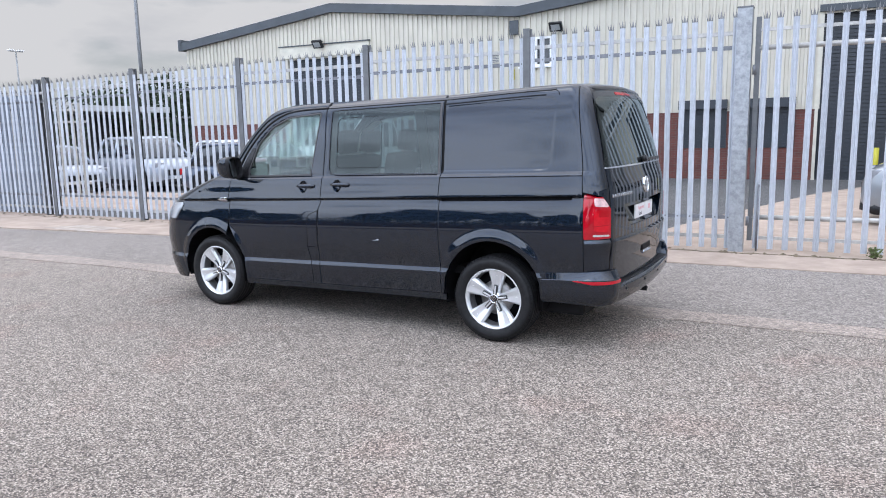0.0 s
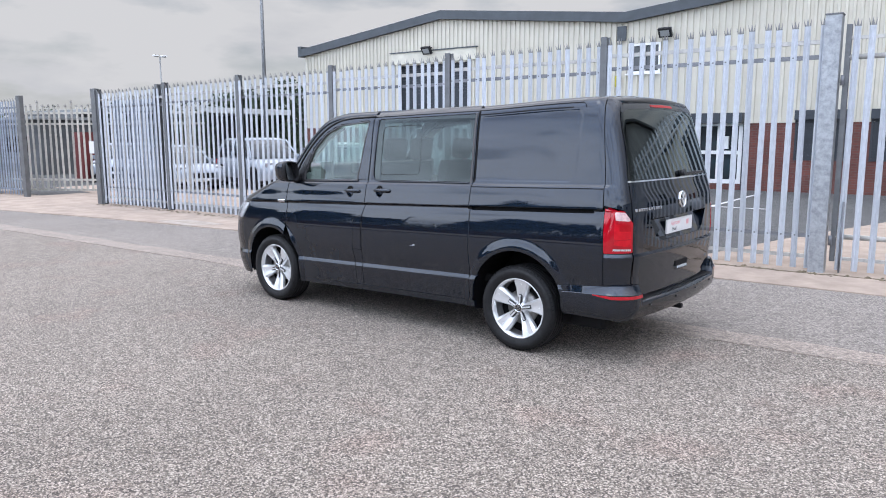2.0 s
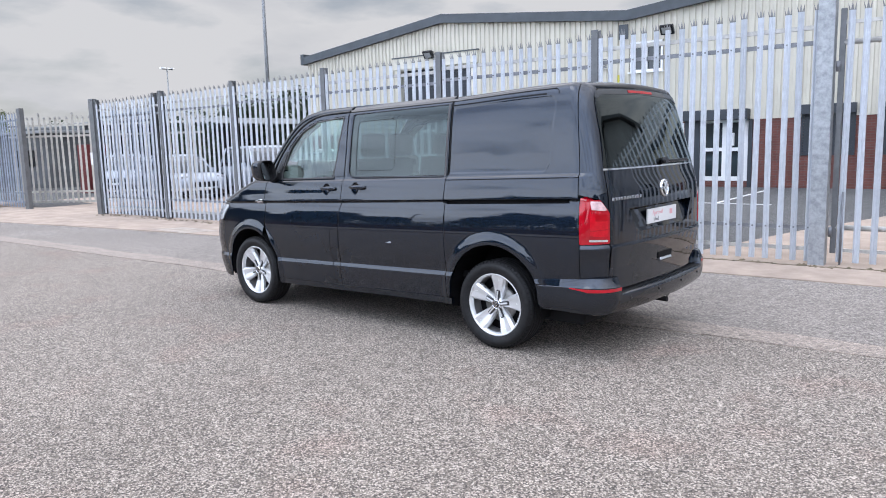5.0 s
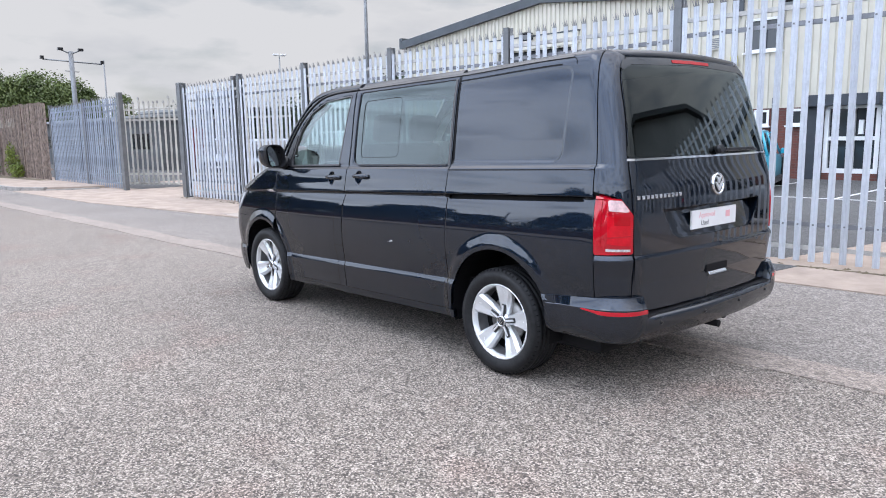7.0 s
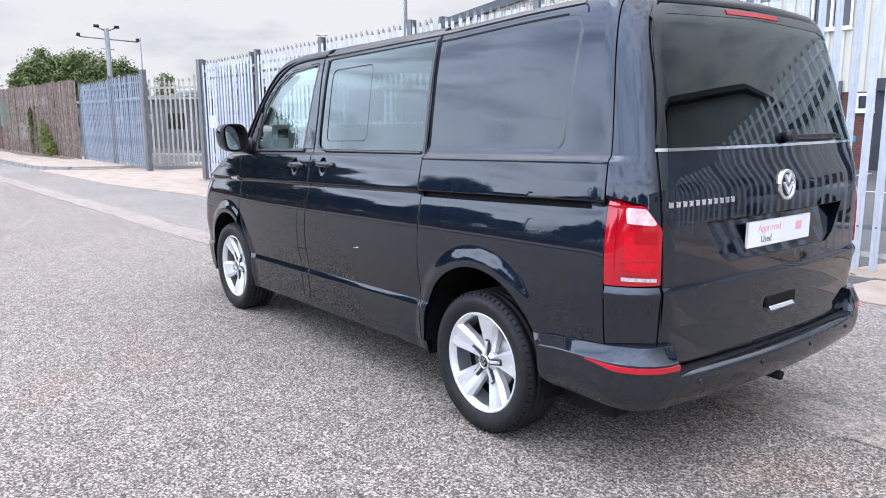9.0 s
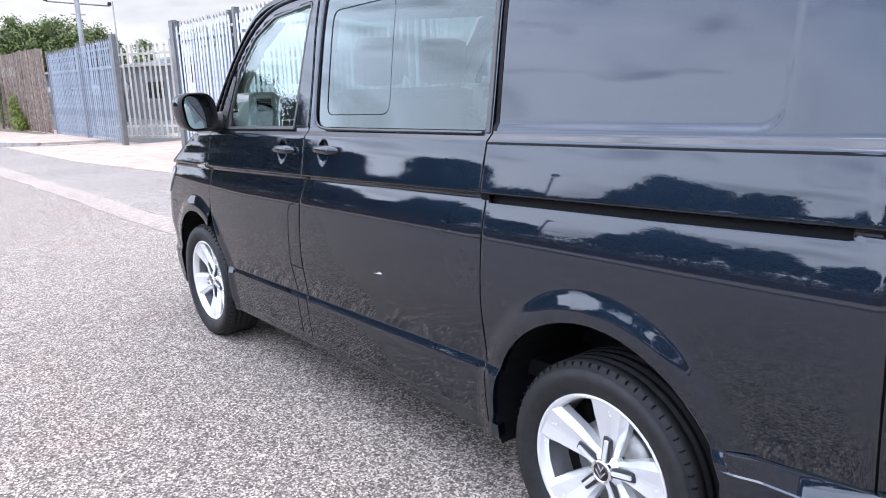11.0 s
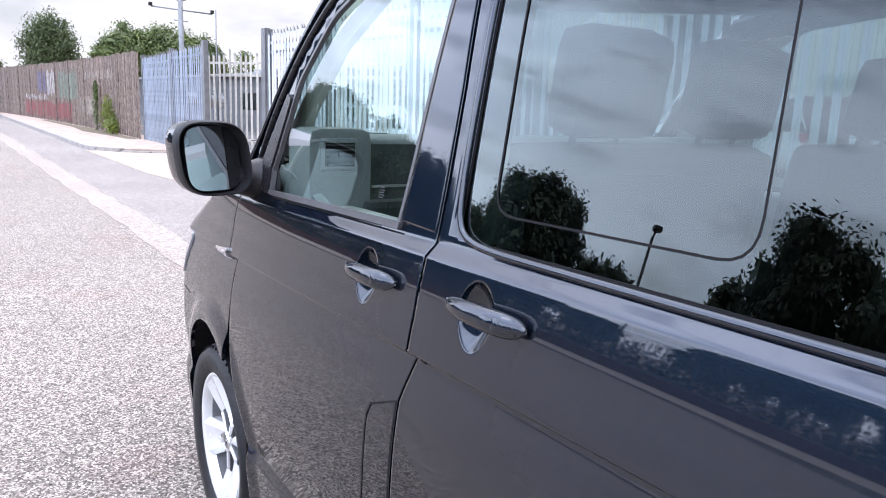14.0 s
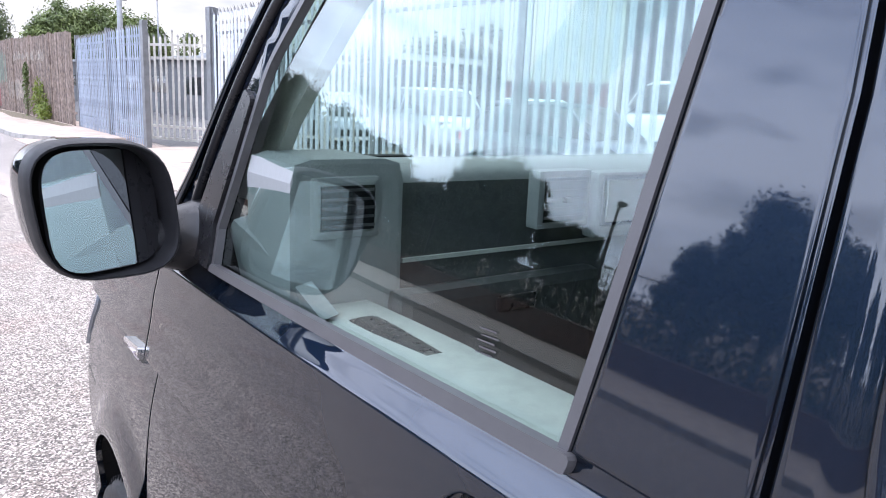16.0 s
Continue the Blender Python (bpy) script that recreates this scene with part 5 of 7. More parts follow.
tg_left = [(rear_a(smooth_table(z, TG_SIDE), z) + 0.5 * G, z) for z in (0.53 + 1.40 * i / 50 for i in range(51))]
tg_mid = lambda z: rear_a(0.0, z) + 0.001
glass_edge = [(0.775, 1.385), (0.755, 1.48), (0.690, 1.85), (0.61, 1.895), (0.3, 1.912), (0.0, 1.918)]
glass_left = [(rear_a(y, z), z) for y, z in glass_edge]
recess = [(rear_a(y, z), z) for y, z in ((0.565, 1.088), (0.47, 0.945), (0.41, 0.912))] + [(tg_mid(0.912), 0.912), (tg_mid(1.088), 1.088)]
tailgate_outline = tg_left + mid_line(1.945, 1.919) + glass_left[:-1][::-1] + [(rear_a(0.76, 1.372), 1.372), *mid_line(1.372, 1.088), *recess[:3], *mid_line(0.912, 0.52)]
tailgate = part("tailgate", skin("tailgate", tailgate_outline, sides=BOTH, fold=0.0015, rim=0.006), PAINT, van)
rg = mid_line(1.922, 1.376) + [(rear_a(y, z), z) for y, z in ((0.765, 1.376), (0.7865, 1.392), (0.752, 1.5), (0.690, 1.86), (0.668, 1.893), (0.612, 1.914), (0.3, 1.921))]
for s_ in BOTH:
    part("rear_glass", skin("rear_glass", rg, lift=0.0022, sides=(s_,), rim=0), DARK_PRIVACY, tailgate, "dark privacy rear glass")
for s_ in BOTH:
    part("chrome_strip", skin("chrome_strip", [(rear_a(0.79, 1.372), 1.362), (tg_mid(1.37), 1.362), (tg_mid(1.37), 1.374), (rear_a(0.79, 1.372), 1.374)], lift=0.004, sides=(s_,), rim=0.01), CHROME, tailgate, "chrome strip under the glass")
def recess_depth(z): return 0.010 + 0.048 * (z - 0.912) / 0.176


for s in BOTH:
    bm = bmesh.new()
    dn = [body(a, z) - body_normal(a, z) * recess_depth(z) for a, z in recess]
    f = bm.faces.new([bm.verts.new((v.x, v.y * s, v.z)) for v in dn])
    part("number_recess", bm, PAINT, tailgate)
bm = bmesh.new()
for s in BOTH:
    up = [body(a, z) for a, z in recess]
    dn = [body(a, z) - body_normal(a, z) * recess_depth(z) for a, z in recess]
    for i in range(len(recess)):
        j = (i + 1) % len(recess)
        if i == 3:
            continue
        q = [bm.verts.new((v.x, v.y * s, v.z)) for v in (up[i], up[j], dn[j], dn[i])]
        bm.faces.new(q)
part("recess_walls", bm, PAINT, tailgate)
for s in BOTH:
    part("tailgate_crease", ledge([rear_a(0.79 - 0.79 * i / 24, 0.84) for i in range(25)], 0.850, 0.832, 0.012, 0.16, s), PAINT, tailgate)
for s_ in BOTH:
    part("glass_band", skin("glass_band", mid_line(1.940, 1.905) + [(rear_a(0.60, 1.888), 1.888), (rear_a(0.683, 1.856), 1.856), (rear_a(0.695, 1.87), 1.87), (rear_a(0.66, 1.912), 1.912), (rear_a(0.60, 1.928), 1.928), (rear_a(0.3, 1.937), 1.937)], lift=0.0045, sides=(s_,), rim=0.004), DARK_GLASS, tailgate, "black gloss band along the glass top")
for s_ in BOTH:
    part("brake_light", skin("brake_light", mid_line(1.932, 1.913) + [(rear_a(0.205, 1.911), 1.911), (rear_a(0.205, 1.929), 1.929)], lift=0.008, sides=(s_,), rim=0.006), DEEP_RED, tailgate, "high-level red brake light")
px = body(tg_mid(1.0), 1.0).x - 0.032
plate = part("number_plate", boxed((px, -0.26, 0.945), (px + 0.014, 0.26, 1.055), 0.003), PLATE, tailgate, "white dealer plate")
part("pink_bar", boxed((px + 0.0142, 0.13, 0.990), (px + 0.0150, 0.18, 1.029)), PINK_MARK, plate)
part("plate_foot", boxed((px, -0.265, 0.930), (px + 0.010, 0.265, 0.9445)), SATIN_BLACK, plate)
txt = bpy.data.curves.new("word", "FONT")
txt.body, txt.size, txt.extrude = "Used", 0.042, 0.0005
tob = new("plate_word", txt)
tob.data.materials.append(INK)
tob.parent, tob.matrix_basis = plate, pose(px + 0.0148, -0.16, 0.962, 90, 0, 90)
tagged(tob, "dark printed word")
txt2 = bpy.data.curves.new("word", "FONT")
txt2.body, txt2.size, txt2.extrude = "Approved", 0.046, 0.0005
tob2 = new("plate_word", txt2)
tob2.data.materials.append(PINK_MARK)
tob2.parent, tob2.matrix_basis = plate, pose(px + 0.0148, -0.185, 1.008, 90, 0, 90)
tagged(tob2, "faded pink printed word")
nx = body(tg_mid(1.2), 1.2).x
badge = part("badge", lathe([(0.050, -0.004), (0.052, -0.012), (0.058, -0.0155), (0.064, -0.0145), (0.0675, -0.009), (0.068, 0.006)], 44), CHROME, tailgate, "round chrome emblem", at=pose(nx - 0.002, 0.0, 1.2, 0, 0, 90) @ pose(0, 0, 0, -5, 0, 0), smooth=True)
for k, (za, zb, hw) in enumerate(((0.044, 0.002, 0.030), (0.012, -0.042, 0.044))):
    bm = bmesh.new()
    for s in (-1, 1):
        prism(bm, [(s * 0.0, zb), (s * 0.0, zb + 0.020), (s * (hw - 0.016), za), (s * hw, za)], -0.0165, -0.008)
    part("emblem_chevron", bm, PALE_CHROME, badge)
part("emblem_field", lathe([(0.0, -0.0085), (0.0515, -0.0085), (0.0515, -0.002)], 32), SATIN_BLACK, badge)
letters = part("lettering_bars", boxed((0, 0, 0), (0.001, 0.001, 0.001)), CHROME, tailgate, "row of small chrome bars")
for i in range(11):
    y = 0.765 - i * 0.0362
    p = body(rear_a(y, 1.165), 1.165)
    nv = body_normal(rear_a(y, 1.165), 1.165)
    bm = bmesh.new()
    box(bm, (-0.0115, -0.004, -0.0115), (0.0115, 0.004, 0.0115), 0.003)
    part("bar", bm, CHROME, letters, at=Matrix.Translation(p + nv * 0.003) @ pose(0, 0, 0, 0, 0, math.degrees(math.atan2(nv.y, nv.x)) + 90))
hx = body(tg_mid(0.67), 0.67).x
th_ = part("tailgate_handle", boxed((hx - 0.02, -0.12, 0.672), (hx + 0.009, 0.13, 0.722), 0.008), SEAL, tailgate, "recessed dark tailgate handle")
part("handle_lip", boxed((-0.018, -0.10, -0.012), (0.010, 0.105, 0.012), 0.006), CHROME, th_, at=pose(hx + 0.006, 0.005, 0.662, 0, -35, 0))
# wiper
wp = tagged(new("rear_wiper"), "black rear window wiper at rest")
wp.parent = van
gx = body(tg_mid(1.42), 1.42).x
bm = bmesh.new()
tube(bm, (gx + 0.0, 0.06, 1.40), (gx + 0.045, 0.06, 1.41), 0.026)
part("pivot", bm, SATIN_BLACK, wp)
part("arm", boxed((gx + 0.022, 0.04, 1.392), (gx + 0.04, 0.48, 1.412), 0.006, None), SATIN_BLACK, wp)
part("blade", boxed((gx + 0.0, 0.10, 1.388), (gx + 0.02, 0.56, 1.400), 0.003), SATIN_BLACK, wp)


# roof
def roof_mesh():
    verts, faces = [], []
    nx_, ny = 60, 33
    for i in range(nx_):
        u = i / (nx_ - 1)
        for j in range(ny):
            w = -1 + 2 * j / (ny - 1)
            xf = -2.16 - 0.30 * (1 - w * w)
            xe = body(rear_a(min(abs(w) * 0.765, 0.742), 1.945), 1.945).x - 0.026
            x = xf + (xe - xf) * u
            g = gutter_z(x) + 0.030
            y = w * (half_width(x, gutter_z(x)) - 0.006) * (1 - 0.035 * max(0, (u - 0.93) / 0.07) ** 2)
            dome = 0.036 * (1 - abs(w) ** 2.2)
            front = -0.10 * max(0, (0.16 - u) / 0.16) ** 2 * (1 - 0.6 * abs(w))
            rear = -0.030 * max(0, (u - 0.925) / 0.075) ** 2 * (1 - 0.6 * abs(w) ** 4)
            edge = -0.030 * max(0, (abs(w) - 0.9) / 0.1) ** 2
            verts.append((x, y, g + dome + front + rear + edge))
    # the rear edge rounds over and runs down to the glass
    lip = [radians(d) for d in (18, 36, 54, 72, 90)]
    for d in lip:
        for j in range(ny):
            x, y, z = verts[(nx_ - 1) * ny + j]
            verts.append((x + 0.029 * math.sin(d), y, z - max(0.004, z - 1.934) * (1 - math.cos(d))))
    for i in range(nx_ + len(lip) - 1):
        for j in range(ny - 1):
            faces.append((i * ny + j, (i + 1) * ny + j, (i + 1) * ny + j + 1, i * ny + j + 1))
    return mesh_of("roof", verts, faces)


part("roof", roof_mesh(), PAINT, van, smooth=True)
for s in BOTH:
    verts, faces = [], []
    for i in range(41):
        x = -2.12 + 2.58 * i / 40
        w = half_width(x, gutter_z(x))
        z = gutter_z(x)
        verts += [(x, -s * (w + 0.004), z), (x, -s * (w - 0.012), z + 0.016)]
    for i in range(40):
        faces.append((2 * i, 2 * i + 1, 2 * i + 3, 2 * i + 2))
    part("gutter", mesh_of("gutter", verts, faces), PAINT, van)

def bead(name, line, wide, thick, mat, parent, lift=0.0, label="", s=1, k=14):
    """A flattened round bead swept along a line of the skin: wide across the surface, thick out of it."""
    pts = [body(a, z) + body_normal(a, z) * lift for a, z in line]
    nrm = [body_normal(a, z) for a, z in line]
    for _ in range(30):
        pts = [pts[0]] + [(p + q * 2 + v) / 4 for p, q, v in zip(pts[:-2], pts[1:-1], pts[2:])] + [pts[-1]]
        nrm = [nrm[0]] + [(p + q * 2 + v).normalized() for p, q, v in zip(nrm[:-2], nrm[1:-1], nrm[2:])] + [nrm[-1]]
    verts, faces = [], []
    for i, p in enumerate(pts):
        t = (pts[min(i + 1, len(pts) - 1)] - pts[max(i - 1, 0)]).normalized()
        across = nrm[i].cross(t).normalized()
        out = t.cross(across)
        for j in range(k):
            b = 2 * math.pi * j / k
            v = p + across * wide * math.cos(b) + out * thick * math.sin(b)
            verts.append((v.x, v.y * s, v.z))
    for i in range(len(pts) - 1):
        for j in range(k):
            faces.append((i * k + j, i * k + (j + 1) % k, (i + 1) * k + (j + 1) % k, (i + 1) * k + j))
    faces += [tuple(range(k)), tuple((len(pts) - 1) * k + j for j in range(k))]
    return part(name, crisp(mesh_of(name, verts, faces), 60), mat, parent, label, smooth=True)


def curve_line(ctrl, n=40):
    """A smooth line through the control points."""
    zs = [i for i in range(len(ctrl))]
    xa, za = [(k, c[0]) for k, c in zip(zs, ctrl)], [(k, c[1]) for k, c in zip(zs, ctrl)]
    return [(smooth_table(i * (len(ctrl) - 1) / n, xa), smooth_table(i * (len(ctrl) - 1) / n, za)) for i in range(n + 1)]


# dark strips behind the panel gaps
for s_ in BOTH:
    part("seams", seam("seams", GAP_A, sides=(s_,)), SEAL, van)
for s_ in BOTH:
    part("seams", seam("seams", GAP_B, sides=(s_,)), SEAL, van)
for s_ in BOTH:
    part("seams", seam("seams", GAP_C, sides=(s_,), width=0.02), SEAL, van)
for s_ in BOTH:
    part("seams", seam("seams", GAP_D, sides=(s_,)), SEAL, van)
for s_ in BOTH:
    part("seams", seam("seams", tg_left, sides=(s_,), width=0.012, inset=0.0065), SEAL, van)
for s_ in BOTH:
    part("seams", seam("seams", [(-2.70, 1.305), (-2.60, 1.468), (-2.44, 1.652), (-2.27, 1.782), (-2.06, 1.859), (-1.66, 1.875), (-0.484, 1.908)], sides=(s_,), width=0.02), SEAL, van)

# rear bumper: side ledges that end at the corners, and a lower step across the tail
def bumper_plan():
    """Points and outward directions round the tail, from the near arch to the far one."""
    half = [(0.408 + 0.392 * i / 12, half_width(0.408 + 0.392 * i / 12, 0.47) + 0.004 + 0.017 * (i / 12) ** 0.8) for i in range(13)]
    half = [(x, y + (0.951 - half[-1][1]) * i / 12) for i, (x, y) in enumerate(half)]
    half = [(x - 0.045 * i / 12, y) for i, (x, y) in enumerate(half)]
    half += [(0.755 + 0.20 * math.sin(radians(a)), 0.751 + 0.20 * math.cos(radians(a))) for a in range(5, 90, 5)]
    ys = [0.751, 0.747, 0.743, 0.738, 0.733] + [0.725 - 0.725 * i / 14 for i in range(15)]
    half += [(0.955 + 0.052 * (1 - (y / 0.751) ** 2), y) for y in ys]
    pts = [(x, -y) for x, y in half] + [(x, y) for x, y in half[-2::-1]]
    out = []
    for i, (x, y) in enumerate(pts):
        (xa, ya), (xb, yb) = pts[max(i - 1, 0)], pts[min(i + 1, len(pts) - 1)]
        t = Vector((xb - xa, yb - ya)).normalized()
        out.append((x, y, t.y, -t.x))
    return out


def bumper():
    verts, faces = [], []
    plan = bumper_plan()
    for x, y, nx2, ny2 in plan:
        w = min(1, max(0, (abs(y) - 0.732) / 0.010))
        u = min(1, max(0, (x - 0.41) / 0.42))
        zt, zb = 0.588 + 0.034 * u, 0.540 + 0.020 * u
        run = 0.003 + 0.024 * u
        ledge_rows = [(-0.09, zt + 0.004), (-run - 0.004, zt + 0.002), (-run, zt), (-0.002, zb + 0.004), (0.002, zb)]
        step_rows = [(-0.10, 0.508), (-0.024, 0.510), (-0.018, 0.509), (-0.002, 0.500), (0.002, 0.494)]
        rows = [(a0 + (a1 - a0) * w, b0 + (b1 - b0) * w) for (a0, b0), (a1, b1) in zip(step_rows, ledge_rows)]
        rows += [(0.004, 0.478), (0.0, 0.44), (-0.012, 0.40), (-0.04, 0.365), (-0.10, 0.345)]
        for d, z in rows:
            verts.append((x + d * nx2, y + d * ny2, z))
    k = len(rows)
    for i in range(len(plan) - 1):
        for j in range(k - 1):
            faces.append((i * k + j, i * k + j + 1, (i + 1) * k + j + 1, (i + 1) * k + j))
    return mesh_of("rear_bumper", verts, faces)


def crisp(me, limit=32):
    """Smooth shading with sharp edges where the faces meet at more than the limit."""
    bm = bmesh.new()
    bm.from_mesh(me)
    bmesh.ops.recalc_face_normals(bm, faces=bm.faces)
    for e in bm.edges:
        e.smooth = e.calc_face_angle(0) < radians(limit)
    bm.to_mesh(me)
    bm.free()
    return me


bead("window_bead", WINDOW_BEAD, 0.0065, 0.0050, PAINT, sliding_door, 0.0035)
for s in BOTH:
    bead("screen_pillar", curve_line([(-2.775, 1.345), (-2.655, 1.492), (-2.495, 1.678), (-2.325, 1.817), (-2.08, 1.888), (-1.66, 1.903)], 70), 0.030, 0.010, PAINT, van, 0.001, s=s)
    bead("door_frame_seal", curve_line([(-2.668, 1.345), (-2.600, 1.467), (-2.442, 1.650), (-2.272, 1.779), (-2.06, 1.856), (-1.66, 1.874)], 70), 0.0085, 0.008, SATIN_BLACK, van, 0.003, "black rubber seal along the door frame", s)
rb = part("rear_bumper", crisp(bumper()), PAINT, van, "body-coloured rear bumper", smooth=True)
# black box stands for the tailgate's dark reflection in the step's paint
part("step_dark_reflection", boxed((0.84, -0.725, 0.500), (0.955, 0.725, 0.5145), 0.003), BLACK_PLASTIC, rb, "black strip on the bumper step, coloured as the tailgate's dark reflection")
plan_ = bumper_plan()
for s in BOTH:
    run_ = [p for p in plan_ if p[1] * -s > 0.735 and p[0] > 0.66]
    verts, faces = [], []
    for i, (x, y, nx2, ny2) in enumerate(run_):
        e = i if s > 0 else len(run_) - 1 - i
        hh = 0.003 + 0.008 * min(1, e / 6)
        for d, z in ((0.001, 0.552), (0.0065, 0.550), (0.0065, 0.552 - 2 * hh), (0.001, 0.550 - 2 * hh)):
            verts.append((x + d * nx2, y + d * ny2, z))
    for i in range(len(run_) - 1):
        for j in range(3):
            faces.append((4 * i + j, 4 * i + j + 1, 4 * i + j + 5, 4 * i + j + 4))
    part("reflector", crisp(mesh_of("reflector", verts, faces)), RED_LENS, rb, "red bumper reflector")
for y in (-0.62, -0.22, 0.22, 0.62):
    p = min(plan_, key=lambda q: abs(q[1] - y) + (0 if q[0] > 0.9 else 9))
    part("parking_sensor", lathe([(0.0, -0.006), (0.009, -0.0055), (0.011, 0.0)], 16), SATIN_BLACK, rb, at=pose(p[0] + 0.003, p[1], 0.462, 0, 0, 90))
part("tow_eye", tube(bmesh.new(), (0.80, 0.06, 0.33), (0.955, 0.06, 0.325), 0.022), SEAL, van)

# sills and underbody
for s_ in BOTH:
    part("sill", skin("sill", [(-2.60, 0.30), (-0.41, 0.352), (-0.41, 0.30), (-2.60, 0.25)], sides=(s_,), lift=-0.006, rim=0.03), PAINT, van)
part("underbody", boxed((-3.6, -0.80, 0.25), (0.70, 0.80, 0.36), 0.03), SEAL, van)
part("exhaust", tube(bmesh.new(), (0.60, 0.35, 0.33), (0.84, 0.35, 0.315), 0.03), SEAL, van)
for k in (0, 1):
    (cx, cz), r = ARCHES[k]
    for s in BOTH:
        verts, faces = [], []
        for i in range(25):
            a = radians(-15 + 210 * i / 24)
            x, z = cx + (r + 0.004) * math.cos(a), max(0.26, cz + (r + 0.004) * math.sin(a))
            verts += [(x, -s * (half_width(x, z) - 0.012), z), (x, -s * 0.55, z)]
        for i in range(24):
            faces.append((2 * i, 2 * i + 1, 2 * i + 3, 2 * i + 2))
        m = len(verts)
        verts += [(cx - r - 0.05, -s * 0.55, 0.25), (cx + r + 0.05, -s * 0.55, 0.25), (cx + r + 0.05, -s * 0.55, 1.0), (cx - r - 0.05, -s * 0.55, 1.0)]
        faces.append((m, m + 1, m + 2, m + 3))
        part("wheel_arch_liner", mesh_of("wheel_arch_liner", verts, faces), SEAL, van)


# wheels
def wheel_parts():
    w = tagged(new("wheel"), "five-spoke silver alloy wheel with a black tyre")
    w.parent = van
    R_, rr = 0.343, 0.236
    prof = [(rr - 0.004, 0.02), (rr + 0.006, -0.098), (rr + 0.014, -0.108), (rr + 0.05, -0.118), (rr + 0.085, -0.117), (R_ - 0.022, -0.108), (R_ - 0.008, -0.098), (R_ - 0.001, -0.085)]
    for y in (-0.055, -0.02, 0.02, 0.055):
        prof += [(R_, y - 0.010), (R_ - 0.008, y - 0.005), (R_ - 0.008, y + 0.003), (R_, y + 0.006)]
    prof += [(R_ - 0.001, 0.085), (R_ - 0.02, 0.11), (rr, 0.118), (rr - 0.004, 0.05)]
    tyre = part("tyre", lathe(prof, 72), TYRE, w)
    # thin near-black bars stand for the shaded notches in the tyre's shoulder
    bm = bmesh.new()
    for i in range(64):
        a = 2 * math.pi * i / 64
        m = Matrix.Rotation(a, 4, "Y") @ Matrix.Translation((R_ - 0.008, -0.096, 0))
        box(bm, (-0.016, -0.008, -0.0022), (0.0035, 0.040, 0.0022), 0, m)
    tagged(part("tread_notch_bars", bm, SEAL, tyre), kind="stuff")
    rim = part("rim", lathe([(0.2195, -0.070), (0.225, -0.088), (0.232, -0.100), (0.240, -0.104), (0.244, -0.099), (0.243, -0.08)], 72), ALLOY, w)
    part("barrel", lathe([(0.150, 0.06), (0.210, 0.055), (0.219, -0.05), (0.2195, -0.0705)], 48), BARREL, w)
    part("disc", lathe([(0.05, -0.02), (0.14, -0.02), (0.14, 0.0)], 40), BRAKE, w)
    part("hub_back", lathe([(0.0, 0.0), (0.219, 0.01), (0.219, 0.05)], 40), SEAL, w)
    for i in range(5):
        bm = bmesh.new()
        # one broad spoke: a ridged blade that widens to the rim, with a slot near the hub
        secs = [(0.045, 0.028, -0.060, 0.016), (0.085, 0.036, -0.064, 0.018), (0.13, 0.050, -0.074, 0.020), (0.18, 0.063, -0.088, 0.020), (0.230, 0.074, -0.100, 0.012)]
        rows = []
        for r, hw, y, d in secs:
            rows.append([bm.verts.new(c) for c in ((-hw, y + 0.05, r), (-hw, y + d, r), (-hw * 0.72, y, r), (-hw * 0.1, y + 0.006, r), (hw * 0.1, y + 0.006, r), (hw * 0.72, y, r), (hw, y + d, r), (hw, y + 0.05, r))])
        for p, q in zip(rows[:-1], rows[1:]):
            for k in range(7):
                bm.faces.new((p[k], p[k + 1], q[k + 1], q[k]))
        bm.faces.new(rows[0]), bm.faces.new(rows[-1][::-1])
        bmesh.ops.recalc_face_normals(bm, faces=bm.faces)
        sp = part("spoke", bm, ALLOY, rim, at=Matrix.Rotation(2 * math.pi * i / 5 + 0.12, 4, "Y"))
        part("slot", boxed((-0.016, -0.0715, 0.032), (0.016, -0.050, 0.112), 0.006), ALLOY_DARK, rim, at=Matrix.Rotation(2 * math.pi * i / 5 + 0.12, 4, "Y"))
        part("slot_rib", boxed((-0.0065, -0.079, 0.030), (0.0065, -0.050, 0.104), 0.003), ALLOY, rim, at=Matrix.Rotation(2 * math.pi * i / 5 + 0.12, 4, "Y"))
    part("hub", lathe([(0.055, -0.03), (0.052, -0.062), (0.036, -0.070)], 32), ALLOY, rim)
    part("hub_cap", lathe([(0.027, -0.080), (0.029, -0.0845), (0.034, -0.0845), (0.0365, -0.079), (0.037, -0.062)], 32), CHROME, rim, "round emblem cap", smooth=True)
    part("emblem_field", lathe([(0.0, -0.0815), (0.028, -0.0815), (0.028, -0.07)], 28), SATIN_BLACK, rim)
    for za, zb, hw in ((0.022, 0.001, 0.014), (0.005, -0.021, 0.021)):
        bm = bmesh.new()
        for s in (-1, 1):
            prism(bm, [(0, zb), (0, zb + 0.008), (s * (hw - 0.006), za), (s * hw, za)], -0.0845, -0.080)
        part("emblem_chevron", bm, CHROME, rim)
    return w


wheel = wheel_parts()
wheel.matrix_basis = pose(0, -0.825, 0.343)
for x, s, turn in ((-3.0, 1, 29), (0.0, -1, 40), (-3.0, -1, 10)):
    c = copy_thing(wheel, pose(x, -0.825 * s, 0.343, 0, 0, 0 if s > 0 else 180) @ pose(0, 0, 0, 0, turn, 0))

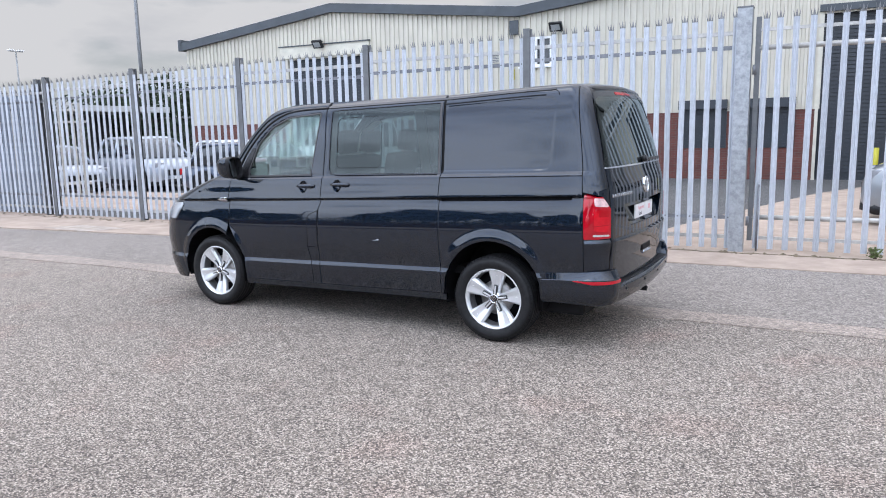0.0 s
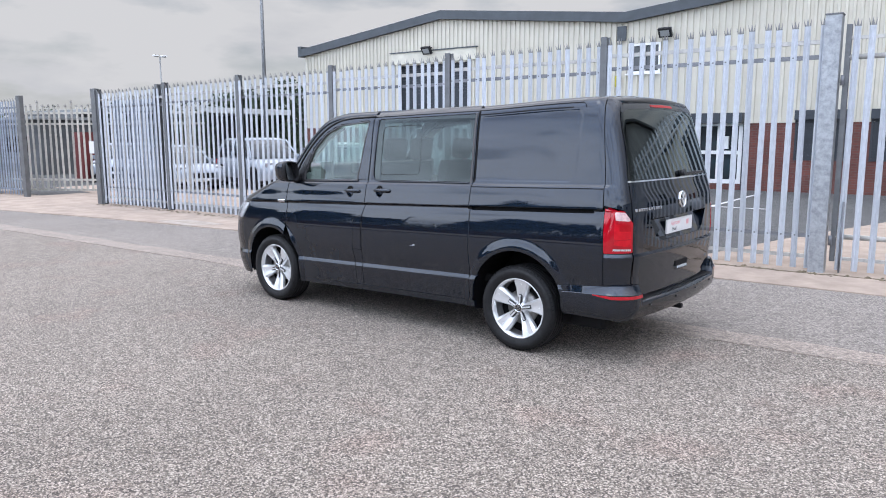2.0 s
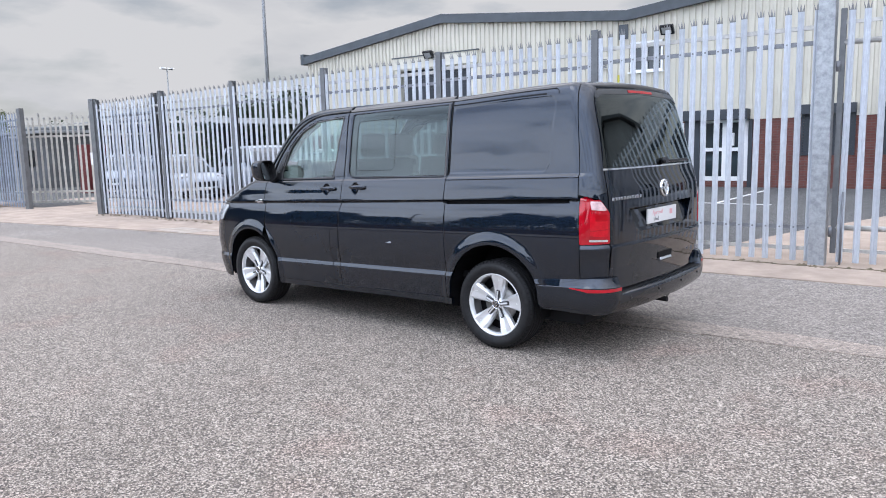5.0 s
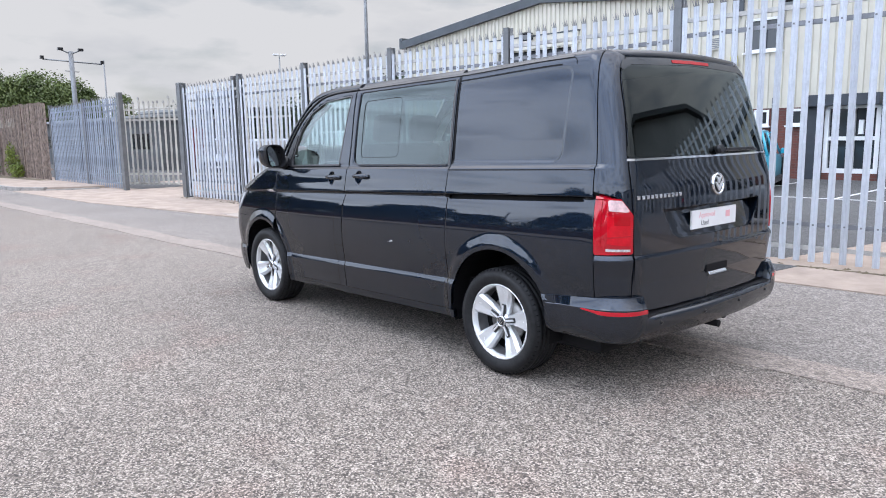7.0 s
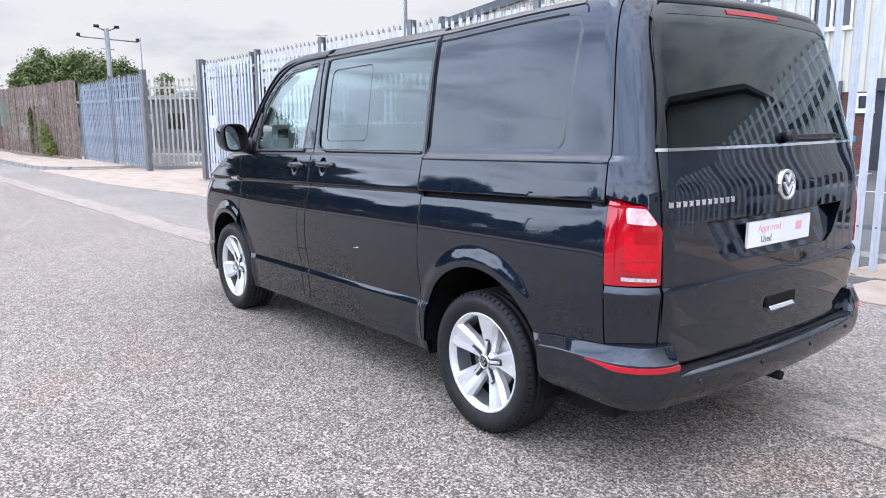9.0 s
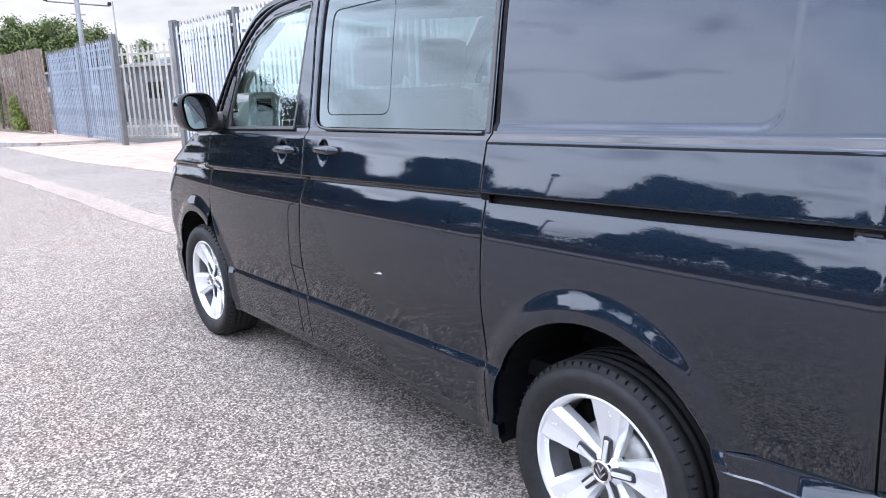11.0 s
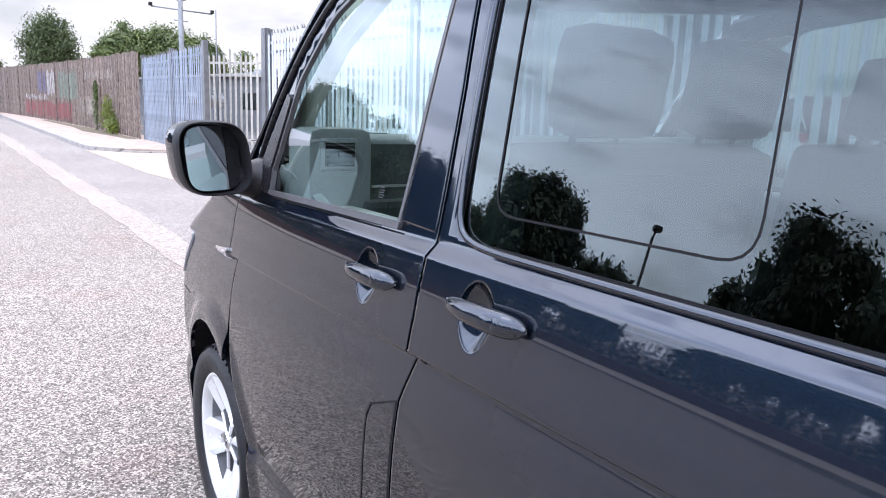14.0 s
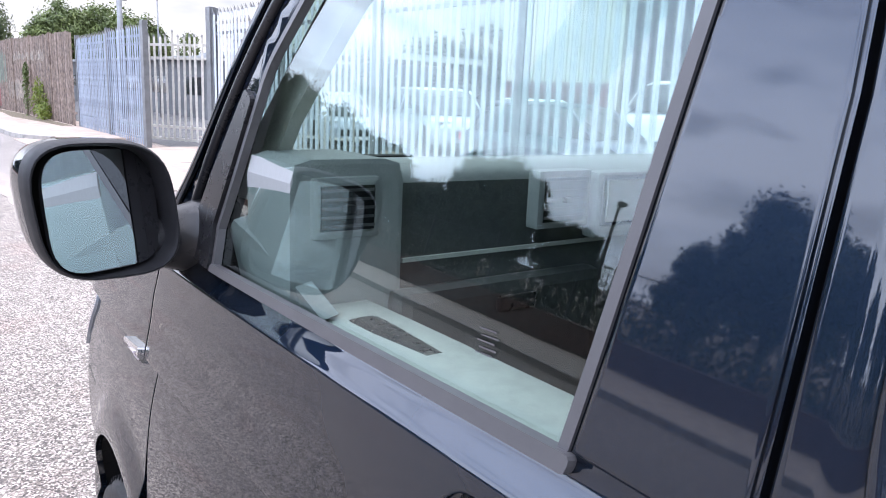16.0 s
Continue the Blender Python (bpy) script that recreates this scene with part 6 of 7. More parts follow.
# ---- van: handles, mirror, lamps and cabin ----
def skin_frame(a, z, lift=0.0):
    """A frame on the near side's skin: x along the side to the rear, y inwards, z up."""
    p, nv = body(a, z), body_normal(a, z)
    zx = Vector((1, 0, 0))
    zx = (zx - nv * zx.dot(nv)).normalized()
    up = nv.cross(zx) * -1
    m = Matrix((zx, -nv, up)).transposed().to_4x4()
    m.translation = p + nv * lift
    return m


def door_handle(a, z, bowl, owner):
    h = part("handle", boxed((0, 0, 0), (0.001, 0.001, 0.001)), PAINT, owner, "body-coloured pull handle", at=skin_frame(a, z))
    # hollow behind the grip
    frame_in = skin_frame(a, z).inverted()
    rings, n = (1.03, 0.97, 0.9, 0.8, 0.68, 0.54, 0.38, 0.2, 0.05), 40
    verts, faces = [], []
    for r in rings:
        for j in range(n):
            c, d = math.cos(2 * math.pi * j / n), math.sin(2 * math.pi * j / n)
            ha, hz = bowl[0] + HOLLOW[0] * r * c * (1 - 0.22 * max(0.0, -d)), bowl[1] + HOLLOW[1] * r * d
            deep = (0.028 + 0.010 * d * r) * (1 - min(1.0, r) ** 2) + 0.0012
            verts.append(frame_in @ (body(ha, hz) - body_normal(ha, hz) * deep))
    for i in range(len(rings) - 1):
        for j in range(n):
            faces.append((i * n + j, i * n + (j + 1) % n, (i + 1) * n + (j + 1) % n, (i + 1) * n + j))
    faces.append(tuple((len(rings) - 1) * n + j for j in range(n)))
    part("hollow", mesh_of("hollow", verts, faces), PAINT, h, smooth=True)
    # grip: a swept oval bar bowed outwards
    verts, faces, n, k = [], [], 40, 16
    for i in range(n + 1):
        u = i / n
        x = -0.100 + 0.196 * u
        end = max(0.04, 1 - abs(2 * u - 1) ** 7) ** 0.5
        bow = -0.027 + 0.020 * abs(2 * u - 1) ** 3
        hh = (0.0118 + 0.003 * math.sin(math.pi * u) + 0.0065 * u) * end
        tt = 0.0125 * end
        for j in range(k):
            b = 2 * math.pi * j / k
            verts.append((x, bow + tt * math.cos(b), hh * math.sin(b) - 0.005 * u))
    for i in range(n):
        for j in range(k):
            faces.append((i * k + j, i * k + (j + 1) % k, (i + 1) * k + (j + 1) % k, (i + 1) * k + j))
    faces += [tuple(range(k)), tuple(n * k + j for j in range(k))[::-1]]
    part("grip", mesh_of("grip", verts, faces), PAINT, h, smooth=True)
    for x in (-0.086, 0.080):
        part("foot", boxed((x - 0.009, -0.02, -0.009), (x + 0.009, 0.003, 0.006), 0.004), PAINT, h)
    part("lock", lathe([(0.0, -0.0355), (0.0085, -0.0355), (0.0100, -0.0345), (0.0105, -0.028)], 20), PAINT, h, at=pose(0.056, 0.0, -0.004))


door_handle(-1.828, 1.192, (-1.862, 1.186), front_door)
door_handle(-1.448, 1.210, (-1.485, 1.201), sliding_door)

ind = part("side_indicator", skin("side_indicator", rounded([(-2.915, 1.026), (-2.915, 1.057), (-2.793, 1.071), (-2.793, 1.031)], 0.008, 3), lift=0.010, rim=0.01), CHROME, van, "chrome-edged side indicator")
part("lens", skin("lens", rounded([(-2.90, 1.034), (-2.90, 1.049), (-2.815, 1.058), (-2.815, 1.040)], 0.003, 2), lift=0.012, rim=0.002), CLEAR_LENS, ind)
for s in BOTH:
    part("headlamp", skin("headlamp", rounded([(-3.56, 0.83), (-3.50, 0.91), (-3.43, 1.0), (-3.75, 0.98), (-3.85, 0.85)], 0.03), lift=0.006, sides=(s,), rim=0.02), HEADLAMP, van, "clear headlamp")
part("bumper_joint", skin("bumper_joint", [(-3.41, 0.78), (-3.405, 0.783), (-4.4, 0.80), (-4.4, 0.795)], lift=0.001, rim=0, step=0.3), SEAL, van)
part("bonnet_joint", skin("bonnet_joint", [(-3.38, 1.020), (-2.80, 1.050), (-2.80, 1.0545), (-3.38, 1.0245)], lift=0.001, rim=0, step=0.3), SEAL, van)

# scratch and small paint marks
CHIP = material("bare_paint_scratch", (0.55, 0.57, 0.60), 0.5)
part("paint_scratch", skin("paint_scratch", [(-1.110, 0.752), (-1.05, 0.757), (-1.045, 0.762), (-1.07, 0.766), (-1.065, 0.7605)], lift=0.001, rim=0, step=0.2), CHIP, sliding_door, "short pale scratch in the paint")


# door mirror
def squarish(b, p, hw, hh):
    c, d = math.cos(b), math.sin(b)
    return math.copysign(abs(c) ** p, c) * hw, math.copysign(abs(d) ** p, d) * hh


def door_mirror(s):
    m = tagged(new("door_mirror"), "black door mirror with a body-coloured rear shell")
    m.matrix_basis = pose(-2.62, -s * 1.035, 1.358, 0, 0, s * 8)
    m.parent = van

    def shell(name, mat, rings, cap=True):
        """A lofted squarish shell; rings: (x, half width, half height)."""
        verts, faces, k = [], [], 36
        for x, hw, hh in rings:
            for j in range(k):
                yy, zz = squarish(2 * math.pi * j / k, 0.62, hw, hh)
                verts.append((x, s * -(yy + 0.012 * zz / 0.09), zz))
        for i in range(len(rings) - 1):
            for j in range(k):
                f = (i * k + j, i * k + (j + 1) % k, (i + 1) * k + (j + 1) % k, (i + 1) * k + j)
                faces.append(f)
        if cap:
            faces.append(tuple((len(rings) - 1) * k + j for j in range(k)))
        return part(name, crisp(mesh_of(name, verts, faces), 50), mat, m, smooth=True)

    shell("shell", PAINT, [(0.014, 0.0985, 0.0985), (-0.02, 0.099, 0.099), (-0.05, 0.095, 0.095), (-0.085, 0.083, 0.083), (-0.112, 0.062, 0.062), (-0.126, 0.03, 0.03)])
    shell("rim", BLACK_PLASTIC, [(0.016, 0.094, 0.094), (0.016, 0.1005, 0.1005), (0.036, 0.1005, 0.1005), (0.047, 0.099, 0.099), (0.052, 0.0965, 0.0965), (0.052, 0.0945, 0.0945), (0.046, 0.0925, 0.0925), (0.020, 0.0895, 0.0895), (-0.010, 0.088, 0.088)])
    gl_at = pose(0.030, 0, 0, 0, -9, s * 16)

    def plate(name, y0, y1, mat, x, label=""):
        bm = bmesh.new()
        ring = []
        for j in range(40):
            yy, zz = squarish(2 * math.pi * j / 40, 0.5, 0.0875, 0.0855)
            ring.append((x, max(y0, min(y1, yy)) * s, zz))
        clean = [p for i, p in enumerate(ring) if p != ring[i - 1]]
        f = bm.faces.new([bm.verts.new(p) for p in clean])
        f.normal_update()
        if f.normal.x < 0:
            f.normal_flip()
        return part(name, bm, mat, m, label, at=gl_at)

    plate("mirror_glass", -0.088, 0.040, MIRROR, 0.001, "mirror glass")
    plate("glass_surround", 0.0415, 0.060, SATIN_BLACK, 0.003)
    plate("glass_surround", 0.062, 0.088, SATIN_BLACK, 0.001)
    plate("backing", -0.088, 0.088, SEAL, -0.006)
    # the arm swells from the housing into the mounting triangle
    verts, faces, k = [], [], 20
    for x, y, z, ry, rz in ((-0.035, 0.05, -0.055, 0.050, 0.040), (-0.032, 0.085, -0.060, 0.050, 0.045), (-0.028, 0.115, -0.064, 0.048, 0.050), (-0.02, 0.145, -0.066, 0.052, 0.058), (-0.01, 0.172, -0.066, 0.066, 0.070), (0.0, 0.20, -0.066, 0.080, 0.080)):
        for j in range(k):
            b = 2 * math.pi * j / k
            verts.append((x + ry * math.cos(b), s * y, z + rz * math.sin(b)))
    for i in range(5):
        for j in range(k):
            faces.append((i * k + j, i * k + (j + 1) % k, (i + 1) * k + (j + 1) % k, (i + 1) * k + j))
    part("arm", crisp(mesh_of("arm", verts, faces), 60), SATIN_BLACK, m, smooth=True)
    return m


door_mirror(1), door_mirror(-1)
sail = [(-2.675, 1.275), (-2.548, 1.262), (-2.553, 1.335), (-2.470, 1.52), (-2.50, 1.535), (-2.60, 1.40)]
for s_ in BOTH:
    part("mirror_sail", skin("mirror_sail", rounded(sail, 0.01, 3), lift=0.008, rim=0.02, sides=(s_,)), SATIN_BLACK, van, "black mirror mounting triangle")

# cabin
cab = part("cabin_floor", boxed((-2.7, -0.80, 0.50), (0.7, 0.80, 0.56)), SEAL, van)


def dash_mesh():
    """The dashboard: one profile swept across the cabin, bowed forward in the middle."""
    prof = [(-2.92, 1.385), (-2.75, 1.405), (-2.55, 1.428), (-2.42, 1.435), (-2.375, 1.430), (-2.355, 1.410), (-2.365, 1.30), (-2.345, 1.285), (-2.30, 1.20), (-2.30, 1.05), (-2.38, 0.92), (-2.40, 0.62)]
    verts, faces, n = [], [], 32
    for i in range(n + 1):
        y = -0.82 + 1.64 * i / n
        for x, z in prof:
            verts.append((x - 0.03 * (abs(y) / 0.82) ** 2 + (0.05 * max(0, 1 - abs(y) / 0.3) ** 0.5 if z < 1.42 else 0), y, z))
    k = len(prof)
    for i in range(n):
        for j in range(k - 1):
            faces.append((i * k + j, i * k + j + 1, (i + 1) * k + j + 1, (i + 1) * k + j))
    return mesh_of("dashboard", verts, faces)


dash = part("dashboard", dash_mesh(), DASH, van, "grey dashboard with a dark lower half and louvred vents", smooth=True)
dash.data.materials.append(DASH_LOW)
for p in dash.data.polygons:
    p.material_index = 1 if p.center.z < 1.36 else 0
for s in (1, -1):
    # the rounded pod at the dashboard's end
    pod = part("vent_pod", boxed((-2.50, -0.085, -0.135), (0.0, 0.085, 0.115), 0.03, pose(0, 0, 0)), DASH, dash, at=pose(-2.335, -s * 0.775, 1.335, 0, 0, 0) @ Matrix.Diagonal((0.06, 1, 1, 1)))


def vent(y, z, w, h, x=-2.30):
    v = part("vent", boxed((x - 0.03, y - w / 2 - 0.012, z - h / 2 - 0.012), (x, y + w / 2 + 0.012, z + h / 2 + 0.012), 0.008), DASH, dash)
    part("vent_mouth", boxed((x - 0.01, y - w / 2, z - h / 2), (x + 0.002, y + w / 2, z + h / 2)), SEAL, v)
    for i in range(5):
        zz = z - h / 2 + (i + 0.5) * h / 5
        part("louvre", boxed((x - 0.005, y - w / 2, zz - 0.0018), (x + 0.004, y + w / 2, zz + 0.0018), 0, None), BELT_RUBBER, v)
    part("tab", boxed((x, y - 0.008, z - 0.005), (x + 0.012, y + 0.008, z + 0.005), 0.002), SATIN_BLACK, v)


vent(-0.781, 1.386, 0.080, 0.060, -2.328), vent(0.781, 1.386, 0.080, 0.060, -2.328), vent(-0.385, 1.380, 0.095, 0.072, -2.320), vent(0.20, 1.380, 0.095, 0.072, -2.320)
scr = part("radio", boxed((-2.34, -0.325, 1.310), (-2.305, 0.14, 1.425), 0.012), DASH, dash, "grey radio panel with a pale screen")
part("bezel", boxed((-2.306, -0.315, 1.332), (-2.302, -0.13, 1.418), 0.002), SATIN_BLACK, scr)
part("screen", boxed((-2.3025, -0.305, 1.340), (-2.300, -0.14, 1.410)), CARD, scr)
for i in range(3):
    part("knob", lathe([(0.0, 0.016), (0.014, 0.015), (0.017, 0.0)], 20, "Z"), SATIN_BLACK, scr, at=pose(-2.302, -0.28 + 0.085 * i, 1.262, 0, 90, 0))
glove = part("glovebox_lid", boxed((-2.33, -0.72, 1.06), (-2.285, -0.32, 1.27), 0.02), DASH_LOW, dash)
part("latch", boxed((-2.287, -0.55, 1.22), (-2.278, -0.47, 1.245), 0.006), SATIN_BLACK, glove)
# trim behind the mirror with its switch, on both doors
for s in (1, -1):
    bm = bmesh.new()
    prism(bm, [(-2.56, 1.235), (-2.27, 1.258), (-2.34, 1.290), (-2.44, 1.330), (-2.52, 1.350), (-2.55, 1.33)], -0.012, 0.012)
    tr = part("mirror_trim", bm, TRIM_GREY, van, "grey trim behind the mirror", at=pose(0, -s * 0.842, 0, -s * 14, 0, 0) @ pose(0, 0, 0.0))
    tr.matrix_basis = pose(0, -s * 0.835, 1.26, s * 14) @ pose(0, 0, -1.26)
    sp_ = part("switch_panel", boxed((-2.50, 0.010, 1.275), (-2.405, 0.016, 1.345), 0.004), DASH, tr, at=pose(0, 0, 0) if s > 0 else pose(0, -0.026, 0))
    part("switch", boxed((-2.465, 0.012, 1.295), (-2.440, 0.024, 1.325), 0.004), SATIN_BLACK, sp_)
# inner lining of the screen pillars, lid of the demister slot and the dashboard's seam
for s_ in BOTH:
    part("screen_pillar_lining", skin("screen_pillar_lining", rounded([(-2.67, 1.37), (-2.58, 1.50), (-2.42, 1.675), (-2.24, 1.79), (-2.10, 1.80), (-2.33, 1.66), (-2.475, 1.50), (-2.545, 1.37)], 0.01, 2), lift=-0.055, rim=0.02, sides=(s_,)), CARD, van, "pale grey screen pillar lining")
    part("dash_top_slot", boxed((-2.60, -0.10, 0), (-2.57, 0.10, 0.004)), SEAL, dash, at=pose(0, -s_ * 0.62, 1.4265))
part("dash_seam", boxed((-2.352, -0.68, 1.297), (-2.346, 0.68, 1.303)), CARD, dash, "pale seam across the dashboard")
# etched safety mark low on the door glass
for i in range(5):
    u = -1.925 + 0.004 * (i % 2)
    part("glass_mark", skin("glass_mark", [(u, 1.352 - 0.005 * i), (u + 0.022, 1.353 - 0.005 * i), (u + 0.022, 1.3545 - 0.005 * i), (u, 1.3532 - 0.005 * i)], lift=-0.0085, rim=0, step=0.3), BELT_RUBBER, front_door)
# steering wheel on the far side
sw = part("steering_wheel", lathe([(0.17, 0.012), (0.185, 0.016), (0.197, 0.010), (0.20, 0.0), (0.197, -0.010), (0.185, -0.016), (0.172, -0.012), (0.168, 0.0), (0.17, 0.012)], 40, "Z"), SATIN_BLACK, van, "black steering wheel", at=pose(-2.13, 0.42, 1.16, 0, 50, 0))
part("boss", lathe([(0.0, 0.03), (0.07, 0.028), (0.085, 0.01), (0.085, -0.03)], 24, "Z"), SATIN_BLACK, sw)
for a in (0, 130, 230):
    part("spoke", boxed((0.06, -0.018, -0.01), (0.18, 0.018, 0.008), 0.004), SATIN_BLACK, sw, at=pose(0, 0, 0, 0, 0, a))
# door cards and ledges
for s in (1, -1):
    verts, faces = [], []
    prof = [(-0.035, 1.250), (-0.075, 1.262), (-0.150, 1.262), (-0.172, 1.250), (-0.178, 1.20), (-0.170, 1.02), (-0.19, 0.98), (-0.19, 0.92), (-0.11, 0.88), (-0.10, 0.5)]
    for i in range(25):
        x = -2.58 + 0.90 * i / 24
        for dy, z in prof:
            verts.append((x, -s * (half_width(x, 1.27) + dy), z + 0.027 * (x + 2.0)))
    k = len(prof)
    for i in range(24):
        for j in range(k - 1):
            faces.append((i * k + j, i * k + j + 1, (i + 1) * k + j + 1, (i + 1) * k + j))
    part("door_card", mesh_of("door_card", verts, faces), CARD, van, "pale grey inner door trim", smooth=True)
part("grab_pull", boxed((-2.26, -0.82, 1.238), (-2.08, -0.775, 1.2595), 0.012), SATIN_BLACK, van)
# pillars and lining
for s in (1, -1):
    for x0, x1 in ((-1.70, -1.58), (-0.50, -0.40)):
        bm = bmesh.new()
        rows = [[bm.verts.new((x, -s * (half_width(x, z) - 0.06), z)) for x in (x0, x1)] for z in (0.8, 1.1, 1.3, 1.4, 1.6, 1.8, 1.87)]
        for p, q in zip(rows[:-1], rows[1:]):
            bm.faces.new((p[0], p[1], q[1], q[0]))
        part("pillar_lining", bm, SEAT if x0 > -1 else CARD, van)
bm = bmesh.new()
vs = [bm.verts.new(c) for c in ((-2.15, -0.74, 1.885), (0.5, -0.74, 1.93), (0.5, 0.74, 1.93), (-2.15, 0.74, 1.885))]
bm.faces.new(vs)
part("headlining", bm, CARD, van)
bm = bmesh.new()
vs = [bm.verts.new((-0.32, y, z)) for y, z in ((-0.82, 0.95), (0.82, 0.95), (0.84, 1.3), (0.72, 1.88), (-0.72, 1.88), (-0.84, 1.3))]
bm.faces.new(vs)
part("bulkhead", bm, SEAT, van)


def seat(x, y, w, label="dark grey cloth seat with a headrest", heads=1, z0=0.56, wide=0.15):
    st = tagged(new("seat"), label)
    st.matrix_basis = pose(x, y, z0)
    st.parent = van
    part("cushion", boxed((-0.30, -w / 2, 0.22), (0.18, w / 2, 0.40), 0.05), SEAT, st)
    part("base", boxed((-0.25, -w / 2 + 0.04, 0.0), (0.15, w / 2 - 0.04, 0.22), 0.01), SATIN_BLACK, st)
    bm = boxed((-0.07, -w / 2, 0.34), (0.06, w / 2, 0.98), 0.045, pose(0.14, 0, 0, 0, 10, 0))
    part("backrest", bm, SEAT, st)
    for i in range(heads):
        yy = (i - (heads - 1) / 2) * (w / heads)
        bm = boxed((-0.05, yy - wide, 1.0), (0.06, yy + wide, 1.22), 0.05, pose(0.16, 0, 0, 0, 10, 0))
        part("headrest", bm, SEAT, st)
        for q in (-0.06, 0.06):
            part("headrest_rod", tube(bmesh.new(), (0.31, yy + q, 0.93), (0.345, yy + q, 1.08), 0.007), CHROME, st)
    return st


seat(-2.05, 0.56, 0.50, z0=0.48, wide=0.125)
seat(-2.05, -0.29, 0.76, "dark grey double passenger seat with two headrests", 2, 0.48, 0.125)
seat(-0.66, -0.45, 0.50), seat(-0.66, 0.10, 0.48), seat(-0.66, 0.62, 0.46)

# ---- parked cars ----
def car(name, label, at, L, W, H, body_mat, nose=0.25, boxy=0.6, bonnet=0.95):
    """A parked car: lofted body, glasshouse, wheels, lamps. x is forward."""
    c = thing(name, label, "car", at=at)

    def loft(stations, k=24):
        verts, faces = [], []
        for x, z0, z1, hw, p in stations:
            for j in range(k):
                b = 2 * math.pi * j / k
                cy, cz = math.cos(b), math.sin(b)
                yy = math.copysign(abs(cy) ** p, cy) * hw
                zz = (z0 + z1) / 2 + math.copysign(abs(cz) ** p, cz) * (z1 - z0) / 2
                if zz > (z0 + z1) / 2 and p < 0.5:
                    yy *= 1 - 0.06 * (zz - (z0 + z1) / 2) / (z1 - z0)
                verts.append((x, yy, zz))
        n = len(stations)
        for i in range(n - 1):
            for j in range(k):
                faces.append((i * k + j, i * k + (j + 1) % k, (i + 1) * k + (j + 1) % k, (i + 1) * k + j))
        faces += [tuple(range(k))[::-1], tuple((n - 1) * k + j for j in range(k))]
        return mesh_of("body", verts, faces)

    w, f, r = W / 2, L / 2, -L / 2
    belt = H * 0.60
    part("body", loft([(r, 0.45, belt * 0.8, w * 0.7, 0.35), (r + 0.06, 0.32, belt * 0.97, w * 0.88, 0.32), (r + 0.35, 0.22, belt, w * 0.98, 0.28), (0, 0.20, belt, w, 0.26), (f - 1.25, 0.20, belt * 0.99, w * 0.99, 0.27), (f - 0.35, 0.22, bonnet * 0.90, w * 0.95, 0.3), (f - 0.06, 0.28, bonnet * 0.78, w * 0.84, 0.33), (f, 0.36, bonnet * 0.62, w * 0.66, 0.35)]), body_mat, c, smooth=True)
    g0, g1 = r + 0.25 * (1 - boxy) * 2 + 0.12, f - 1.1
    part("glasshouse", loft([(g0 - 0.08, belt - 0.08, belt + 0.02, w * 0.78, 0.4), (g0 + 0.25, belt - 0.08, H * 0.96, w * 0.76, 0.34), (g0 + 0.9, belt - 0.08, H * 0.985, w * 0.78, 0.33), (g1 - 1.05, belt - 0.08, H * 0.985, w * 0.78, 0.33), (g1 - 0.7, belt - 0.08, H * 0.95, w * 0.78, 0.34), (g1, belt - 0.08, belt + 0.03, w * 0.80, 0.4)]), DARK_GLASS, c, "dark car windows", smooth=True)
    part("roof", loft([(g0 + 0.22, H * 0.93, H * 0.965, w * 0.70, 0.45), (g0 + 0.5, H * 0.93, H * 1.0, w * 0.72, 0.4), (g1 - 1.1, H * 0.93, H * 1.0, w * 0.72, 0.4), (g1 - 0.75, H * 0.92, H * 0.965, w * 0.70, 0.45)]), body_mat, c, smooth=True)
    for x in (g0 + 0.12, (g0 + g1) / 2 - 0.25, g1 - 0.38):
        for s in (-1, 1):
            bm = bmesh.new()
            tube(bm, (x + (0.33 if x > 0.3 else -0.08 if x < -0.8 else 0), s * w * 0.93, belt - 0.03), (x - (0.33 if x > 0.3 else -0.15 if x < -0.8 else 0), s * w * 0.73, H * 0.955), 0.035, 0.03, 6)
            part("pillar", bm, body_mat, c)
    for x in (r + 0.85, f - 0.88):
        for s in (-1, 1):
            wh_ = part("wheel", lathe([(0.21, -0.02), (0.215, -0.10), (0.25, -0.115), (0.30, -0.11), (0.325, -0.09), (0.33, 0.0), (0.32, 0.09)], 28), TYRE, c, at=pose(x, s * (w - 0.10), 0.33, 0, 0, 0 if s < 0 else 180))
            part("rim", lathe([(0.0, -0.075), (0.05, -0.08), (0.19, -0.085), (0.213, -0.10)], 20), ALLOY, wh_)
    for s in (-1, 1):
        part("headlamp", boxed((f - 0.30, s * w * 0.68 - 0.16, bonnet * 0.68), (f - 0.06, s * w * 0.68 + 0.16, bonnet * 0.82), 0.03), HEADLAMP, c)
        part("tail_lamp", boxed((r + 0.0, s * w * 0.74 - 0.12, belt * 0.72), (r + 0.18, s * w * 0.74 + 0.12, belt * 0.92), 0.03), RED_LENS, c)
        part("door_mirror", boxed((g1 - 0.55, s * (w + 0.08) - 0.08, belt - 0.02), (g1 - 0.43, s * (w + 0.08) + 0.08, belt + 0.12), 0.03), body_mat, c)
    part("lower_bumper", loft([(f - 0.62, 0.17, 0.40, w * 0.95, 0.3), (f - 0.2, 0.18, 0.40, w * 0.90, 0.3), (f + 0.012, 0.24, 0.38, w * 0.66, 0.35)]), SATIN_BLACK, c, smooth=True)
    for s in (-1, 1):
        part("sill", boxed((r + 1.25, s * w * 0.985 - 0.03, 0.16), (f - 1.3, s * w * 0.985 + 0.03, 0.33), 0.02), SATIN_BLACK, c)
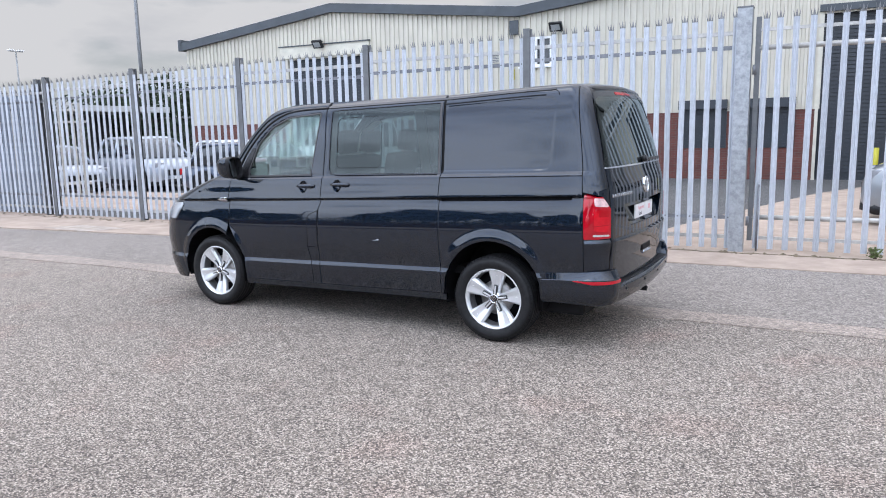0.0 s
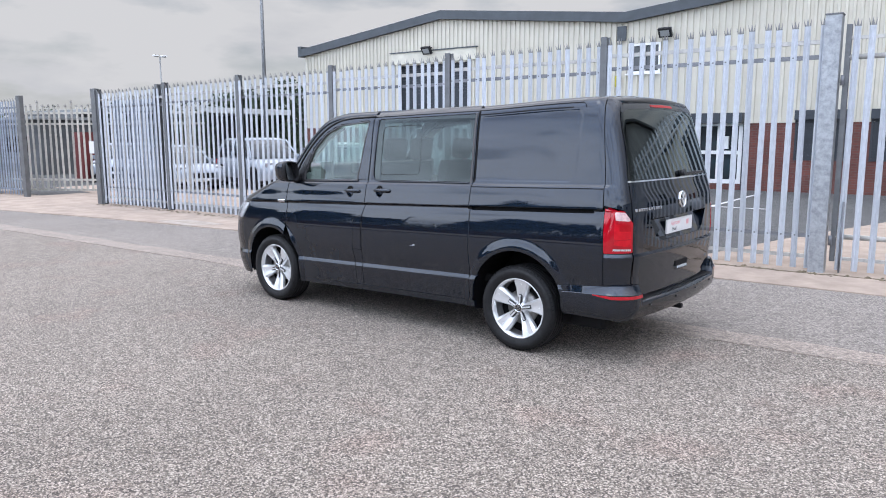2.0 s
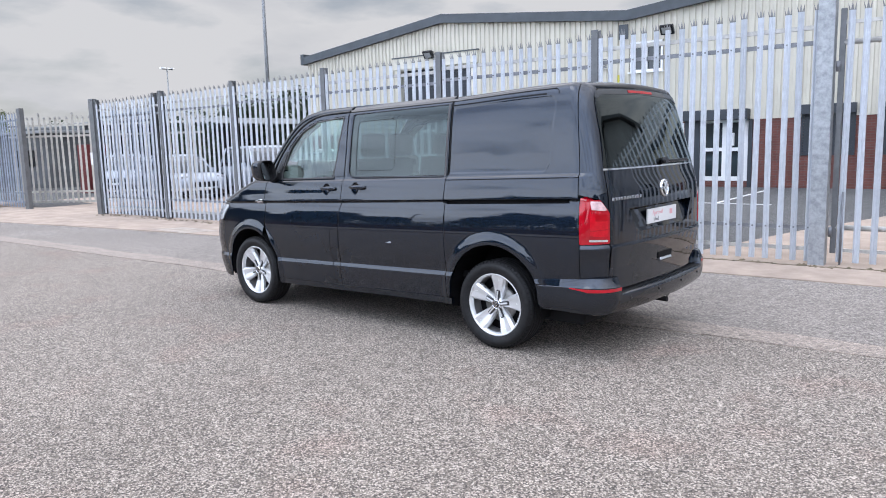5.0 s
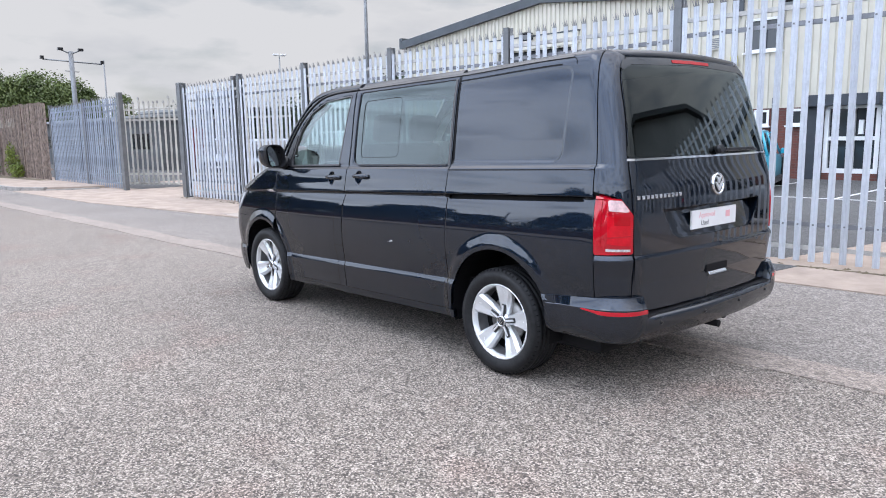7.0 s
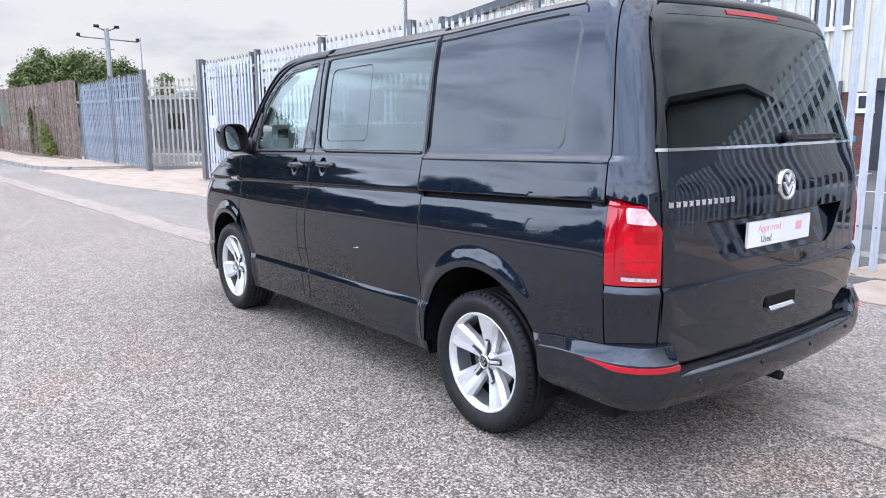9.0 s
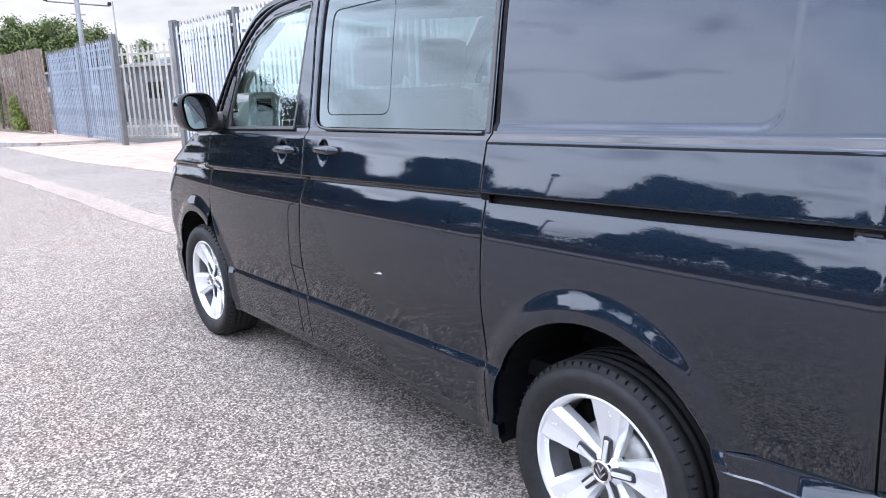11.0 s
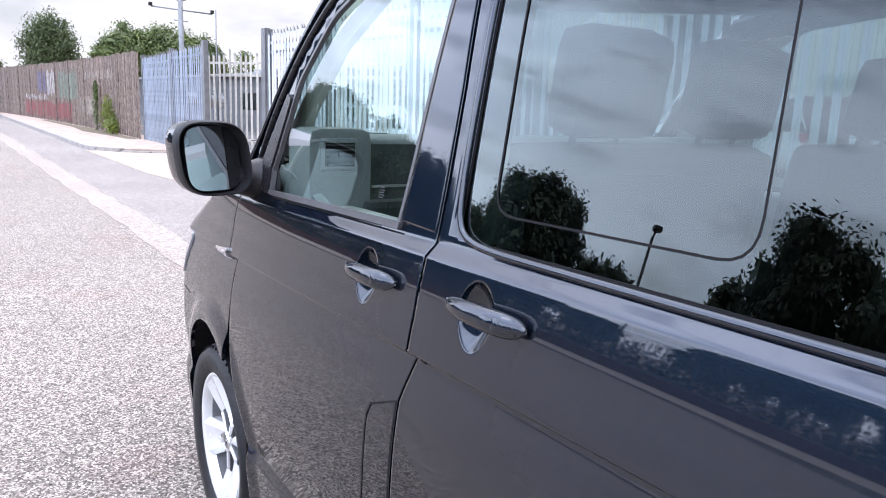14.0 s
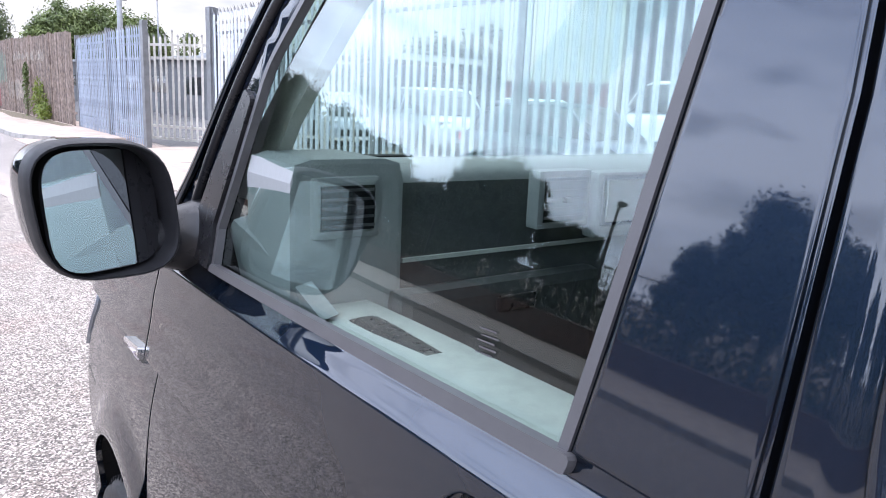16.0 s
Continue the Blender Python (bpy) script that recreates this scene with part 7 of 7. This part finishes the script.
        for x in (r + 0.85, f - 0.88):
            part("wheel_arch", lathe([(0.0, -0.004), (0.40, -0.004), (0.40, 0.03)], 28), SEAL, c, at=pose(x, s * (w - 0.005), 0.36, 0, 0, 0 if s < 0 else 180))
    part("grille", boxed((f - 0.05, -0.45, bonnet * 0.45), (f + 0.008, 0.45, bonnet * 0.62), 0.01), SATIN_BLACK, c)
    part("plate_bar", boxed((f + 0.0, -0.26, bonnet * 0.36), (f + 0.014, 0.26, bonnet * 0.44)), PLATE, c)
    return c


SILVER = material("silver_car_paint", (0.36, 0.40, 0.46), 0.3, 0.4, coat=0.8)
WHITE_CAR = material("white_car_paint", (0.72, 0.74, 0.76), 0.35, coat=0.8)
BLUE_DARK = material("dark_blue_car_paint", (0.03, 0.05, 0.09), 0.35, 0.2, coat=0.8)
TURQUOISE = material("turquoise_car_paint", (0.01, 0.35, 0.50), 0.35, coat=0.8)
GREY_CAR = material("grey_car_paint", (0.30, 0.33, 0.36), 0.3, 0.4, coat=0.8)
car("parked_car", "silver hatchback parked in the yard", SITE @ pose(-20.1, 4.7, 0, 0, 0, -14), 4.1, 1.72, 1.45, SILVER)
car("parked_car", "pale silver estate car parked in the yard", SITE @ pose(-18.6, 7.0, 0, 0, 0, -18), 4.7, 1.85, 1.68, SILVER, bonnet=1.08)
car("parked_car", "white hatchback parked in the yard", SITE @ pose(-17.4, 9.8, 0, 0, 0, -20), 4.3, 1.78, 1.50, WHITE_CAR)
car("parked_car", "dark blue saloon parked beside the fence", SITE @ pose(-12.2, 5.2, 0, 0, 0, 6), 4.4, 1.78, 1.46, BLUE_DARK)
car("parked_car", "silver car parked in the far yard", SITE @ pose(-26.5, 6.5, 0, 0, 0, -40), 4.3, 1.75, 1.48, SILVER)
car("parked_car", "turquoise hatchback parked by the entrance", SITE @ pose(-6.6, 10.4, 0, 0, 0, 105), 4.0, 1.72, 1.48, TURQUOISE)
car("parked_car", "grey off-road car parked inside the gate", SITE @ pose(3.9, 3.95, 0, 0, 0, 176), 4.5, 1.85, 1.72, GREY_CAR, bonnet=1.12)
car("parked_van", "white van parked in the yard beyond the fence", SITE @ pose(-14.2, 11.6, 0, 0, 0, 160), 5.0, 1.95, 2.1, WHITE_CAR, boxy=1.0, bonnet=1.25)

# ---- lamps, masts and far buildings ----
lp = thing("light_pole", "tall slim grey light pole", "street lamp", at=pose(-26.5, 17.2, 0))
part("shaft", tube(bmesh.new(), (0, 0, 0), (0, 0, 12.0), 0.11, 0.06), POLE, lp)
part("head", boxed((-0.5, -0.12, 12.0), (0.5, 0.12, 12.1), 0.02), POLE, lp)
lp2 = thing("light_pole", "distant grey pole with twin lamp heads", "street lamp", at=pose(-50.1, 25.7, 0))
part("shaft", tube(bmesh.new(), (0, 0, 0), (0, 0, 7.8), 0.07, 0.05), GREY_ROOF, lp2)
for s in (-1, 1):
    part("head", boxed((-0.16, s * 0.34 - 0.2, 7.82), (0.16, s * 0.34 + 0.2, 7.92), 0.02), WHITE_PVC, lp2)
part("cross_bar", boxed((-0.03, -0.5, 7.76), (0.03, 0.5, 7.81)), GREY_ROOF, lp2)
mast = thing("camera_mast", "grey lighting mast with cross arms and floodlights", "mast", at=pose(-32.9, 5.69, 0))
part("shaft", tube(bmesh.new(), (0, 0, 0), (0, 0, 5.4), 0.115, 0.10), POLE, mast)
part("arm", tube(bmesh.new(), (-0.45, -1.05, 5.05), (0.45, 1.15, 4.85), 0.03), POLE, mast)
part("short_arm", tube(bmesh.new(), (-0.12, -0.25, 4.55), (0.12, 0.25, 4.5), 0.02), POLE, mast)
for s in (-1, 1):
    part("floodlight", boxed((-0.08, s * 0.42 - 0.11, 5.42), (0.08, s * 0.42 + 0.11, 5.54), 0.02), SATIN_BLACK, mast)
    part("bracket", tube(bmesh.new(), (0, 0, 5.28), (0, s * 0.4, 5.45), 0.03), POLE, mast)
part("camera", boxed((-0.52, -1.15, 5.06), (-0.38, -1.0, 5.2), 0.02), SATIN_BLACK, mast)
part("camera", boxed((0.38, 1.08, 4.86), (0.52, 1.22, 5.0), 0.02), SATIN_BLACK, mast)
tp = thing("thin_pole", "thin pale pole behind the fence", "pole", at=pose(-34.0, 7.4, 0))
part("shaft", tube(bmesh.new(), (0, 0, 0), (0, 0, 5.2), 0.035, 0.03), POLE, tp)


def shed(u0, v0, u1, v1, h, wall, roof_mat, label, name="industrial_building"):
    s = thing(name, label, "building", at=SITE)
    part("wall", boxed((u0, v0, 0), (u1, v1, h)), wall, s)
    part("roof", boxed((u0 - 0.3, v0 - 0.4, h), (u1 + 0.3, v1, h + 0.13), 0.02), roof_mat, s)
    n = max(2, int((u1 - u0) / 4))
    for i in range(n):
        a = u0 + (i + 0.25) * (u1 - u0) / n
        part("window", boxed((a, v0 - 0.03, 1.0), (a + (u1 - u0) / n * 0.5, v0 - 0.004, h * 0.7)), DARK_GLASS, s)
    return s


shed(-70, 23, -24.6, 34, 2.7, DARK_WALL, GREY_ROOF, "long low grey building with a flat pale roof")
shed(-60, 6.5, -33, 10, 2.5, DARK_WALL, GREY_ROOF, "low grey shed beyond the gateway")
canopy = thing("open_shed", "long dark open-fronted shed with a pale flat eave", "building", at=SITE)
part("wall", boxed((-44, 10.1, 0), (-36.5, 20.2, 3.0)), DARK_WALL, canopy)
part("roof", boxed((-44.2, 10.08, 3.0), (-31.9, 20.5, 3.14), 0.02), GREY_ROOF, canopy)
part("eave", boxed((-31.9, 10.08, 2.98), (-31.78, 20.5, 3.28), 0.01), material("pale_eave_paint", (0.55, 0.56, 0.56), 0.6, var=0.12, scale=2), canopy, "pale painted eave board")
for i in range(5):
    part("post", boxed((-32.3, 10.4 + i * 2.4, 0), (-32.15, 10.55 + i * 2.4, 3.0)), SATIN_BLACK, canopy)
    part("back_panel", boxed((-36.5, 10.2 + i * 2.0, 0.1), (-36.42, 12.1 + i * 2.0, 2.8), 0.01), DARK_WALL, canopy)
kiosk = thing("red_cabinet", "red cabinet seen through the gateway", "cabinet", at=SITE @ pose(-27.0, 5.4, 0))
part("body", boxed((-0.35, -0.4, 0.0), (0.35, 0.4, 1.9), 0.02), material("dull_red_paint", (0.14, 0.022, 0.022), 0.6, var=0.1), kiosk)

# dark gabled unit on the far side of the yard
unit = thing("dark_unit", "dark sheet-clad unit with a low gable beside the yard", "building", at=SITE @ pose(20.6, 0.6, 0, 0, 0, 90))
bm = bmesh.new()
prism(bm, [(0, 0), (13.4, 0), (13.4, 6.7), (9.5, 7.1), (0, 5.9)], 0, 12.0)
part("wall", bm, GREY_ROOF, unit)
for a, b in (((-0.3, 5.86), (9.5, 7.12)), ((9.5, 7.12), (13.6, 6.68))):
    bm = bmesh.new()
    prism(bm, [a, b, (b[0], b[1] + 0.18), (a[0], a[1] + 0.18)], -0.2, 12.3)
    part("roof", bm, FASCIA, unit)
for i in range(3):
    part("window", boxed((1.6 + i * 3.6, 12.004, 2.2), (3.6 + i * 3.6, 12.03, 3.4)), DARK_GLASS, unit)

# ---- trees, hedges and the far side of the road ----
def tree(name, label, at, height, radius, trunk_h, n_leaf, leaf, mat, seed, droop=0.0, lobes=9, core=False):
    """Tapered trunk, limbs, and a crown of many small leaves gathered in uneven lobes."""
    rg_ = random.Random(seed)
    t = thing(name, label, "tree", at=at)
    bm = bmesh.new()
    r0 = 0.03 * height
    pts = [Vector((0, 0, 0))]
    for i in range(1, 6):
        pts.append(Vector((rg_.uniform(-0.1, 0.1) * i * 0.4, rg_.uniform(-0.1, 0.1) * i * 0.4, height * 0.75 * i / 5)))
    for i in range(5):
        tube(bm, pts[i], pts[i + 1], r0 * (1 - i / 6), r0 * (1 - (i + 1) / 6), 9, False)
    # clusters of twigs fill an uneven egg, so that the outline is broken by tufts and gaps
    centres, mid, half = [], (trunk_h + height) / 2, (height - trunk_h) / 2
    for k in range(lobes * 4):
        zz = 1 - 2 * (k + 0.5) / (lobes * 4)
        ang = 2.39996 * k + rg_.uniform(-0.3, 0.3)
        reach = rg_.uniform(0.45, 0.84)
        ring = math.sqrt(1 - zz * zz) * (1 - 0.22 * zz)
        c = Vector((radius * reach * ring * math.cos(ang), radius * reach * ring * math.sin(ang), mid + half * reach * zz))
        centres.append((c, min(radius, half) * rg_.uniform(0.20, 0.36)))
        if k % 3 == 0:
            tube(bm, pts[min(4, 1 + k // lobes)], c, r0 * 0.3, r0 * 0.05, 6, False)
    centres += [(Vector((0, 0, mid - 0.1 * half)), min(radius, half) * 0.62)] * (lobes // 2)
    part("trunk", bm, BARK, t)
    verts, faces = [], []
    for i in range(n_leaf):
        c, r = rg_.choice(centres)
        d = Vector((rg_.gauss(0, 1), rg_.gauss(0, 1), rg_.gauss(0, 1)))
        d.normalize()
        p = c + d * r * min(1.2, abs(rg_.gauss(0.60, 0.30)))
        if droop:
            p.z -= droop * rg_.random() ** 2 * (0.3 + (p.xy.length / radius))
            p.z = max(p.z, 0.4)
        s = leaf * rg_.uniform(0.6, 1.4)
        if core and i % 7 == 0:
            p, s = c + (p - c) * 0.62, s * 2.8
        nrm = (d + Vector((rg_.gauss(0, 0.6), rg_.gauss(0, 0.6), rg_.gauss(0.4, 0.6)))).normalized()
        a = nrm.orthogonal().normalized()
        a = Matrix.Rotation(rg_.uniform(0, 6.28), 3, nrm) @ a
        b = nrm.cross(a)
        k = len(verts)
        tip = p + a * s * 1.25 - (Vector((0, 0, s * 0.8)) if droop else Vector((0, 0, 0)))
        verts += [p - a * s, p + b * s * 0.5, tip, p - b * s * 0.5]
        faces.append((k, k + 1, k + 2, k + 3))
    part("crown", mesh_of("crown", verts, faces), mat, t)
    return t


# far trees beyond the brown fence
FAR = [(-62, 7.8, 7.0, 2.4), (-63, 10.4, 7.3, 2.6), (-62, 13.0, 6.9, 2.3), (-64, 9.0, 7.0, 2.6), (-65, 12.0, 7.2, 2.6), (-62.5, 14.6, 6.0, 1.6), (-61, 6.7, 5.7, 1.4)]
for i, (x, y, h, r) in enumerate(FAR):
    tree("broadleaf_tree", "bushy green broadleaf tree beyond the fence", pose(x, y, 0, 0, 0, i * 40), h, r, 1.6, 9000, 0.105, LEAF, 20 + i, lobes=12)
tree("broadleaf_tree", "small green tree beyond the fence", pose(-54, 14.8, 0), 5.5, 1.1, 1.2, 2600, 0.08, LEAF, 31)
tree("broadleaf_tree", "low green tree beyond the end of the fence", pose(-68, -1.6, 0), 6.0, 2.0, 1.2, 5000, 0.10, LEAF, 33)
tree("willow_tree", "weeping willow with hanging branches", pose(-66, 3.4, 0), 8.1, 2.5, 2.4, 15000, 0.10, LEAF_WILLOW, 41, droop=3.0, lobes=12)
for i, (x, y, h, r) in enumerate(((-38, 24, 5.0, 2.6), (-35, 25.5, 5.6, 2.9), (-41.5, 27, 4.9, 2.6), (-33, 27, 4.9, 2.4))):
    tree("broadleaf_tree", "dark bushy tree beside the warehouse", pose(x, y, 0), h, r, 1.0, 3600, 0.13, LEAF_DARK, 50 + i, lobes=11)


def shrub(name, label, at, pts, n, leaf, mat, seed):
    rg_ = random.Random(seed)
    t = thing(name, label, "shrub", at=at)
    verts, faces = [], []
    bm = bmesh.new()
    for (cx, cy, cz, rx, ry, rz) in pts:
        for _ in range(4):
            tube(bm, (cx + rg_.uniform(-rx, rx) * 0.3, cy, 0), (cx + rg_.uniform(-rx, rx) * 0.7, cy + rg_.uniform(-ry, ry) * 0.5, cz + rz * 0.5), 0.012, 0.005, 5, False)
        for i in range(n):
            d = Vector((rg_.gauss(0, 1), rg_.gauss(0, 1), rg_.gauss(0, 1))).normalized() * rg_.random() ** 0.4
            p = Vector((cx + d.x * rx, cy + d.y * ry, max(0.03, cz + d.z * rz)))
            s = leaf * rg_.uniform(0.6, 1.4)
            nrm = Vector((rg_.gauss(0, 1), rg_.gauss(-0.3, 1), rg_.gauss(0.5, 1))).normalized()
            a = nrm.orthogonal().normalized()
            b = nrm.cross(a)
            k = len(verts)
            verts += [p - a * s, p + b * s * 0.5, p + a * s, p - b * s * 0.5]
            faces.append((k, k + 1, k + 2, k + 3))
    part("stems", bm, BARK, t)
    part("leaves", mesh_of("leaves", verts, faces), mat, t)
    return t


shrub("ivy", "lime green weeds growing at the fence foot", SITE @ pose(-30.9, -0.3, 0.1), [(0, 0, 0.5, 0.5, 0.3, 0.6), (-0.5, 0.05, 0.9, 0.3, 0.2, 0.5), (0.5, 0, 0.3, 0.35, 0.25, 0.3)], 420, 0.045, LEAF_LIME, 3)
shrub("ivy", "dark ivy climbing a fence post", SITE @ pose(-33.2, -0.32, 0.1), [(0, 0, 0.8, 0.28, 0.12, 0.9), (0.1, 0, 1.5, 0.15, 0.1, 0.4)], 420, 0.04, LEAF, 5)
shrub("hedge", "clipped dark green hedge at the end of the fence", SITE @ pose(-57.5, -1.2, 0.1), [(0, 0, 0.9, 2.2, 0.8, 0.9)], 2600, 0.07, LEAF_DARK, 6)
shrub("weed", "small weed growing at the gate's foot", SITE @ pose(1.62, -0.08, 0.015), [(0, 0, 0.07, 0.10, 0.06, 0.08)], 120, 0.022, LEAF, 9)

shrub("hedge", "dark overgrown hedge at the back of the yard", SITE @ pose(-27, 19.5, 0), [(-6.5 + i * 1.9, 0.3 * (i % 2), 1.3, 1.3, 0.8, 1.2 + 0.25 * (i % 3)) for i in range(8)], 900, 0.085, LEAF_DARK, 15)
shrub("hedge", "dark overgrown hedge beyond the gateway", SITE @ pose(-37, 11.2, 0), [(-9 + i * 2.2, 0.3 * (i % 2), 1.5, 1.5, 0.9, 1.5 + 0.3 * (i % 3)) for i in range(9)], 1000, 0.09, LEAF_DARK, 16)

# opposite side: footway, low brick wall with railings, hedge, trees and street lamps
OPP = -10.4
tagged(part("opposite_footway", boxed((-90, OPP - 2.6, -0.05), (60, OPP, 0.09), 0.0), CONCRETE_OLD), "grey footway across the road", "pavement", kind="structure")
tagged(part("opposite_kerb", boxed((-90, OPP, -0.05), (60, OPP + 0.13, 0.10), 0.0), KERB), "concrete kerb across the road", "kerb", kind="structure")
tagged(part("opposite_verge", boxed((-90, OPP - 40, -0.05), (60, OPP - 2.6, 0.05), 0.0), SOIL), "bare soil under the trees", "verge", kind="structure")
ow = tagged(part("opposite_wall", boxed((-80, OPP - 2.85, 0), (60, OPP - 2.62, 0.55), 0.0), BRICK_PAVE), "low red brick wall across the road", "wall", kind="structure")
part("coping", boxed((-80, OPP - 2.88, 0.55), (60, OPP - 2.59, 0.61), 0.0), BRICK_PAVE, ow)
for k in range(22):
    f = thing("railing", "dark mesh railing on the low brick wall", "fence", at=pose(-52 + k * 3.0, OPP - 2.74, 0.6), group="railings across the road")
    part("post", boxed((-0.03, -0.03, 0), (0.03, 0.03, 1.35)), POLE_DARK, f)
    bm = bmesh.new()
    for i in range(20):
        box(bm, (0.08 + i * 0.15, -0.006, 0.05), (0.092 + i * 0.15, 0.006, 1.3))
    for z in (0.1, 0.7, 1.25):
        box(bm, (0.03, -0.012, z - 0.012), (2.97, 0.012, z + 0.012))
    part("mesh_panel", bm, POLE_DARK, f)
hp = []
rg2 = random.Random(77)
for i in range(42):
    hp.append((-60 + i * 2.0, rg2.uniform(-0.5, 0.3), rg2.uniform(0.75, 0.95), 1.5, 0.8, rg2.uniform(0.75, 1.05)))
shrub("hedge", "overgrown hedge behind the railing across the road", pose(0, OPP - 4.2, 0), hp, 700, 0.085, LEAF_DARK, 12)
NEAR = [(-46.5, -19, 8.7, 6.4), (-53.5, -19.5, 7.4, 4.0), (-37.5, -19.5, 6.6, 3.0), (-32.6, -19, 5.2, 2.6), (-28.8, -19.6, 3.8, 2.0), (-23.4, -18.8, 5.2, 2.9), (-26.4, -20, 4.0, 1.6), (-19.9, -20, 3.4, 1.6), (-11.4, -18.8, 5.1, 2.6), (-14.4, -20, 3.6, 1.4), (-8.2, -19.6, 4.4, 1.9), (-4.6, -19, 3.6, 1.8), (-0.5, -20, 4.6, 2.2), (3.2, -18.5, 4.9, 2.8), (10.5, -19, 5.4, 2.9), (17, -19, 5.4, 2.6), (24, -18, 7.6, 3.6), (34, -20, 8.0, 4.0)]
for i, (x, y, h, r) in enumerate(NEAR):
    tree("roadside_tree", "dark green roadside tree across the road", pose(x, y, 0, 0, 0, i * 57), h, r, 0.8, int(3300 * r * r) + 6000, 0.058 + 0.004 * r, LEAF_DARK, 80 + i, lobes=13, core=True)
for x in (-18.4, 13.0):
    sl = thing("street_lamp", "dark street lamp with a short arm across the road", "street lamp", at=pose(x, -20.0, 0))
    part("shaft", tube(bmesh.new(), (0, 0, 0), (0, 0, 3.95), 0.07, 0.05), POLE_DARK, sl)
    part("arm", tube(bmesh.new(), (0, 0, 3.92), (0.45, 0.4, 4.10), 0.035), POLE_DARK, sl)
    part("head", boxed((-0.10, -0.14, 4.04), (0.45, 0.14, 4.17), 0.03, pose(0.35, 0.3, 0, 0, 0, 40)), POLE_DARK, sl)
gb = thing("grey_building", "grey rendered building behind the road's end", "building", at=pose(30, -4, 0, 0, 0, 0))
part("wall", boxed((0, -9, 0), (14, 9, 6.0)), GREY_WALL, gb)
part("fascia", boxed((-0.2, -9.2, 6.0), (14, 9.2, 6.5)), FASCIA, gb)
part("window", boxed((-0.03, -3, 3.2), (-0.004, 0, 4.6)), DARK_GLASS, gb)
